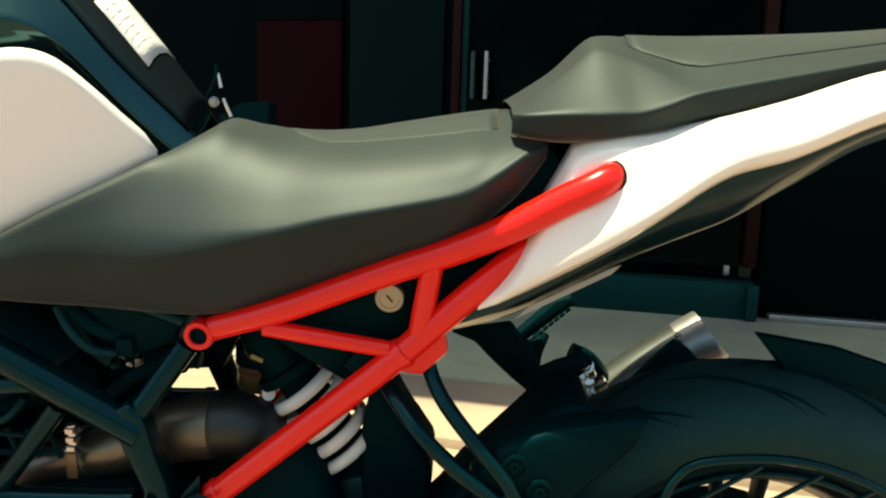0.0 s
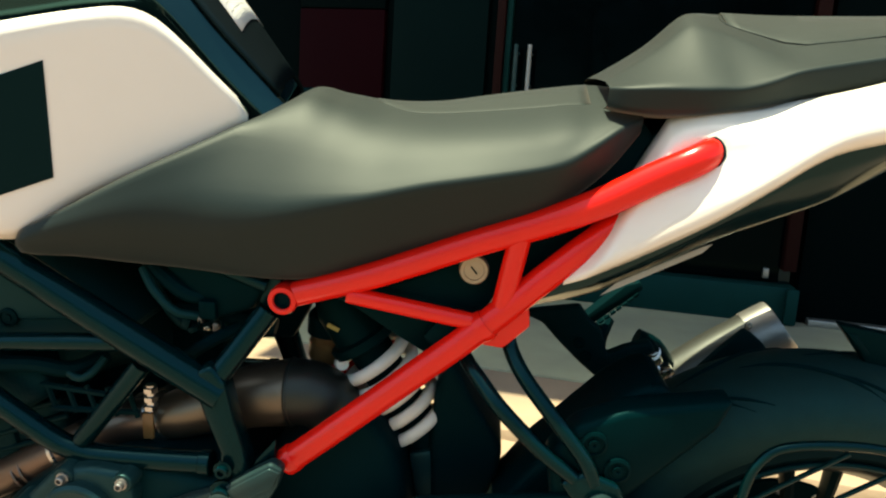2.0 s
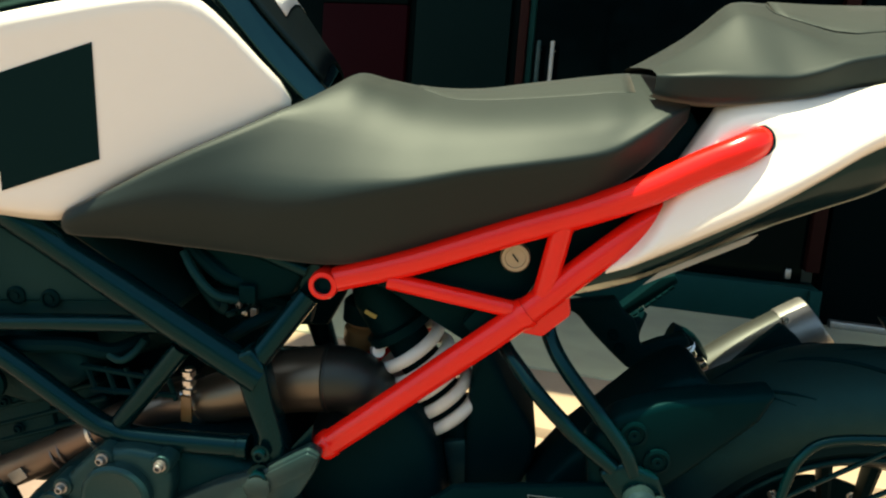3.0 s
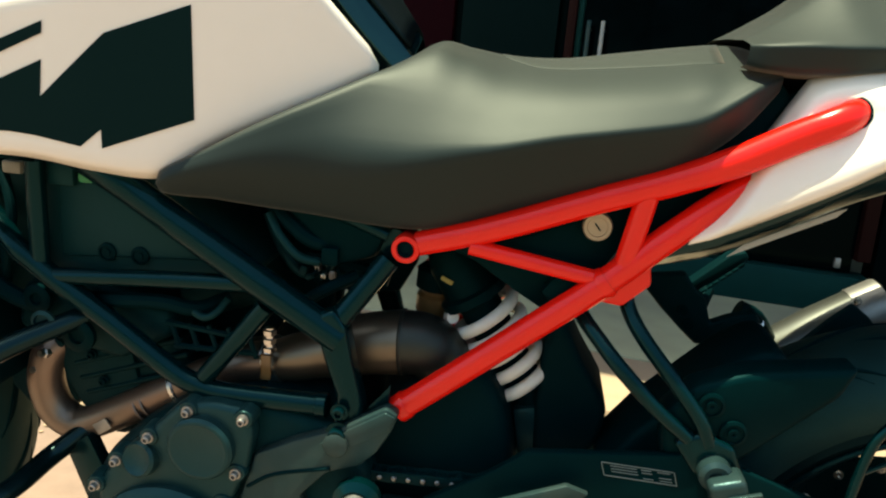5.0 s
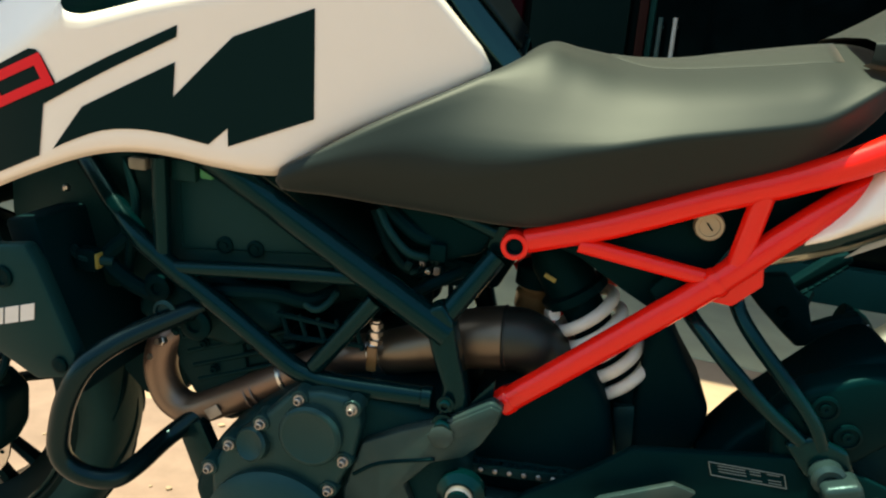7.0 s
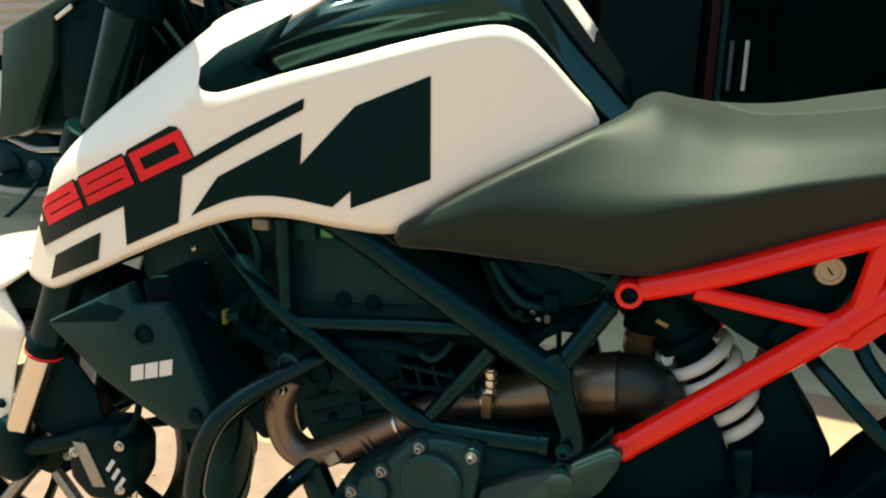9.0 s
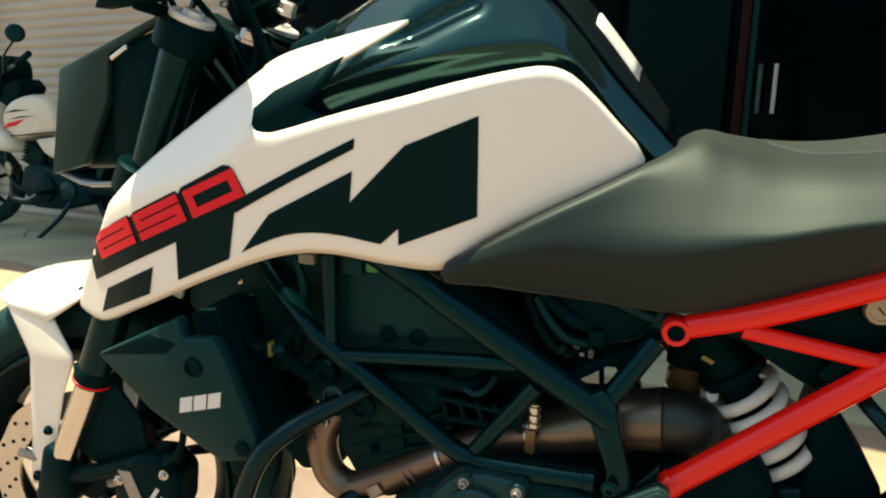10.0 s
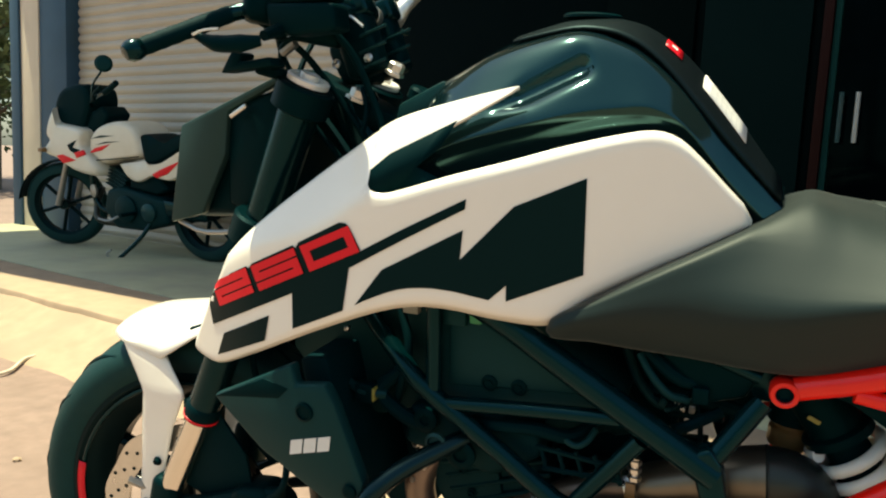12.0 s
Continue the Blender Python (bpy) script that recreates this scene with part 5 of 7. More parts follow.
both("gusset", prism([(-0.362, 0.628), (-0.335, 0.665), (-0.305, 0.672), (-0.300, 0.640), (-0.325, 0.615), (-0.352, 0.618)], -0.1045, -0.088, 0.004), REDPAINT, sub)
both("weld", lathe([(0.0150, -0.005), (0.0162, 0.0), (0.0150, 0.005)], (-0.345, YR, 0.6385), (0.74, 0, 0.67), 18), REDPAINT, sub)
both("tube_foot", lathe([(0.0140, -0.006), (0.0152, -0.004), (0.0152, 0.006), (0.0140, 0.008)], (-0.534, YR, 0.476), (0.74, 0, 0.64), 20), REDPAINT, sub)
both("welded_boss", lathe([(0.010, 0), (0.010, 0.02), (0.007, 0.022)], (-0.372, -0.085, 0.735), (0, 0, 1), 14), REDPAINT, sub)
lock_panel = part("lock_panel", prism([(-0.505, 0.652), (-0.483, 0.644), (-0.433, 0.613), (-0.395, 0.592), (-0.371, 0.620), (-0.345, 0.645), (-0.315, 0.700), (-0.325, 0.718), (-0.425, 0.672)], -0.084, -0.066, 0.004), PLASTIC, bike, "black plastic side panel")
lk = part("seat_lock", lathe([(0.0145, 0), (0.0145, 0.006), (0.0132, 0.008), (0.0100, 0.008), (0.0095, 0.0070), (0.0005, 0.0070)], (-0.358, -0.090, 0.691), (0, -1, 0), 28), LOCKMETAL, bike, "round steel seat lock")
part("key_slot", block((-0.358, -0.0978, 0.691), (0.0014, 0.0012, 0.009), 0.0003, (0, -40, 0)), DEEP, lk)
part("side_cover", prism([(-0.70, 0.70), (-0.60, 0.70), (-0.56, 0.670), (-0.575, 0.630), (-0.62, 0.615), (-0.655, 0.655)], -0.088, -0.072, 0.008), PLASTIC, bike)
part("inner_tray", prism([(-0.760, 0.560), (-0.700, 0.556), (-0.678, 0.547), (-0.650, 0.543), (-0.610, 0.546), (-0.570, 0.550), (-0.550, 0.590), (-0.560, 0.660), (-0.700, 0.680), (-0.760, 0.660)], 0.040, 0.060, 0.004), DEEP, bike)
part("wiring_cover", prism([(-0.735, 0.560), (-0.690, 0.566), (-0.640, 0.562), (-0.643, 0.528), (-0.662, 0.508), (-0.690, 0.500), (-0.735, 0.512)], 0.045, 0.062, 0.005), DEEP, bike)
part("tray_strut", tube([(-0.655, 0.035, 0.500), (-0.652, 0.035, 0.560)], 0.005, 8, 1), DEEP, bike)

# ---- air box behind the frame ----
airbox = part("air_box", prism([(-0.945, 0.72), (-0.83, 0.72), (-0.775, 0.665), (-0.698, 0.600), (-0.72, 0.585), (-0.935, 0.568), (-0.950, 0.585)], -0.098, 0.098, 0.012, 3), GREYPLASTIC, bike, "black air box")
part("cover_panel", prism([(-0.915, 0.685), (-0.815, 0.685), (-0.735, 0.612), (-0.915, 0.596)], -0.1005, -0.096, 0.004), GREYPLASTIC, airbox)
for x in (-0.825, -0.862):
    part("fixing", lathe([(0.010, 0), (0.010, 0.002), (0.0075, 0.003), (0.0072, 0.0015), (0.004, 0.0015), (0.0038, 0.003), (0.0005, 0.003)], (x, -0.1004, 0.607), (0, -1, 0), 18), PLASTIC, airbox)

# ---- engine ----
eng = part("engine", prism([(-0.90, 0.30), (-0.865, 0.375), (-0.82, 0.42), (-0.77, 0.455), (-0.69, 0.47), (-0.60, 0.455), (-0.56, 0.40), (-0.57, 0.25), (-0.66, 0.18), (-0.86, 0.19)], -0.125, 0.125, 0.016, 3), ENGINEDARK, bike, "dark grey single cylinder engine")
part("case_cover", prism([(-0.862, 0.352), (-0.836, 0.392), (-0.798, 0.428), (-0.765, 0.464), (-0.728, 0.472), (-0.690, 0.468), (-0.682, 0.44), (-0.690, 0.395), (-0.708, 0.355), (-0.735, 0.28), (-0.80, 0.26), (-0.86, 0.285)], -0.146, -0.118, 0.008, 3), ENGINE, eng, "grey crankcase cover")
part("round_cover", lathe([(0.036, 0), (0.036, 0.010), (0.033, 0.013), (0.030, 0.0135), (0.028, 0.0125), (0.0005, 0.013)], (-0.737, -0.145, 0.421), (0, -1, 0), 48), ENGINE, eng, "round grey engine cap")
part("alternator_cover", lathe([(0.088, 0), (0.088, 0.014), (0.080, 0.022), (0.060, 0.027), (0.054, 0.030), (0.0005, 0.031)], (-0.778, -0.140, 0.278), (0, -1, 0), 56), ENGINE, eng, "round alternator cover")
part("oil_window", lathe([(0.020, 0), (0.020, 0.010), (0.017, 0.013), (0.012, 0.010), (0.0005, 0.010)], (-0.806, -0.142, 0.393), (-0.2, -1, 0.25), 24), ENGINE, eng)
for x, z in ((-0.752, 0.460), (-0.692, 0.459), (-0.700, 0.394), (-0.716, 0.354), (-0.797, 0.422), (-0.835, 0.388), (-0.861, 0.353)):
    part("boss", lathe([(0.011, -0.02), (0.0105, 0.0), (0.0095, 0.002)], (x, -0.146, z), (0, -1, 0), 16), ENGINE, eng)
    bolt((x, -0.148, z), 0.0043, eng, ALUGREY, h=0.008)
cyl_axis = Vector((-0.34, 0, 0.94))
cyl = part("cylinder", block((-0.862, 0, 0.455), (0.14, 0.13, 0.17), 0.02, (0, -20, 0), 3), ENGINEDARK, eng, "finned cylinder")
part("barrel_front", prism([(-0.921, 0.395), (-0.937, 0.422), (-0.944, 0.434), (-0.952, 0.491), (-0.862, 0.51), (-0.845, 0.41)], -0.072, 0.072, 0.006), ENGINEDARK, cyl)
for k in range(5):
    c0 = Vector((-0.843, 0, 0.425)) + cyl_axis * 0.019 * k
    part("fin", block(c0, (0.144, 0.148, 0.006), 0.002, (0, -20, 0), 1), ENGINEDARK, cyl)
for x, z in ((-0.892, 0.438), (-0.905, 0.470), (-0.87, 0.495)):
    bolt((x, -0.074, z), 0.0045, eng, DEEP)
part("cylinder_head", prism([(-0.985, 0.50), (-0.975, 0.555), (-0.885, 0.570), (-0.80, 0.545), (-0.795, 0.515), (-0.86, 0.475)], -0.092, 0.092, 0.012, 3), ENGINEDARK, eng)
part("head_cap", lathe([(0.019, 0), (0.019, 0.006), (0.016, 0.008), (0.009, 0.008), (0.008, 0.004), (0.0005, 0.004)], (-0.893, -0.110, 0.512), (0, -1, 0), 24), PLASTIC, eng)
part("head_cap", lathe([(0.016, 0), (0.016, 0.006), (0.013, 0.008), (0.007, 0.008), (0.006, 0.004), (0.0005, 0.004)], (-0.945, -0.10, 0.545), (0, -1, 0), 24), PLASTIC, eng)
for k in range(5):
    part("rib", tube([(-0.80 + 0.022 * k, -0.088, 0.532), (-0.79 + 0.022 * k, -0.088, 0.500)], 0.003, 6, 1), ENGINEDARK, eng)
part("rib", tube([(-0.805, -0.089, 0.530), (-0.71, -0.089, 0.522)], 0.0035, 6, 1), ENGINEDARK, eng)
part("rib", tube([(-0.795, -0.089, 0.503), (-0.70, -0.089, 0.506)], 0.0035, 6, 1), ENGINEDARK, eng)
part("throttle_body", lathe([(0.030, 0), (0.033, 0.01), (0.030, 0.03), (0.028, 0.07), (0.034, 0.08), (0.034, 0.10)], (-0.80, -0.03, 0.545), (0.9, 0, 0.3), 24), ENGINEDARK, eng)
for pts, r, m_ in (
    ([(-0.90, -0.085, 0.545), (-0.85, -0.105, 0.556), (-0.80, -0.105, 0.560), (-0.765, -0.095, 0.553), (-0.74, -0.07, 0.56)], 0.0085, DEEP),
    ([(-0.775, -0.098, 0.556), (-0.755, -0.104, 0.548), (-0.742, -0.10, 0.553), (-0.733, -0.09, 0.566)], 0.0042, GREYPLASTIC),
    ([(-0.69, -0.085, 0.665), (-0.675, -0.094, 0.645), (-0.655, -0.094, 0.625), (-0.635, -0.085, 0.618)], 0.0048, GREYPLASTIC),
    ([(-0.70, -0.07, 0.68), (-0.665, -0.085, 0.655), (-0.64, -0.085, 0.640), (-0.61, -0.07, 0.637)], 0.008, DEEP),
    ([(-0.985, -0.09, 0.60), (-1.01, -0.10, 0.572), (-0.98, -0.10, 0.545), (-0.94, -0.095, 0.53)], 0.010, DEEP),
    ([(-1.06, -0.10, 0.58), (-1.03, -0.115, 0.575), (-1.00, -0.105, 0.570)], 0.0062, GREYPLASTIC),
    ([(-0.99, -0.085, 0.69), (-0.97, -0.10, 0.64), (-0.98, -0.10, 0.59), (-1.0, -0.08, 0.54)], 0.0055, DEEP),
    ([(-0.66, -0.06, 0.56), (-0.63, -0.075, 0.585), (-0.60, -0.06, 0.60)], 0.007, DEEP),
    ([(-0.69, -0.02, 0.60), (-0.64, -0.03, 0.602), (-0.57, -0.03, 0.59)], 0.010, DEEP)):
    part("hose", tube(pts, r, 10, 6), m_, bike)
for c_, s_, m_, nm in (((-0.970, -0.09, 0.686), (0.022, 0.012, 0.014), CREAMPL, "connector"), ((-0.907, -0.10, 0.687), (0.030, 0.014, 0.024), GREYPLASTIC, "connector"), ((-0.880, -0.10, 0.687), (0.016, 0.012, 0.014), GREEN, "connector"),
                       ((-1.026, -0.110, 0.572), (0.026, 0.020, 0.026), PLASTIC, "sensor"), ((-1.013, -0.112, 0.572), (0.005, 0.014, 0.019), YELLOW, "sensor_tag"), ((-1.058, -0.10, 0.650), (0.0075, 0.008, 0.0085), STEEL, "clip"),
                       ((-0.622, -0.085, 0.628), (0.018, 0.02, 0.02), PLASTIC, "sensor")):
    part(nm, block(c_, s_, 0.003), m_, bike)

# wiring bundle and plugs under the seat nose
loom = part("wiring_loom", tube([(-0.712, -0.028, 0.650), (-0.700, -0.030, 0.622), (-0.692, -0.032, 0.609), (-0.680, -0.034, 0.595), (-0.666, -0.036, 0.587), (-0.640, -0.034, 0.588), (-0.612, -0.030, 0.600)], 0.0062, 10, 5), GREYPLASTIC, bike, "grey wiring loom under the seat")
for x, z, w, h, a, m_ in ((-0.664, 0.594, 0.009, 0.012, 20, GREYPLASTIC), (-0.648, 0.599, 0.006, 0.009, -10, ALUGREY), (-0.634, 0.603, 0.010, 0.008, 35, MASKGREY), (-0.631, 0.592, 0.007, 0.011, 5, ALUGREY), (-0.656, 0.588, 0.012, 0.007, -30, GREYPLASTIC), (-0.641, 0.590, 0.006, 0.006, 15, STEEL)):
    part("plug", block((x, -0.045, z), (w, 0.010, h), 0.002, (0, a, 0)), m_, loom)
for x, z in ((-0.652, 0.606), (-0.638, 0.611), (-0.626, 0.600)):
    part("wire", tube([(x, -0.044, z), (x + 0.004, -0.050, z - 0.010), (x - 0.004, -0.048, z - 0.018), (x + 0.006, -0.040, z - 0.026)], 0.0016, 6, 4), DEEP, loom)
part("tray_bar", prism([(-0.662, 0.562), (-0.654, 0.571), (-0.595, 0.576), (-0.595, 0.564)], -0.012, 0.012, 0.003), DEEP, bike)
part("tray_strut", tube([(-0.622, 0.0, 0.566), (-0.619, 0.0, 0.520)], 0.0034, 8, 1), DEEP, bike)
for m_, d in ((REDDECAL, 0.0), (PAPER, 0.0035)):
    part("wire", tube([(-0.925 + d, -0.092, 0.692), (-0.930 + d, -0.094, 0.679), (-0.933 + d, -0.094, 0.668), (-0.929 + d, -0.092, 0.658), (-0.922 + d, -0.085, 0.652)], 0.0011, 6, 4), m_, loom)

part("inner_cover", prism([(-0.800, 0.511), (-0.735, 0.518), (-0.703, 0.511), (-0.724, 0.480), (-0.800, 0.455)], 0.020, 0.050, 0.005), DEEP, eng)

# ---- exhaust ----
pipe = part("exhaust_pipe", tube([(-0.935, -0.03, 0.482), (-0.958, -0.062, 0.468), (-0.967, -0.070, 0.440), (-0.965, -0.070, 0.408), (-0.952, -0.070, 0.384), (-0.926, -0.070, 0.375), (-0.890, -0.070, 0.391), (-0.830, -0.070, 0.425), (-0.765, -0.068, 0.462), (-0.725, -0.064, 0.480), (-0.69, -0.06, 0.488)], [0.0205] * 9 + [0.022, 0.024], 22, 6), PIPE, bike, "heat-tinted steel exhaust header")
flange = part("flange", block((-0.958, -0.066, 0.458), (0.016, 0.020, 0.056), 0.005, (0, 28, 0)), ENGINEDARK, pipe, "dark exhaust flange")
for c_ in ((-0.967, -0.080, 0.446), (-0.955, -0.080, 0.468)):
    part("flange_nut", lathe([(0.0062, 0), (0.0062, 0.006), (0.0045, 0.007), (0.0040, 0.012), (0.0005, 0.012)], c_, (-0.3, -1, 0.2), 6), STEEL, flange, "", 25)
part("pipe_weld", lathe([(0.0208, -0.0035), (0.0225, -0.002), (0.0225, 0.002), (0.0208, 0.0035)], (-0.800, -0.0695, 0.442), (0.87, 0, 0.5), 26), STEEL, pipe)
part("catalyser", tube([(-0.685, -0.06, 0.488), (-0.668, -0.06, 0.493), (-0.640, -0.059, 0.502), (-0.615, -0.058, 0.510), (-0.582, -0.056, 0.521), (-0.545, -0.054, 0.527)], [0.024, 0.027, 0.028, 0.031, 0.0345, 0.0365], 26, 4), CANMETAL, pipe, "brown tinted catalyser can")
part("bend", tube([(-0.548, -0.054, 0.527), (-0.526, -0.052, 0.5265), (-0.507, -0.048, 0.515), (-0.497, -0.042, 0.492), (-0.494, -0.036, 0.462), (-0.494, -0.03, 0.43)], [0.0360, 0.0355, 0.0345, 0.0335, 0.033, 0.033], 24, 6), PIPEDARK, pipe, "smoked steel pipe bend")
part("weld_ring", lathe([(0.0365, -0.002), (0.0378, 0), (0.0365, 0.002)], (-0.545, -0.054, 0.527), (1, 0, 0.08), 30), PIPEDARK, pipe)
part("clamp_band", lathe([(0.0255, -0.007), (0.0272, -0.006), (0.0272, 0.006), (0.0255, 0.007)], (-0.690, -0.06, 0.4885), (0.94, 0, 0.30), 28), STEEL, pipe, "steel pipe clamp")
part("clamp_bolt", tube([(-0.686, -0.090, 0.540), (-0.686, -0.090, 0.512)], 0.0052, 10, 1), STEEL, pipe)
for k in range(3):
    part("clamp_nut", lathe([(0.0075, 0), (0.0078, 0.005), (0.0065, 0.006)], (-0.686, -0.090, 0.512 + 0.010 * k), (0, 0, 1), 6), STEEL, pipe, "", 25)
part("clamp_tail", block((-0.690, -0.090, 0.492), (0.012, 0.004, 0.030), 0.002), AMBER, pipe)
part("etched_mark", block((-0.885, -0.0935, 0.390), (0.020, 0.002, 0.014), 0.0005, (0, -35, 0)), ALUGREY, pipe)
for d in (0.0, 0.010):
    part("weld_ring", lathe([(0.0208, -0.0015), (0.0216, 0), (0.0208, 0.0015)], Vector((-0.842, -0.0725, 0.412)) + Vector((0.82, 0.02, 0.57)) * d, (0.82, 0.02, 0.57), 26), PIPE, pipe)
part("header_flange", block((-0.942, -0.02, 0.480), (0.03, 0.07, 0.035), 0.006, (0, 20, 0)), STEEL, pipe)
for c_ in ((-0.965, -0.075, 0.497), (-0.972, -0.062, 0.470)):
    bolt(c_, 0.006, pipe, STEEL, (-0.3, -1, 0.2), 0.012)
muf = part("muffler", tube([(-0.120, 0.165, 0.452), (-0.085, 0.168, 0.475), (-0.03, 0.170, 0.513), (0.022, 0.170, 0.548)], [0.022, 0.032, 0.0365, 0.0375], 30, 3), MUFFLERMETAL, bike, "brushed metal muffler")
part("end_cap", tube([(0.018, 0.170, 0.5450), (0.046, 0.170, 0.5645), (0.050, 0.170, 0.5675)], [0.0390, 0.0385, 0.036], 30, 2), ALUGREY, muf, "bright muffler end cap")
part("heat_guard", prism([(-0.062, 0.513), (-0.035, 0.546), (-0.009, 0.574), (0.012, 0.560), (0.034, 0.536), (0.01, 0.50), (-0.05, 0.49)], 0.127, 0.140, 0.004, 2), DEEP, muf, "black heat guard on the muffler")
bolt((-0.007, 0.127, 0.580), 0.0032, muf, STEEL)
part("pipe_clamp", joined(block((-0.102, 0.128, 0.508), (0.020, 0.022, 0.013), 0.004, (0, -35, 0)), block((-0.116, 0.130, 0.526), (0.012, 0.018, 0.020), 0.004, (0, -35, 0))), STEEL, muf, "bright steel muffler clamp")
knob = part("muffler_bracket", tube([(-0.140, 0.150, 0.540), (-0.118, 0.150, 0.530), (-0.095, 0.160, 0.500)], 0.016, 12, 3), PLASTIC, muf)
for c_, r_ in (((-0.123, 0.126, 0.534), 0.008), ((-0.131, 0.126, 0.520), 0.006), ((-0.104, 0.130, 0.497), 0.009), ((-0.116, 0.128, 0.510), 0.005)):
    bolt(c_, r_, knob, STEEL, (-0.2, -1, 0.5), 0.008)

# ---- rear shock ----
s_top, s_bot = Vector((-0.5110, -0.014, 0.634)), Vector((-0.376, -0.014, 0.427))
sd = (s_bot - s_top).normalized()
shock = part("rear_shock", tube([s_top, s_top + sd * 0.02, s_top + sd * 0.065], [0.024, 0.031, 0.031], 22, 1), PLASTIC, bike, "rear shock absorber with white spring")
part("damper_body", tube([s_top + sd * 0.06, s_top + sd * 0.18, s_bot], [0.024, 0.024, 0.016], 20, 1), DEEP, shock)
part("spring_collar", lathe([(0.034, 0), (0.039, 0.002), (0.039, 0.012), (0.030, 0.015)], s_top + sd * 0.058, sd, 28), PLASTIC, shock)
e1 = sd.orthogonal().normalized()
e2 = sd.cross(e1)
turns, coil = 5.5, []
for i in range(150):
    a = 2 * math.pi * turns * i / 149
    h = 0.074 + 0.118 * (i / 149)
    coil.append(s_top + sd * h + (e1 * math.cos(a) + e2 * math.sin(a)) * 0.0370)
part("spring", tube(coil, 0.0072, 12, 1), SPRING, shock, "white coil spring")
part("clevis", prism([(-0.418, 0.455), (-0.392, 0.462), (-0.372, 0.43), (-0.378, 0.395), (-0.405, 0.392)], -0.04, 0.012, 0.005), ENGINE, shock)
part("paint_mark", block((-0.504, -0.0445, 0.601), (0.014, 0.002, 0.005), 0.0005, (0, 25, 0)), YELLOW, shock)
part("brake_fluid_reservoir", lathe([(0.022, 0), (0.024, 0.004), (0.024, 0.022), (0.019, 0.026), (0.019, 0.036)], (-0.522, 0.02, 0.538), (0.05, 0, 1), 24), AMBER, bike, "amber brake fluid reservoir")
part("reservoir_cap", lathe([(0.026, 0), (0.026, 0.022), (0.022, 0.026)], (-0.521, 0.02, 0.570), (0.05, 0, 1), 24), DEEP, bike)
part("mud_shield", prism([(-0.575, 0.370), (-0.578, 0.44), (-0.535, 0.484), (-0.49, 0.510), (-0.457, 0.520), (-0.430, 0.489), (-0.416, 0.445), (-0.405, 0.385), (-0.42, 0.34), (-0.56, 0.34)], -0.085, 0.06, 0.016, 4), DEEP, bike, "black rubber mud shield")
part("battery_box", prism([(-0.392, 0.53), (-0.381, 0.580), (-0.358, 0.545), (-0.345, 0.520), (-0.334, 0.505), (-0.313, 0.473), (-0.316, 0.441), (-0.33, 0.40), (-0.39, 0.395), (-0.395, 0.47)], -0.045, 0.06, 0.010, 3), DEEP, bike)
tubes(bike, "linkage_rod", REDPAINT, [([(-0.55, 0.09, 0.56), (-0.50, 0.10, 0.60), (-0.44, 0.10, 0.62)], 0.012)], False)

# ---- footrest hangers, swingarm, chain ----
hanger = part("footrest_hanger", prism([(-0.262, 0.497), (-0.236, 0.512), (-0.205, 0.500), (-0.190, 0.468), (-0.215, 0.455), (-0.240, 0.468)], -0.142, -0.128, 0.005, 3), FRAMEBLACK, bike, "black pillion footrest hanger")
tubes(hanger, "hanger_tube", FRAMEBLACK, [([(-0.372, -0.080, 0.622), (-0.362, -0.090, 0.600), (-0.344, -0.110, 0.583), (-0.321, -0.130, 0.563), (-0.281, -0.136, 0.527), (-0.248, -0.136, 0.502)], 0.0078), ([(-0.322, -0.080, 0.632), (-0.316, -0.090, 0.610), (-0.300, -0.110, 0.588), (-0.269, -0.130, 0.556), (-0.241, -0.136, 0.523), (-0.228, -0.136, 0.498)], 0.0078)], False)
part("hanger_pad", prism([(-0.405, 0.618), (-0.385, 0.645), (-0.36, 0.640), (-0.352, 0.605), (-0.375, 0.59)], -0.096, -0.070, 0.005), PLASTIC, hanger)
part("knuckle", lathe([(0.016, 0), (0.016, 0.012), (0.012, 0.016), (0.007, 0.016), (0.006, 0.013), (0.0005, 0.013)], (-0.221, -0.142, 0.475), (0, -1, 0), 24), BRACKET, hanger)
peg = part("pillion_peg", block((-0.205, -0.158, 0.452), (0.035, 0.03, 0.060), 0.006, (0, -20, 0), 3), BRACKET, hanger, "folded metal pillion peg")
for k in range(4):
    part("peg_tooth", block((-0.207 + 0.003 * k, -0.175, 0.434 + 0.012 * k), (0.030, 0.005, 0.005), 0.001, (0, -20, 0)), BRACKET, hanger)
part("peg_far", prism([(-0.208, 0.552), (-0.150, 0.604), (-0.139, 0.612), (-0.145, 0.623), (-0.163, 0.617), (-0.213, 0.568)], 0.140, 0.165, 0.004), DEEP, hanger)
for k in range(9):
    part("peg_tooth", block((-0.203 + 0.0068 * k, 0.139, 0.5535 + 0.0064 * k), (0.0034, 0.007, 0.008), 0.001, (0, 48, 0)), DEEP, hanger)
part("hanger_far", prism([(-0.300, 0.585), (-0.269, 0.573), (-0.247, 0.550), (-0.220, 0.525), (-0.198, 0.507), (-0.169, 0.514), (-0.125, 0.546), (-0.133, 0.559), (-0.164, 0.549), (-0.185, 0.538), (-0.196, 0.571), (-0.209, 0.579), (-0.224, 0.599), (-0.263, 0.592)], 0.095, 0.113, 0.004, 3), DEEP, hanger)
for c_ in ((-0.222, 0.094, 0.552), (-0.212, 0.094, 0.535)):
    part("bolt", lathe([(0.007, 0), (0.007, 0.003), (0.0045, 0.0035), (0.0005, 0.002)], c_, (0, -1, 0), 16), FRAMEBLACK, hanger)
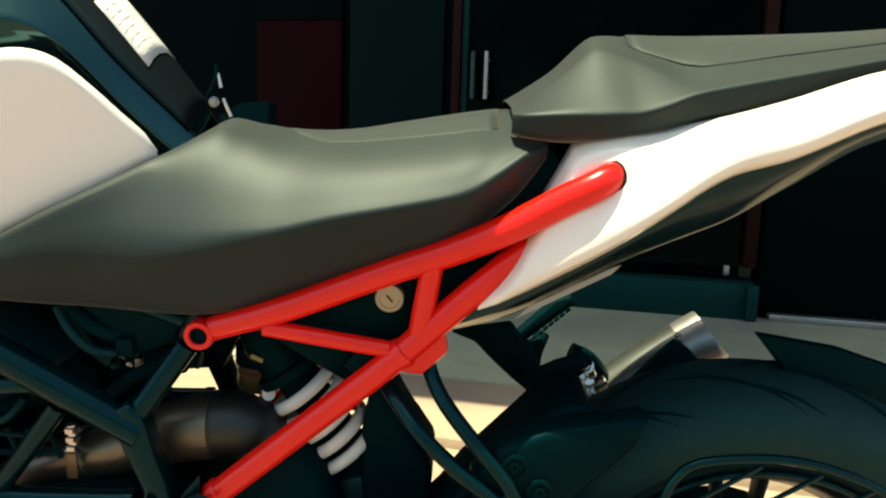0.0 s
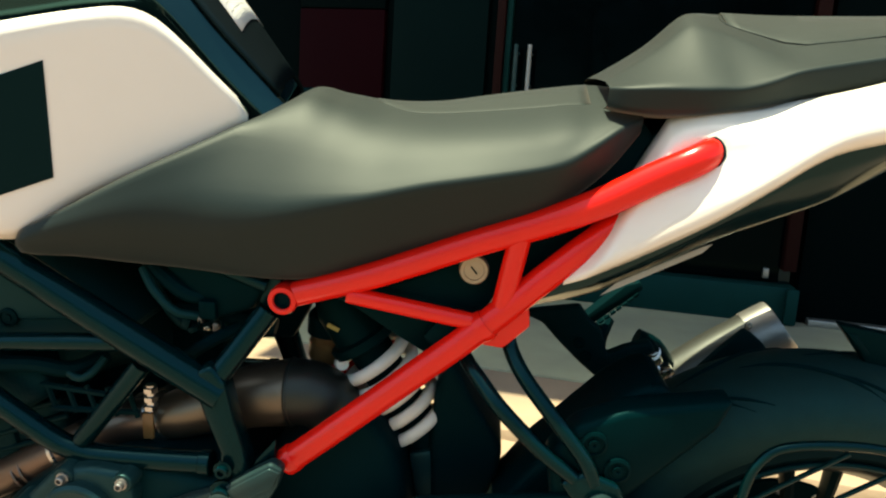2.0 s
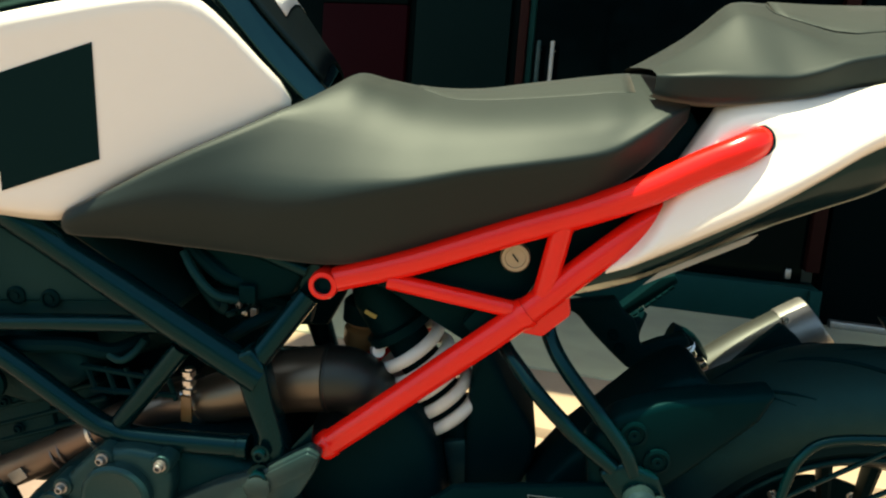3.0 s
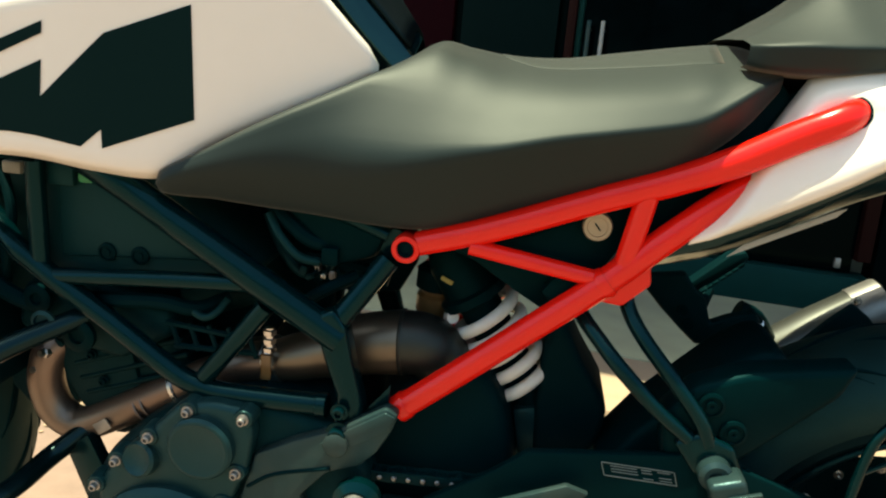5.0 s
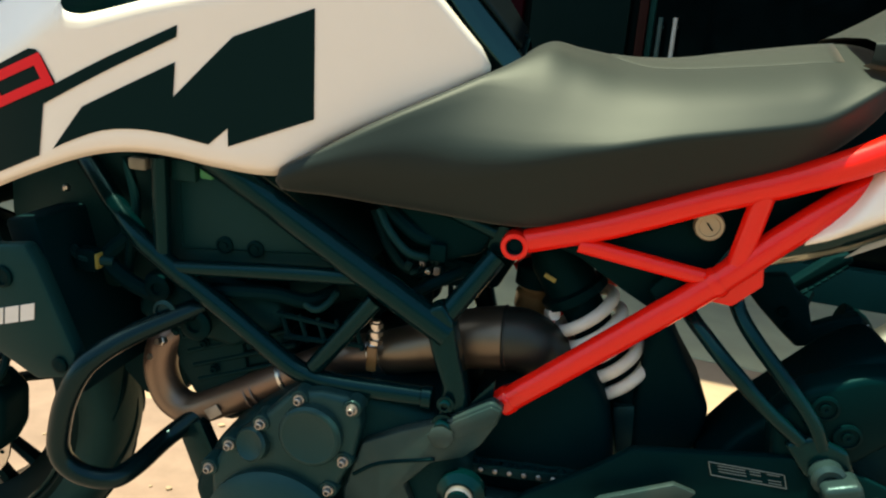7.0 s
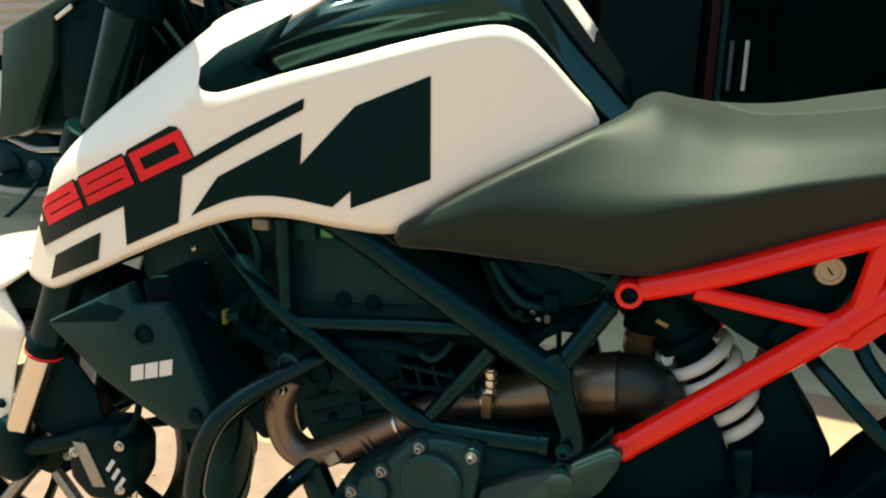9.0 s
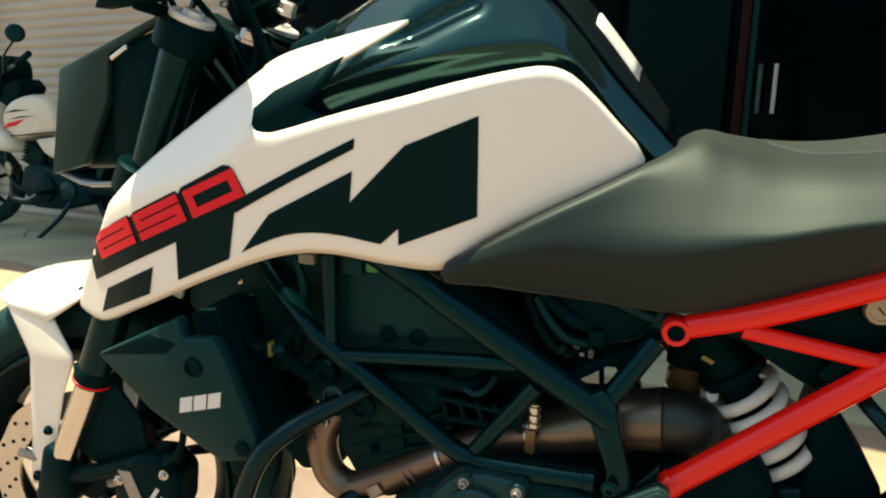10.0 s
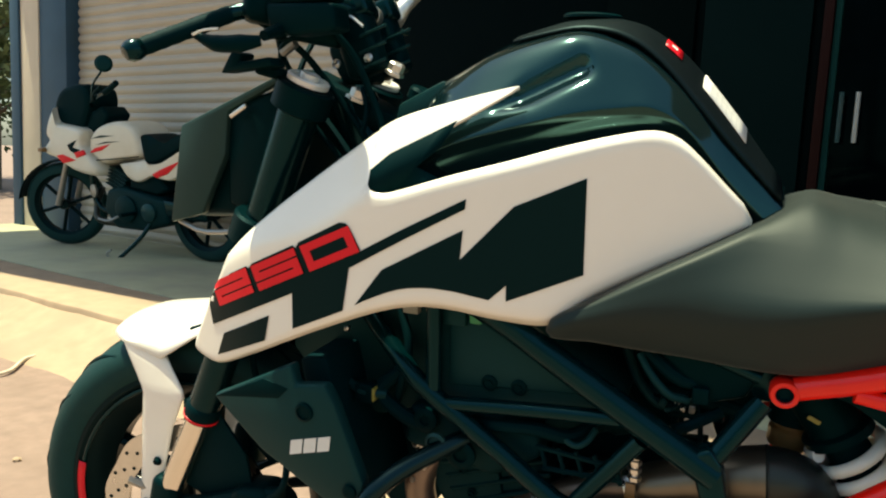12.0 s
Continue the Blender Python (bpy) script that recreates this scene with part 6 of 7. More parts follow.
part("hanger_plate", prism([(-0.196, 0.512), (-0.180, 0.530), (-0.150, 0.545), (-0.128, 0.556), (-0.112, 0.540), (-0.130, 0.520), (-0.165, 0.508)], 0.117, 0.132, 0.005), DEEP, hanger)
part("hanger_link", tube([(-0.192, 0.13, 0.520), (-0.186, 0.16, 0.535), (-0.175, 0.18, 0.555)], 0.011, 10, 3), DEEP, hanger)

hug = part("hugger", prism([(-0.325, 0.425), (-0.312, 0.436), (-0.284, 0.477), (-0.238, 0.526), (-0.208, 0.559), (-0.178, 0.580), (-0.160, 0.583), (-0.145, 0.566), (-0.179, 0.501), (-0.235, 0.415), (-0.30, 0.37)], -0.085, 0.010, 0.012, 3), PLASTIC, bike, "black rear wheel hugger")
part("side_plate", prism([(-0.275, 0.520), (-0.250, 0.553), (-0.204, 0.574), (-0.105, 0.592), (-0.118, 0.560), (-0.175, 0.500), (-0.205, 0.470), (-0.265, 0.455)], -0.132, -0.094, 0.008, 3), PLASTIC, hug, "black hugger side plate")
for c_ in ((-0.232, -0.132, 0.538), (-0.207, -0.132, 0.512)):
    part("fixing", lathe([(0.013, 0), (0.013, 0.003), (0.010, 0.004), (0.0095, 0.002), (0.0055, 0.002), (0.0052, 0.005), (0.002, 0.005), (0.0005, 0.003)], c_, (0, -1, 0), 22), PLASTIC, hug)
mudguard = part("rear_mudguard", prism([(0.036, 0.634), (0.126, 0.621), (0.183, 0.603), (0.40, 0.53), (0.43, 0.47), (0.34, 0.41), (0.209, 0.458), (0.153, 0.494), (0.115, 0.535), (0.090, 0.569), (0.068, 0.597)], -0.006, 0.010, 0.003, 2), PLASTIC, bike, "dark grey rear mudguard")
part("mudguard_edge", prism([(0.045, 0.625), (0.068, 0.600), (0.074, 0.602), (0.056, 0.624)], -0.0075, -0.004, 0.001), PLASTIC, mudguard)
swing = part("swingarm", prism([(-0.60, 0.345), (-0.55, 0.362), (-0.40, 0.362), (-0.10, 0.352), (0.085, 0.340), (0.085, 0.272), (-0.12, 0.275), (-0.42, 0.29), (-0.60, 0.29)], -0.122, -0.090, 0.010, 3), ENGINE, bike, "dark cast swingarm")
part("arm", prism([(-0.60, 0.345), (-0.55, 0.362), (-0.40, 0.362), (-0.10, 0.352), (0.085, 0.340), (0.085, 0.272), (-0.12, 0.275), (-0.42, 0.29), (-0.60, 0.29)], 0.090, 0.122, 0.010, 3), ENGINE, swing)
part("axle_nut", lathe([(0.02, 0), (0.02, 0.006), (0.0155, 0.007), (0.0155, 0.02), (0.010, 0.024)], (REAR.x, -0.123, REAR.z), (0, -1, 0), 6), STEEL, swing, "", 25)
wguard = part("wheel_guard", tube([(-0.098, -0.150, 0.400), (-0.097, -0.150, 0.470), (-0.092, -0.150, 0.518), (-0.084, -0.150, 0.542), (-0.067, -0.150, 0.558), (-0.031, -0.150, 0.565), (0.016, -0.150, 0.566), (0.062, -0.150, 0.557), (0.112, -0.150, 0.535), (0.180, -0.150, 0.485), (0.220, -0.150, 0.420)], 0.0045, 12, 5), FRAMEBLACK, bike, "black tubular wheel guard with thin rods")
for p0, p1 in (((-0.094, 0.497), (-0.006, 0.559)), ((-0.096, 0.452), (0.050, 0.552)), ((-0.097, 0.412), (0.104, 0.540))):
    part("guard_rod", tube([(p0[0], -0.150, p0[1]), (p1[0], -0.150, p1[1])], 0.0024, 8, 1), FRAMEBLACK, wguard)
part("guard_stay", tube([(-0.098, -0.150, 0.402), (-0.092, -0.142, 0.375), (-0.085, -0.118, 0.350)], 0.0045, 10, 3), FRAMEBLACK, wguard)
guard = part("chain_guard", prism([(-0.525, 0.362), (-0.500, 0.388), (-0.435, 0.432), (-0.399, 0.463), (-0.330, 0.472), (-0.224, 0.487), (-0.130, 0.456), (0.05, 0.405), (0.05, 0.36), (-0.25, 0.372)], -0.138, -0.126, 0.004, 2), PLASTIC, bike, "black plastic chain guard with warning label")
for z0, z1, x0, x1 in ((0.4635, 0.4645, -0.326, -0.256), (0.4495, 0.4505, -0.321, -0.250)):
    part("label_border", block(((x0 + x1) / 2, -0.1385, (z0 + z1) / 2), (x1 - x0, 0.001, 0.0008), 0, (0, 0.5, 0)), FAINT, guard)
for x in (-0.3235, -0.253):
    part("label_border", block((x, -0.1385, 0.457), (0.0008, 0.001, 0.014), 0, (0, -18, 0)), FAINT, guard)
for j in range(4):
    for i, (x, w) in enumerate(((-0.304, 0.026), (-0.282, 0.010), (-0.265, 0.012))):
        if (i + j) % 4 != 3:
            part("text_bar", block((x + 0.0012 * j, -0.1385, 0.4615 - 0.003 * j), (w, 0.001, 0.0006), 0), FAINT, guard)
heel = part("heel_plate", prism([(-0.445, 0.398), (-0.427, 0.418), (-0.359, 0.449), (-0.337, 0.443), (-0.350, 0.428), (-0.40, 0.385)], -0.166, -0.158, 0.002), BRACKET, bike, "grey metal heel plate")
plate = part("side_bracket", prism([(-0.702, 0.350), (-0.682, 0.415), (-0.640, 0.438), (-0.594, 0.458), (-0.545, 0.490), (-0.532, 0.483), (-0.537, 0.465), (-0.552, 0.437), (-0.569, 0.419), (-0.604, 0.405), (-0.632, 0.372), (-0.60, 0.30), (-0.66, 0.26), (-0.70, 0.28)], -0.140, -0.122, 0.004, 2), BRACKET, bike, "grey sprocket cover bracket")
part("polished_edge", prism([(-0.612, 0.440), (-0.592, 0.455), (-0.545, 0.486), (-0.534, 0.482), (-0.541, 0.466), (-0.580, 0.441), (-0.600, 0.428)], -0.1425, -0.1395, 0.0015), BRACKET, plate, "worn metal edge")
part("lug", lathe([(0.013, 0), (0.013, 0.006), (0.010, 0.008), (0.0005, 0.008)], (-0.594, -0.141, 0.443), (0, -1, 0), 20), BRACKET, plate)
part("tab", prism([(-0.545, 0.505), (-0.548, 0.470), (-0.580, 0.462), (-0.568, 0.476)], -0.118, -0.113, 0.001), FRAMEBLACK, plate)
part("bracket_groove", tube([(-0.69, -0.1408, 0.375), (-0.66, -0.1408, 0.395), (-0.60, -0.1408, 0.412)], 0.0022, 6, 4), DEEP, plate)
foot = part("footpeg_mount", lathe([(0.024, 0), (0.026, 0.004), (0.026, 0.014), (0.018, 0.020), (0.014, 0.020), (0.012, 0.030), (0.0005, 0.031)], (-0.567, -0.140, 0.384), (0, -1, 0), 28), FRAMEBLACK, bike, "steel footpeg pivot")
part("foot_peg", block((-0.560, -0.215, 0.362), (0.045, 0.10, 0.022), 0.006), ALUGREY, foot)
part("pivot_ring", lathe([(0.013, 0.018), (0.0150, 0.020), (0.0150, 0.024), (0.0125, 0.026)], (-0.567, -0.140, 0.384), (0, -1, 0), 24), ALUGREY, foot, "worn bright pivot ring")
chain = part("chain", tube([(-0.635, -0.104, 0.388), (-0.54, -0.104, 0.3915), (-0.46, -0.104, 0.396), (0.03, -0.104, 0.392)], 0.0035, 6, 2), DEEP, bike, "greasy drive chain")
link_bm = joined(block((0, -0.0065, 0), (0.0205, 0.0022, 0.0125), 0.0030), block((0, 0.0065, 0), (0.0205, 0.0022, 0.0125), 0.0030), lathe([(0.0050, -0.005), (0.0050, 0.005)], (0, 0, 0), (0, 1, 0), 10))
link_me = rivet_me = None
for k in range(34):
    x = -0.640 + 0.0159 * k
    z = interp(x, [(-0.64, 0.388), (-0.54, 0.3915), (-0.46, 0.396), (0.03, 0.392)])
    if link_me is None:
        lo_ = part("link", link_bm, ENGINEDARK, chain)
        link_me = lo_.data
    else:
        lo_ = new("link", link_me)
        lo_.parent = chain
    lo_.location = (x, -0.104 + 0.0012 * (k % 2), z)
    if rivet_me is None:
        rv = part("rivet", lathe([(0.0028, 0), (0.0028, 0.0016), (0.0018, 0.0024), (0.0004, 0.0024)], (0, 0, 0), (0, -1, 0), 10), ALUGREY, chain)
        rivet_me = rv.data
    else:
        rv = new("rivet", rivet_me)
        rv.parent = chain
    rv.location = (x + 0.008, -0.1115, z + 0.0004)
part("sprocket_cover", prism([(-0.68, 0.36), (-0.64, 0.400), (-0.60, 0.385), (-0.59, 0.33), (-0.64, 0.29), (-0.69, 0.31)], -0.118, -0.100, 0.006), DEEP, bike)

# ---- radiator, shrouds, crash bar ----
rad = part("radiator", prism([(-1.10, 0.62), (-1.06, 0.625), (-1.015, 0.42), (-1.055, 0.41)], -0.15, 0.15, 0.005), DEEP, bike, "black radiator")
for s in (-1, 1):
    a, b = sorted((s * 0.178, s * 0.198))
    sh = part("radiator_shroud", prism([(-1.200, 0.572), (-1.120, 0.612), (-1.080, 0.632), (-1.075, 0.606), (-1.035, 0.612), (-1.022, 0.590), (-0.985, 0.495), (-0.988, 0.468), (-1.035, 0.458), (-1.130, 0.510)], a, b, 0.005, 2), GREYPLASTIC, bike, "matt dark grey radiator shroud")
    part("shroud_flange", prism([(-1.196, 0.572), (-1.120, 0.608), (-1.085, 0.600), (-1.10, 0.585)], *sorted((s * 0.199, s * 0.196)), 0.001), PLASTIC, sh)
    part("fixing", lathe([(0.012, 0), (0.012, 0.003), (0.009, 0.004), (0.0085, 0.0015), (0.0005, 0.0015)], (-1.063, s * 0.198, 0.574), (0, s, 0), 20), PLASTIC, sh)
    part("fixing", lathe([(0.009, 0), (0.009, 0.003), (0.006, 0.004), (0.0005, 0.003)], (-1.003, s * 0.198, 0.482), (0, s, 0), 20), PLASTIC, sh)
    for k in range(3):
        part("logo_bar", prism([(-1.086 + 0.0195 * k, 0.514 + 0.0055 * k), (-1.0835 + 0.0195 * k, 0.533 + 0.0055 * k), (-1.0665 + 0.0195 * k, 0.538 + 0.0055 * k), (-1.069 + 0.0195 * k, 0.519 + 0.0055 * k)], *sorted((s * 0.1982, s * 0.1992)), 0), PAPER, sh, "small white logo block")
crash = part("crash_bar", tube([(-0.890, -0.105, 0.532), (-0.940, -0.160, 0.512), (-0.966, -0.190, 0.494), (-0.980, -0.203, 0.474), (-0.992, -0.209, 0.445), (-1.000, -0.211, 0.415), (-1.004, -0.211, 0.388), (-0.998, -0.209, 0.368), (-0.980, -0.203, 0.353), (-0.955, -0.190, 0.346), (-0.944, -0.160, 0.348), (-0.935, -0.110, 0.357), (-0.900, -0.070, 0.384), (-0.86, -0.05, 0.41)], 0.0118, 18, 6), BARBLACK, bike, "glossy black tubular crash bar")
part("far_side", tube([(-0.875, 0.115, 0.525), (-0.927, 0.160, 0.521), (-0.966, 0.190, 0.497), (-0.995, 0.200, 0.451), (-1.008, 0.200, 0.393), (-0.990, 0.200, 0.350), (-0.948, 0.198, 0.346), (-0.915, 0.170, 0.371), (-0.862, 0.120, 0.415)], 0.0125, 14, 6), BARBLACK, crash)
part("fork_brace", prism([(-1.26, 0.44), (-1.20, 0.47), (-1.13, 0.50), (-1.04, 0.46), (-1.12, 0.44), (-1.22, 0.40)], -0.06, -0.045, 0.004), PLASTIC, bike)
part("caliper_bracket", tube([(-1.36, -0.10, 0.325), (-1.30, -0.105, 0.345), (-1.25, -0.105, 0.365), (-1.17, -0.10, 0.388)], [0.014, 0.012, 0.012, 0.009], 10, 4), PLASTIC, bike)
part("horn", lathe([(0.03, 0), (0.038, 0.006), (0.038, 0.018), (0.02, 0.026), (0.0005, 0.026)], (-1.10, -0.06, 0.46), (-0.5, -0.8, 0), 26), DEEP, bike)
part("brake_hose", tube([(-1.20, -0.11, 0.37), (-1.16, -0.11, 0.41), (-1.18, -0.08, 0.47), (-1.24, -0.06, 0.55), (-1.25, -0.04, 0.66)], 0.0052, 8, 6), DEEP, bike)
part("down_tube", prism([(-0.93, 0.36), (-0.90, 0.38), (-0.84, 0.24), (-0.88, 0.22)], -0.10, -0.08, 0.004), FRAMEBLACK, bike)
stand = part("side_stand", tube([(-0.56, -0.12, 0.27), (-0.60, -0.17, 0.16), (-0.615, -0.215, 0.030)], [0.012, 0.011, 0.010], 12, 3), FRAMEBLACK, bike, "black side stand leg")
part("stand_foot", block((-0.615, -0.222, 0.026), (0.05, 0.035, 0.008), 0.003, (6, 0, 0)), FRAMEBLACK, stand)
part("crash_bar_lug", lathe([(0.013, 0), (0.014, 0.004), (0.010, 0.006), (0.0095, 0.003), (0.0005, 0.003)], (-0.920, -0.128, 0.530), (0, -1, 0), 20), ENGINE, crash)
part("inner_shield", prism([(-1.165, 0.60), (-1.15, 0.76), (-0.93, 0.76), (-0.92, 0.56), (-1.03, 0.52), (-1.12, 0.55)], -0.068, 0.068, 0.006), GREYPLASTIC, bike)
part("radiator_lower", prism([(-1.075, 0.50), (-0.94, 0.50), (-0.95, 0.40), (-0.985, 0.348), (-1.04, 0.338), (-1.072, 0.37)], 0.0, 0.08, 0.006), DEEP, bike)


# ---- second motorcycle, parked on the apron before the shutter ----
pk = new("motorcycle")
tagged(pk, "white and red faired motorcycle parked on the shaded apron", "motorcycle")
pk.matrix_world = Matrix.Translation((-5.05, 2.86, APRON)) @ pose(0, 0, 0, 0, 0, -2.0) @ pose(0, 0, 0, 5, 0, 0)


def pk_wheel(name, x, R, w):
    whl = part(name, lathe([(0.01, -0.06), (0.035, -0.06), (0.035, 0.06), (0.01, 0.06)], (x, 0, R), (0, 1, 0), 18), RIM, pk, "black spoked alloy wheel")
    prof = [(R - 0.075 + 0.075 * math.sin(math.pi * i / 14) ** 0.6, w / 2 * -math.cos(math.pi * i / 14)) for i in range(15)]
    part("tyre", lathe(prof, (x, 0, R), (0, 1, 0), 56, cap=False), RUBBER, whl)
    part("rim", lathe([(R - 0.062, -w * 0.36), (R - 0.085, -w * 0.1), (R - 0.085, w * 0.1), (R - 0.062, w * 0.36), (R - 0.095, w * 0.2), (R - 0.095, -w * 0.2), (R - 0.062, -w * 0.36)], (x, 0, R), (0, 1, 0), 48, cap=False), RIM, whl)
    for k in range(6):
        a = math.pi * 2 * k / 6 + 0.3
        part("spoke", tube([(x + 0.03 * math.cos(a), 0, R + 0.03 * math.sin(a)), (x + (R - 0.09) * math.cos(a), 0, R + (R - 0.09) * math.sin(a))], 0.013, 8, 1), RIM, whl)
    return whl


pk_front = pk_wheel("front_wheel", 0.0, 0.295, 0.085)
pk_front.rotation_euler = (0, 0, radians(22))
pk_wheel("rear_wheel", 1.31, 0.30, 0.11)
def pillow(outline, w, swell=0.10, res=3):
    """A soft-sided body: a smooth closed outline in x and z, half as wide as w, drawn in towards both sides."""
    ring = smoothed([(x, 0, z) for x, z in outline + outline[:1]], res)[:-1]
    c = sum(ring, Vector()) / len(ring)
    rows = []
    for q, k in ((-1, 1 - 2.4 * swell), (-0.98, 1 - 1.3 * swell), (-0.88, 1 - 0.5 * swell), (-0.68, 1 - 0.12 * swell), (0, 1), (0.68, 1 - 0.12 * swell), (0.88, 1 - 0.5 * swell), (0.98, 1 - 1.3 * swell), (1, 1 - 2.4 * swell)):
        rows.append([(c.x + (p.x - c.x) * k, w * q, c.z + (p.z - c.z) * k) for p in ring])
    return sheet(rows, closed=True)
for s in (-1, 1):
    part("fork_leg", tube([(0.0, 0.075 * s, 0.295), (0.13, 0.075 * s, 0.62), (0.24, 0.075 * s, 0.90)], [0.022, 0.018, 0.018], 12, 1), ALUGREY, pk)
part("front_fender", sheet([[(0.325 * math.cos(a) + 0.0, y, 0.295 + 0.325 * math.sin(a) - 4 * y * y) for y in (-0.06, -0.04, 0, 0.04, 0.06)] for a in [radians(172 - 8.5 * k) for k in range(15)]]), PLASTIC, pk_front, "black front fender", 60, solid=0.004)
CREAMWHITE = mat("faded_white_paint", (0.66, 0.63, 0.52), 0.35, var=0.05, scale=12, coat=0.3, stain=(0.52, 0.47, 0.34), stain_amt=0.5, stain_scale=5)
fair = part("fairing", pillow([(0.14, 0.98), (0.09, 0.90), (0.06, 0.81), (0.09, 0.76), (0.03, 0.70), (0.04, 0.66), (0.15, 0.63), (0.29, 0.56), (0.46, 0.525), (0.53, 0.54), (0.52, 0.61), (0.43, 0.69), (0.40, 0.74), (0.42, 0.83), (0.28, 0.86), (0.17, 0.88)], 0.185), CREAMWHITE, pk, "faded white half fairing with red flashes", 50)
part("flash", prism([(0.17, 0.655), (0.23, 0.665), (0.35, 0.63), (0.23, 0.605)], -0.190, -0.172, 0.002), REDDECAL, fair, "red flash")
part("flash", prism([(0.34, 0.68), (0.42, 0.70), (0.44, 0.67), (0.36, 0.645)], -0.190, -0.172, 0.002), REDDECAL, fair)
part("intake", prism([(0.28, 0.73), (0.37, 0.765), (0.33, 0.715), (0.40, 0.70), (0.34, 0.675), (0.30, 0.695)], -0.190, -0.160, 0.003), DEEP, fair, "dark air intake")
part("headlamp", pillow([(0.025, 0.70), (0.05, 0.79), (0.10, 0.86), (0.14, 0.84), (0.12, 0.74), (0.07, 0.69)], 0.11), GLASS, fair, "angular headlamp glass")
part("windscreen", pillow([(0.07, 0.86), (0.10, 0.98), (0.15, 1.07), (0.24, 1.12), (0.37, 1.13), (0.44, 1.09), (0.45, 1.00), (0.41, 0.91), (0.35, 0.84), (0.20, 0.85)], 0.13, 0.14), DEEP, fair, "dark smoked windscreen")
part("cockpit", prism([(0.36, 0.84), (0.42, 0.95), (0.52, 0.99), (0.58, 0.93), (0.52, 0.85), (0.44, 0.80)], -0.10, 0.10, 0.02, 3), DEEP, pk)
tk = part("fuel_tank", pillow([(0.43, 0.77), (0.50, 0.84), (0.60, 0.88), (0.70, 0.895), (0.81, 0.88), (0.88, 0.82), (0.90, 0.74), (0.89, 0.67), (0.70, 0.64), (0.56, 0.61), (0.49, 0.64), (0.43, 0.69)], 0.155), CREAMWHITE, pk, "faded white fuel tank", 50)
part("flash", prism([(0.45, 0.68), (0.50, 0.715), (0.64, 0.745), (0.56, 0.70)], -0.160, -0.140, 0.002), REDDECAL, tk)
part("tank_stripe", prism([(0.47, 0.775), (0.56, 0.80), (0.68, 0.80), (0.57, 0.785)], -0.158, -0.140, 0.002), MASKGREY, tk, "grey tank stripe")
part("tank_stripe", prism([(0.50, 0.735), (0.60, 0.76), (0.74, 0.765), (0.61, 0.75)], -0.158, -0.140, 0.002), MASKGREY, tk)
part("tank_seam", tube([(0.50, -0.150, 0.635), (0.68, -0.157, 0.650), (0.88, -0.150, 0.672)], 0.004, 6, 4), DEEP, tk)
part("seat", pillow([(0.85, 0.80), (0.89, 0.815), (0.95, 0.81), (1.07, 0.765), (1.16, 0.80), (1.28, 0.85), (1.42, 0.88), (1.42, 0.82), (1.21, 0.73), (1.02, 0.645), (0.91, 0.62), (0.87, 0.68)], 0.13), DEEP, pk, "black dual seat")
side = part("side_panel", pillow([(0.66, 0.615), (0.80, 0.635), (0.89, 0.645), (0.93, 0.62), (1.05, 0.64), (1.21, 0.72), (1.40, 0.80), (1.58, 0.87), (1.52, 0.79), (1.32, 0.64), (1.20, 0.56), (1.12, 0.525), (1.03, 0.53), (0.95, 0.545), (0.83, 0.50), (0.73, 0.53)], 0.135, 0.06), CREAMWHITE, pk, "faded white side and tail panel", 50)
part("flash", prism([(0.97, 0.56), (1.04, 0.595), (1.22, 0.66), (1.10, 0.57), (1.01, 0.54)], -0.140, -0.120, 0.002), REDDECAL, side, "red flash")
pk_engine = part("engine", prism([(0.50, 0.30), (0.54, 0.44), (0.66, 0.47), (0.80, 0.44), (1.06, 0.40), (1.08, 0.24), (0.86, 0.18), (0.60, 0.18)], -0.13, 0.13, 0.03, 3), ENGINEDARK, pk, "dark parked engine")
part("cylinder", block((0.60, 0, 0.50), (0.13, 0.16, 0.16), 0.02, (0, 24, 0), 3), ENGINEDARK, pk_engine)
for k in range(6):
    part("fin", block((0.575 + 0.010 * k, 0, 0.45 + 0.022 * k), (0.17, 0.19, 0.007), 0.002, (0, 24, 0), 1), ENGINE, pk_engine)
part("engine_cover", lathe([(0.09, 0), (0.09, 0.02), (0.07, 0.03), (0.0005, 0.032)], (0.72, -0.125, 0.32), (0, -1, 0), 28), ENGINEDARK, pk_engine)
part("engine_cover", lathe([(0.06, 0), (0.06, 0.02), (0.045, 0.028), (0.0005, 0.03)], (0.92, -0.125, 0.31), (0, -1, 0), 28), ENGINE, pk_engine)
part("air_filter", prism([(0.72, 0.46), (0.74, 0.56), (0.98, 0.55), (1.06, 0.46), (0.96, 0.42)], -0.10, 0.10, 0.02, 3), DEEP, pk)
part("horn", lathe([(0.03, 0), (0.045, 0.008), (0.045, 0.02), (0.0005, 0.03)], (0.40, -0.09, 0.42), (-0.3, -1, 0), 20), ALUGREY, pk)
part("gear_lever", tube([(0.66, -0.15, 0.27), (0.60, -0.18, 0.24), (0.52, -0.19, 0.25)], 0.008, 8, 3), ALUGREY, pk)
part("frame_tube", tube([(0.25, -0.06, 0.86), (0.34, -0.07, 0.60), (0.42, -0.07, 0.30), (0.85, -0.07, 0.28)], 0.018, 10, 5), FRAMEBLACK, pk)
part("swingarm", tube([(0.86, -0.09, 0.36), (1.31, -0.09, 0.30)], 0.022, 10, 1), FRAMEBLACK, pk)
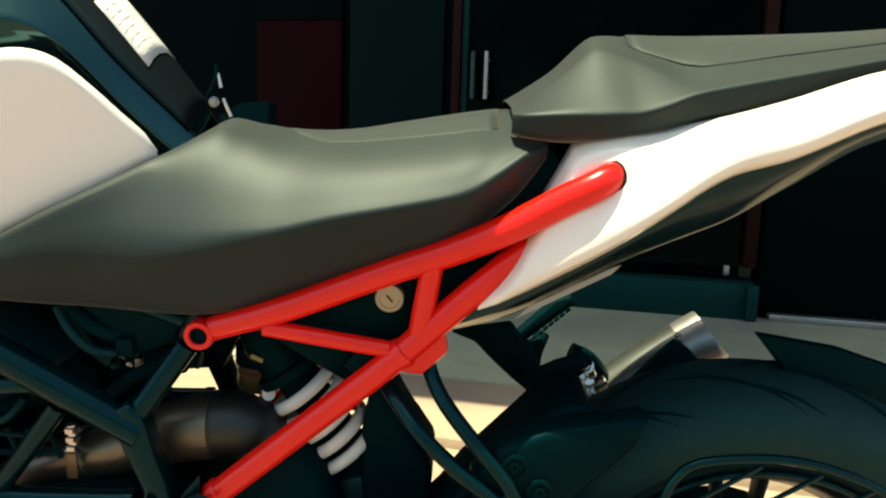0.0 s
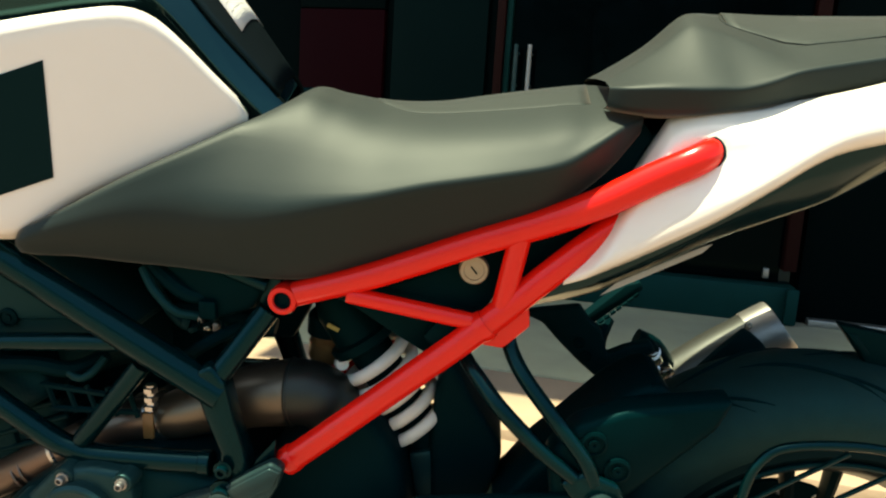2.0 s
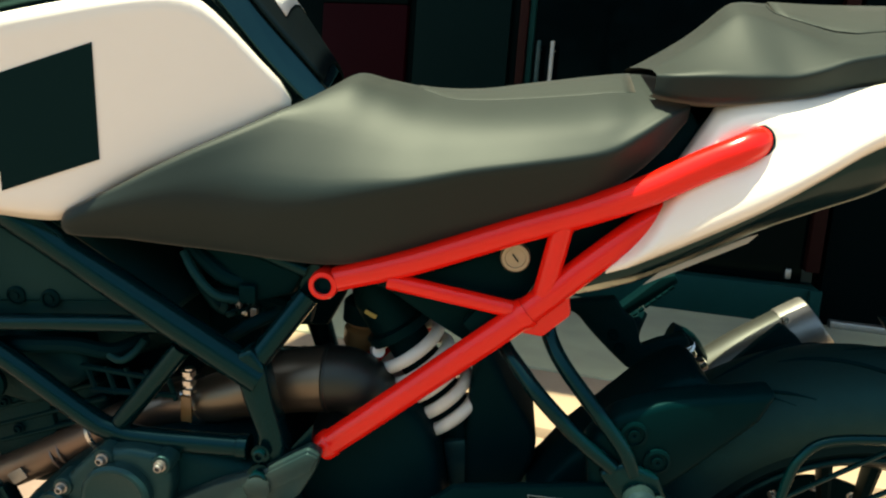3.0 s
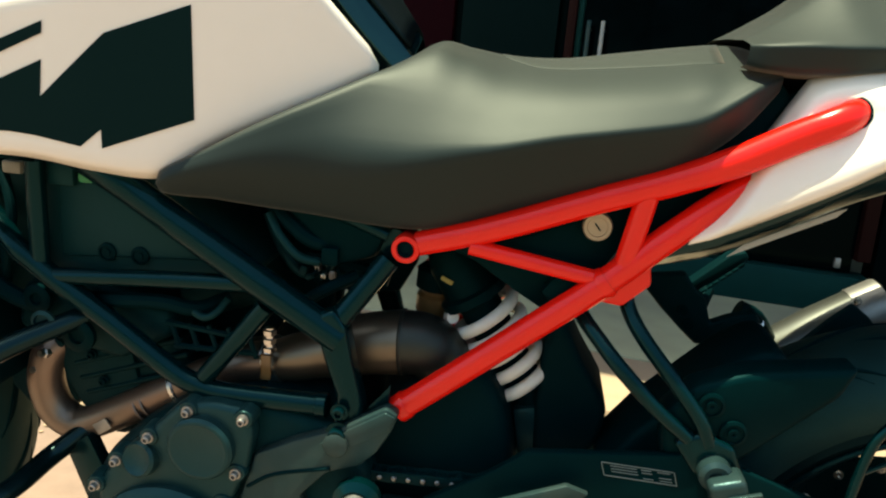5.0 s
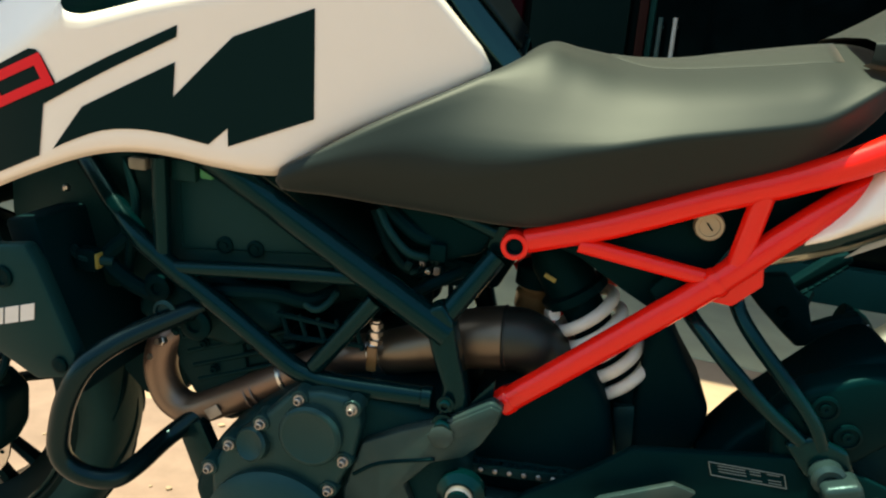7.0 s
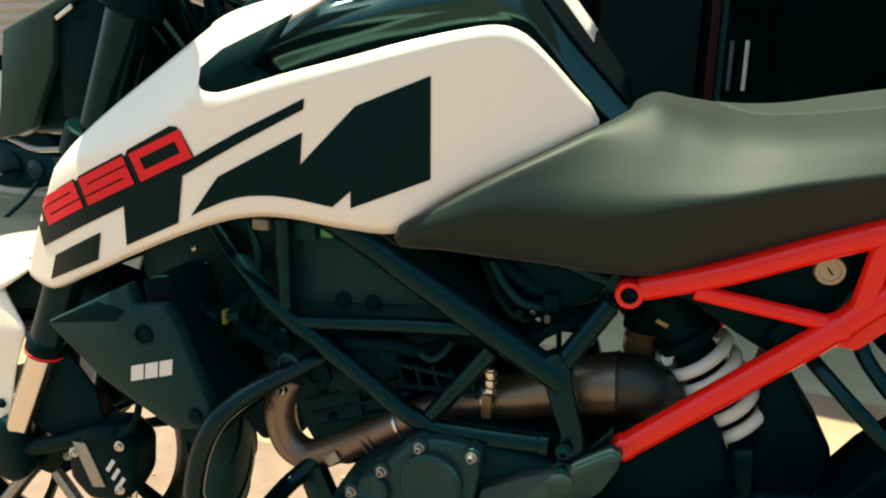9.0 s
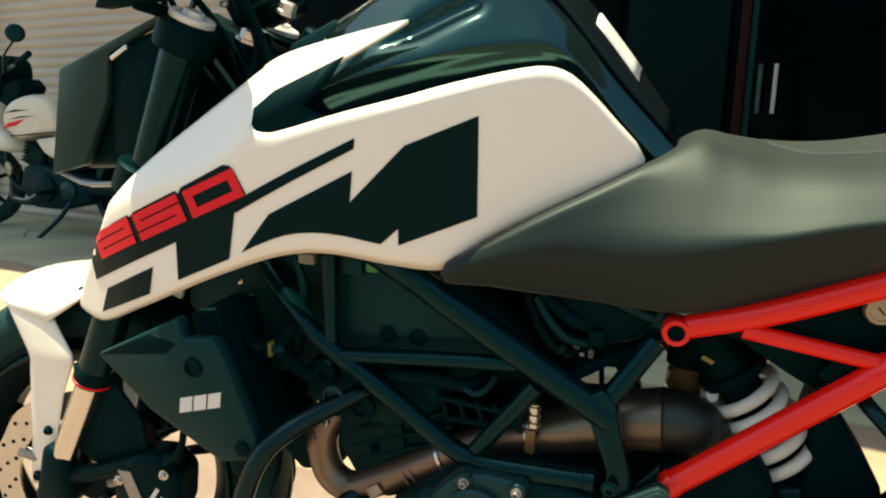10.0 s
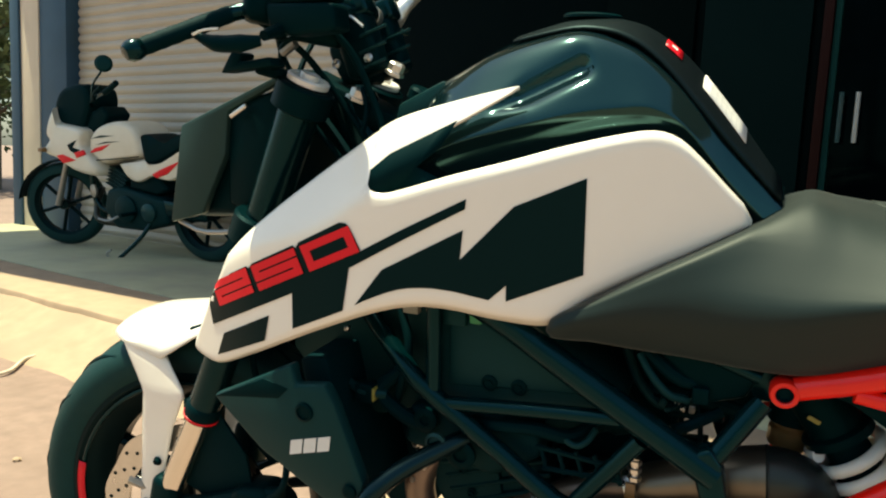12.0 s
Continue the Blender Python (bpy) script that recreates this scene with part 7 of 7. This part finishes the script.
part("chain_case", prism([(0.84, 0.42), (1.38, 0.37), (1.40, 0.28), (0.84, 0.30)], -0.125, -0.105, 0.02), FRAMEBLACK, pk)
part("rear_fender", prism([(1.10, 0.60), (1.35, 0.70), (1.62, 0.80), (1.70, 0.60), (1.64, 0.60), (1.52, 0.70), (1.30, 0.62)], -0.07, 0.07, 0.01), PLASTIC, pk)
part("exhaust_pipe", tube([(0.42, -0.05, 0.44), (0.36, -0.06, 0.30), (0.48, -0.09, 0.21), (0.90, 0.14, 0.22), (1.50, 0.17, 0.36)], [0.02, 0.02, 0.022, 0.03, 0.045], 14, 5), PIPEDARK, pk)
pk_stand = part("side_stand", tube([(0.92, -0.12, 0.24), (0.86, -0.18, 0.13), (0.76, -0.26, 0.012)], 0.014, 8, 3), FRAMEBLACK, pk)
part("stand_foot", tube([(0.76, -0.26, 0.012), (0.71, -0.28, 0.008), (0.69, -0.29, 0.045), (0.72, -0.28, 0.07)], 0.008, 8, 4), ALUGREY, pk_stand)
part("footpeg", tube([(0.80, -0.12, 0.30), (0.80, -0.26, 0.30)], 0.014, 8, 1), DEEP, pk)
part("handlebar", tube([(0.42, -0.04, 0.97), (0.45, -0.12, 1.00), (0.62, -0.22, 1.04), (0.78, -0.29, 1.07)], 0.013, 10, 5), FRAMEBLACK, pk)
part("grip", tube([(0.78, -0.29, 1.07), (0.91, -0.31, 1.13)], 0.018, 12, 1), DEEP, pk)
part("lever", tube([(0.60, -0.22, 1.02), (0.66, -0.27, 1.06), (0.76, -0.30, 1.11)], 0.009, 8, 3), DEEP, pk)
mir = part("mirror", tube([(0.55, -0.19, 1.02), (0.58, -0.20, 1.12), (0.66, -0.20, 1.20)], 0.007, 8, 4), FRAMEBLACK, pk)
part("mirror_head", lathe([(0.02, 0), (0.048, 0.004), (0.054, 0.014), (0.04, 0.026), (0.0005, 0.03)], (0.69, -0.20, 1.25), (0.75, -0.65, 0.1), 24), GREYPLASTIC, mir)
part("indicator", block((0.05, -0.19, 0.69), (0.05, 0.06, 0.03), 0.01), AMBER, pk)
